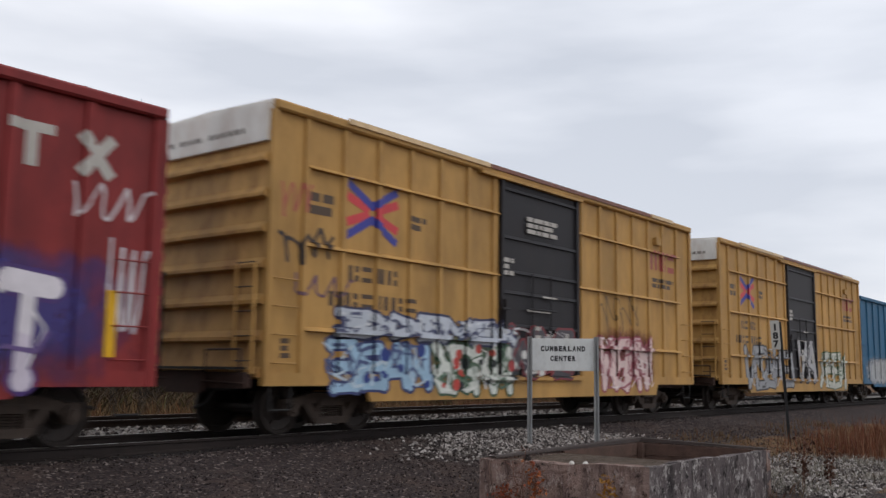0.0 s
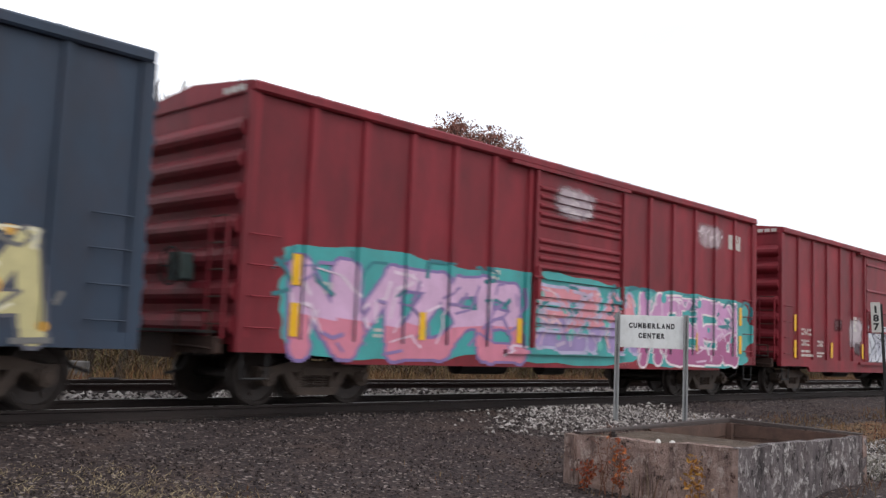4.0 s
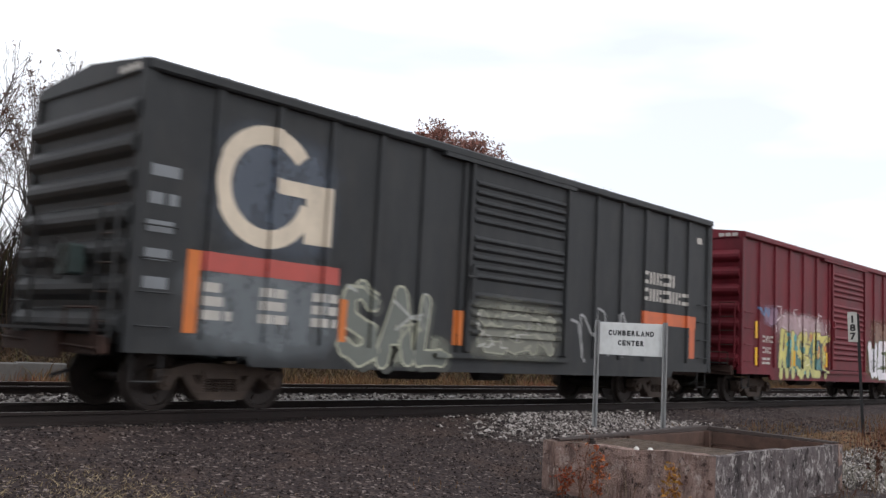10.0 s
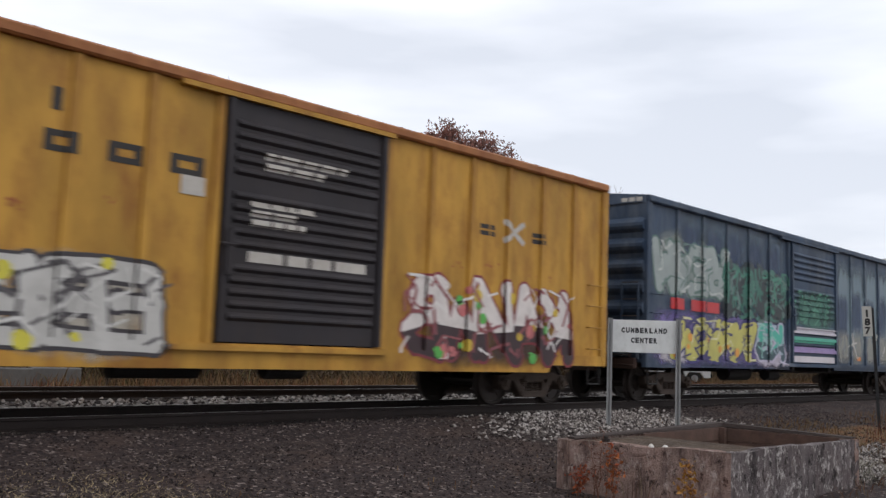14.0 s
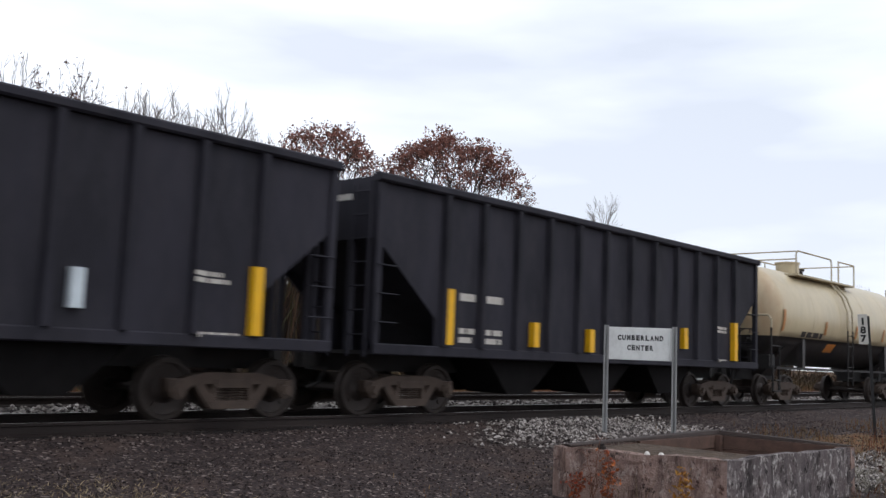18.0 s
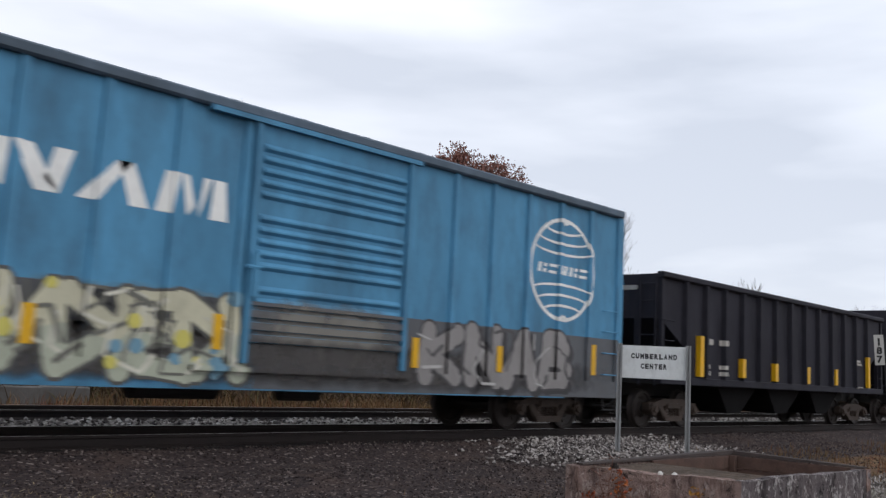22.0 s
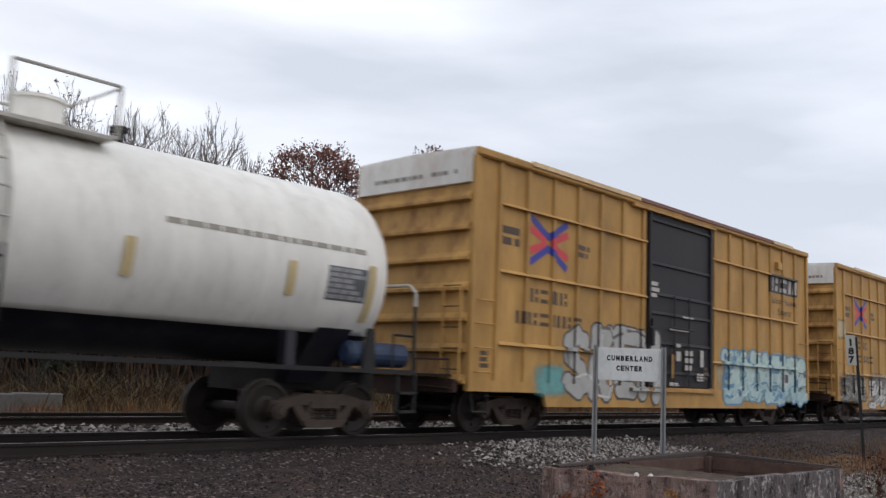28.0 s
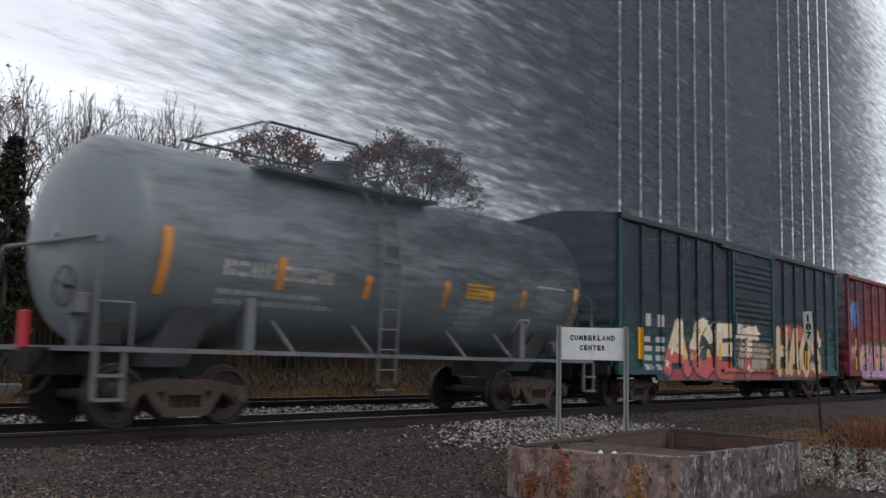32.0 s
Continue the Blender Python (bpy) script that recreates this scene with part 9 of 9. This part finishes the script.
def conifer(label, x, y, top, width, seed):
    r = random.Random(seed)
    base = height(x, y)
    th = thing("tree", label, "tree", at=(x, y, base))
    h = top - base
    part("trunk", Shape().rod((0, 0, 0), (0, 0, h), 0.16, 8, 0.02).mesh("trunk", BARK), th)
    s, spots = Shape(), []
    for i in range(150):
        k = i / 150
        z = h * (0.08 + 0.9 * k)
        a = r.uniform(0, 6.28)
        ln = width / 2 * (1 - k) ** 0.8 * r.uniform(0.6, 1.1) + 0.15
        e = Vector((math.cos(a) * ln, math.sin(a) * ln, z - 0.12 * ln))
        s.rod((0, 0, z), e, 0.02, 4, 0.008)
        for _ in range(34):
            t = r.uniform(0.2, 1)
            spots.append(Vector((0, 0, z)).lerp(e, t) + Vector((r.gauss(0, 0.12), r.gauss(0, 0.12), r.gauss(-0.08, 0.1))))
    part("crown", s.mesh("crown", BARK), th)
    flakes("foliage", spots, 0.13, island_mix("conifer_needles", [(0.5, (52, 60, 48)), (0.5, (66, 74, 56))]), seed, th)


tree("spreading oak holding russet leaves in its crown", 47.9, 32, 16.8, 14.0, 1, "oak", 16000, OAKLEAF, 0.22, 0.11)
tree("oak with a narrow russet crown", 36.4, 32, 15.0, 9.4, 2, "oak", 8500, OAKLEAF, 0.3, 0.11)
tree("bare young tree with a few russet leaves", 33.2, 32, 14.4, 4.2, 3, "bare", 700, OAKLEAF)
for i, (x, y, tp, w, lv) in enumerate(((16.3, 32, 14.3, 2.6, 150), (18.7, 31, 13.2, 2.8, 1800), (20.7, 32, 15.0, 2.6, 400), (22.8, 32, 14.7, 2.2, 60), (24.3, 33, 14.6, 2.4, 0), (25.6, 33, 14.5, 2.6, 0), (26.8, 32, 15.3, 2.4, 0), (28.8, 32, 15.5, 3.0, 0), (31.9, 33, 14.4, 1.9, 0), (13.8, 33, 13.4, 3.4, 300), (11.0, 32, 13.8, 4, 200), (8.0, 33, 13.5, 4, 200), (29.4, 38, 12.0, 4, 0), (25.6, 37, 12.4, 4.4, 0), (23.0, 37, 12.6, 5, 0), (19.6, 37, 12.0, 5, 0), (34.5, 38, 11.5, 5, 0), (41.5, 37, 11.5, 6, 300), (56.0, 38, 10.5, 6, 0))):
    tree("tall bare slender tree at the wood's edge" if lv < 600 else "bare tree with clinging dun leaves", x, y, tp + 0.1, w * 1.5, 20 + i, "bare", lv, DUNLEAF, 0.56, 0.075)
tree("slender bare treetop beyond the train", 66.3, 32, 15.5, 5.2, 50, "bare", 0, None, 0.5)
tree("small bare tree beyond the train", 93.8, 32, 12.9, 4.2, 52, "bare", 0, None, 0.45)
tree("small bare tree far along the line", 118, 28, 12.0, 4.5, 51, "bare", 0, None, 0.4)
conifer("dark narrow evergreen among the bare trees", 17.2, 25, 9.8, 3.6, 60)


def pickup():
    """A white pickup parked side-on beyond the tracks."""
    W = surface("vehicle_white", (206, 208, 208), 0.35, 0, 0.06, 2, 0, 0.01, 30, (150, 146, 140), 0.2, spec=0.5)
    G = surface("vehicle_glass", (30, 34, 38), 0.12, 0, 0.05, 2, 0, 0)
    T = surface("tyre_black", (26, 26, 27), 0.85)
    z = height(49.5, 16)
    th = thing("pickup_truck", "white pickup truck parked on the ground beyond the tracks", "truck", at=(49.5, 16.0, z))
    th.rotation_euler = (0, 0, radians(-60))
    part("body", Shape().run_y([(-2.6, 0.45), (-2.6, 0.98), (-0.75, 1.0), (1.2, 1.02), (2.45, 0.92), (2.6, 0.75), (2.6, 0.42), (2.25, 0.4), (2.05, 0.72), (1.4, 0.72), (1.2, 0.4), (-1.1, 0.4), (-1.3, 0.72), (-1.95, 0.72), (-2.15, 0.4)], -0.9, 0.9).mesh("body", W), th)
    part("cab", Shape().run_y([(-0.75, 1.0), (-0.65, 1.72), (0.55, 1.74), (1.25, 1.02)], -0.8, 0.8).mesh("cab", W), th)
    part("side_window", Shape().run_y([(-0.6, 1.1), (-0.52, 1.6), (-0.05, 1.62), (-0.05, 1.1)], -0.812, -0.79).mesh("side_window", G), th)
    part("side_window", Shape().run_y([(0.03, 1.1), (0.03, 1.62), (0.48, 1.62), (0.95, 1.1)], -0.812, -0.79).mesh("side_window", G), th)
    for u in (-1.62, 1.72):
        for y in (-0.82, 0.62):
            w = part("wheel", Shape().rod((u, y - 0.1, 0.36), (u, y + 0.2, 0.36), 0.36, 20).mesh("wheel", T), th)
            part("rim", Shape().rod((u, y - 0.12, 0.36), (u, y - 0.09, 0.36), 0.2, 14).mesh("rim", surface("rim_grey", (150, 150, 152), 0.4, 0.5)), w)
    part("bumper", Shape().box(2.55, 2.68, -0.88, 0.88, 0.45, 0.62).mesh("bumper", G), th)
    part("headlight", Shape().box(2.56, 2.63, -0.86, -0.55, 0.7, 0.86).mesh("headlight", surface("lamp_lens", (190, 190, 186), 0.2)), th)


pickup()


def concrete_block(x, y, ln, label, seed):
    m = surface("block_concrete", (106, 104, 102), 0.9, 0, 0.2, 3, 0.3, 0.3, 20, (96, 90, 84), 0.4)
    z = height(x, y) - 0.04
    th = thing("concrete_block", label, "concrete block", at=(x, y, z), group="blocks beyond the tracks")
    th.rotation_euler = (0, 0, radians(seed))
    part("block", Shape().box(-ln / 2, ln / 2, -0.3, 0.3, 0, 0.55, c=0.03).mesh("block", m), th)
    part("lifting_eye", Shape().pipe([(-0.1, 0, 0.55), (-0.08, 0, 0.63), (0.08, 0, 0.63), (0.1, 0, 0.55)], 0.015, 5).mesh("lifting_eye", RAILRUST), th)


concrete_block(11.4, 15.6, 1.3, "grey concrete block lying in the weeds", -14)
concrete_block(12.9, 15.8, 1.4, "grey weathered concrete block beside another", -18)


def motions():
    """The train rolls past at a steady speed; its wheels turn while they are in view."""
    times = [0.0, 1 / 30, 0.1] + [0.5 * i for i in range(1, 64)] + [31.9, 32 - 1 / 30, 32.0]
    step = SPEED / FPS / 0.42
    for car, rear, length, spins in TRAIN:
        walk(car, [(t, pose(rear + SPEED * t, 0, 0)) for t in times])
        f0 = max(0, int((2.0 - rear - length) / SPEED * FPS))
        f1 = min(960, int((52.0 - rear) / SPEED * FPS))
        for k, (w, dx) in enumerate(spins):
            rows = [] if f0 <= 0 else [(0.0, 0)]
            rows += [(f / FPS, f - f0) for f in range(f0, f1 + 1)]
            if f1 < 960:
                rows.append((32.0, f1 - f0))
            walk(w, [(t, pose(dx, 0, 0.42, 0, math.degrees(step * n) + 40 * k, 0)) for t, n in rows])


motions()
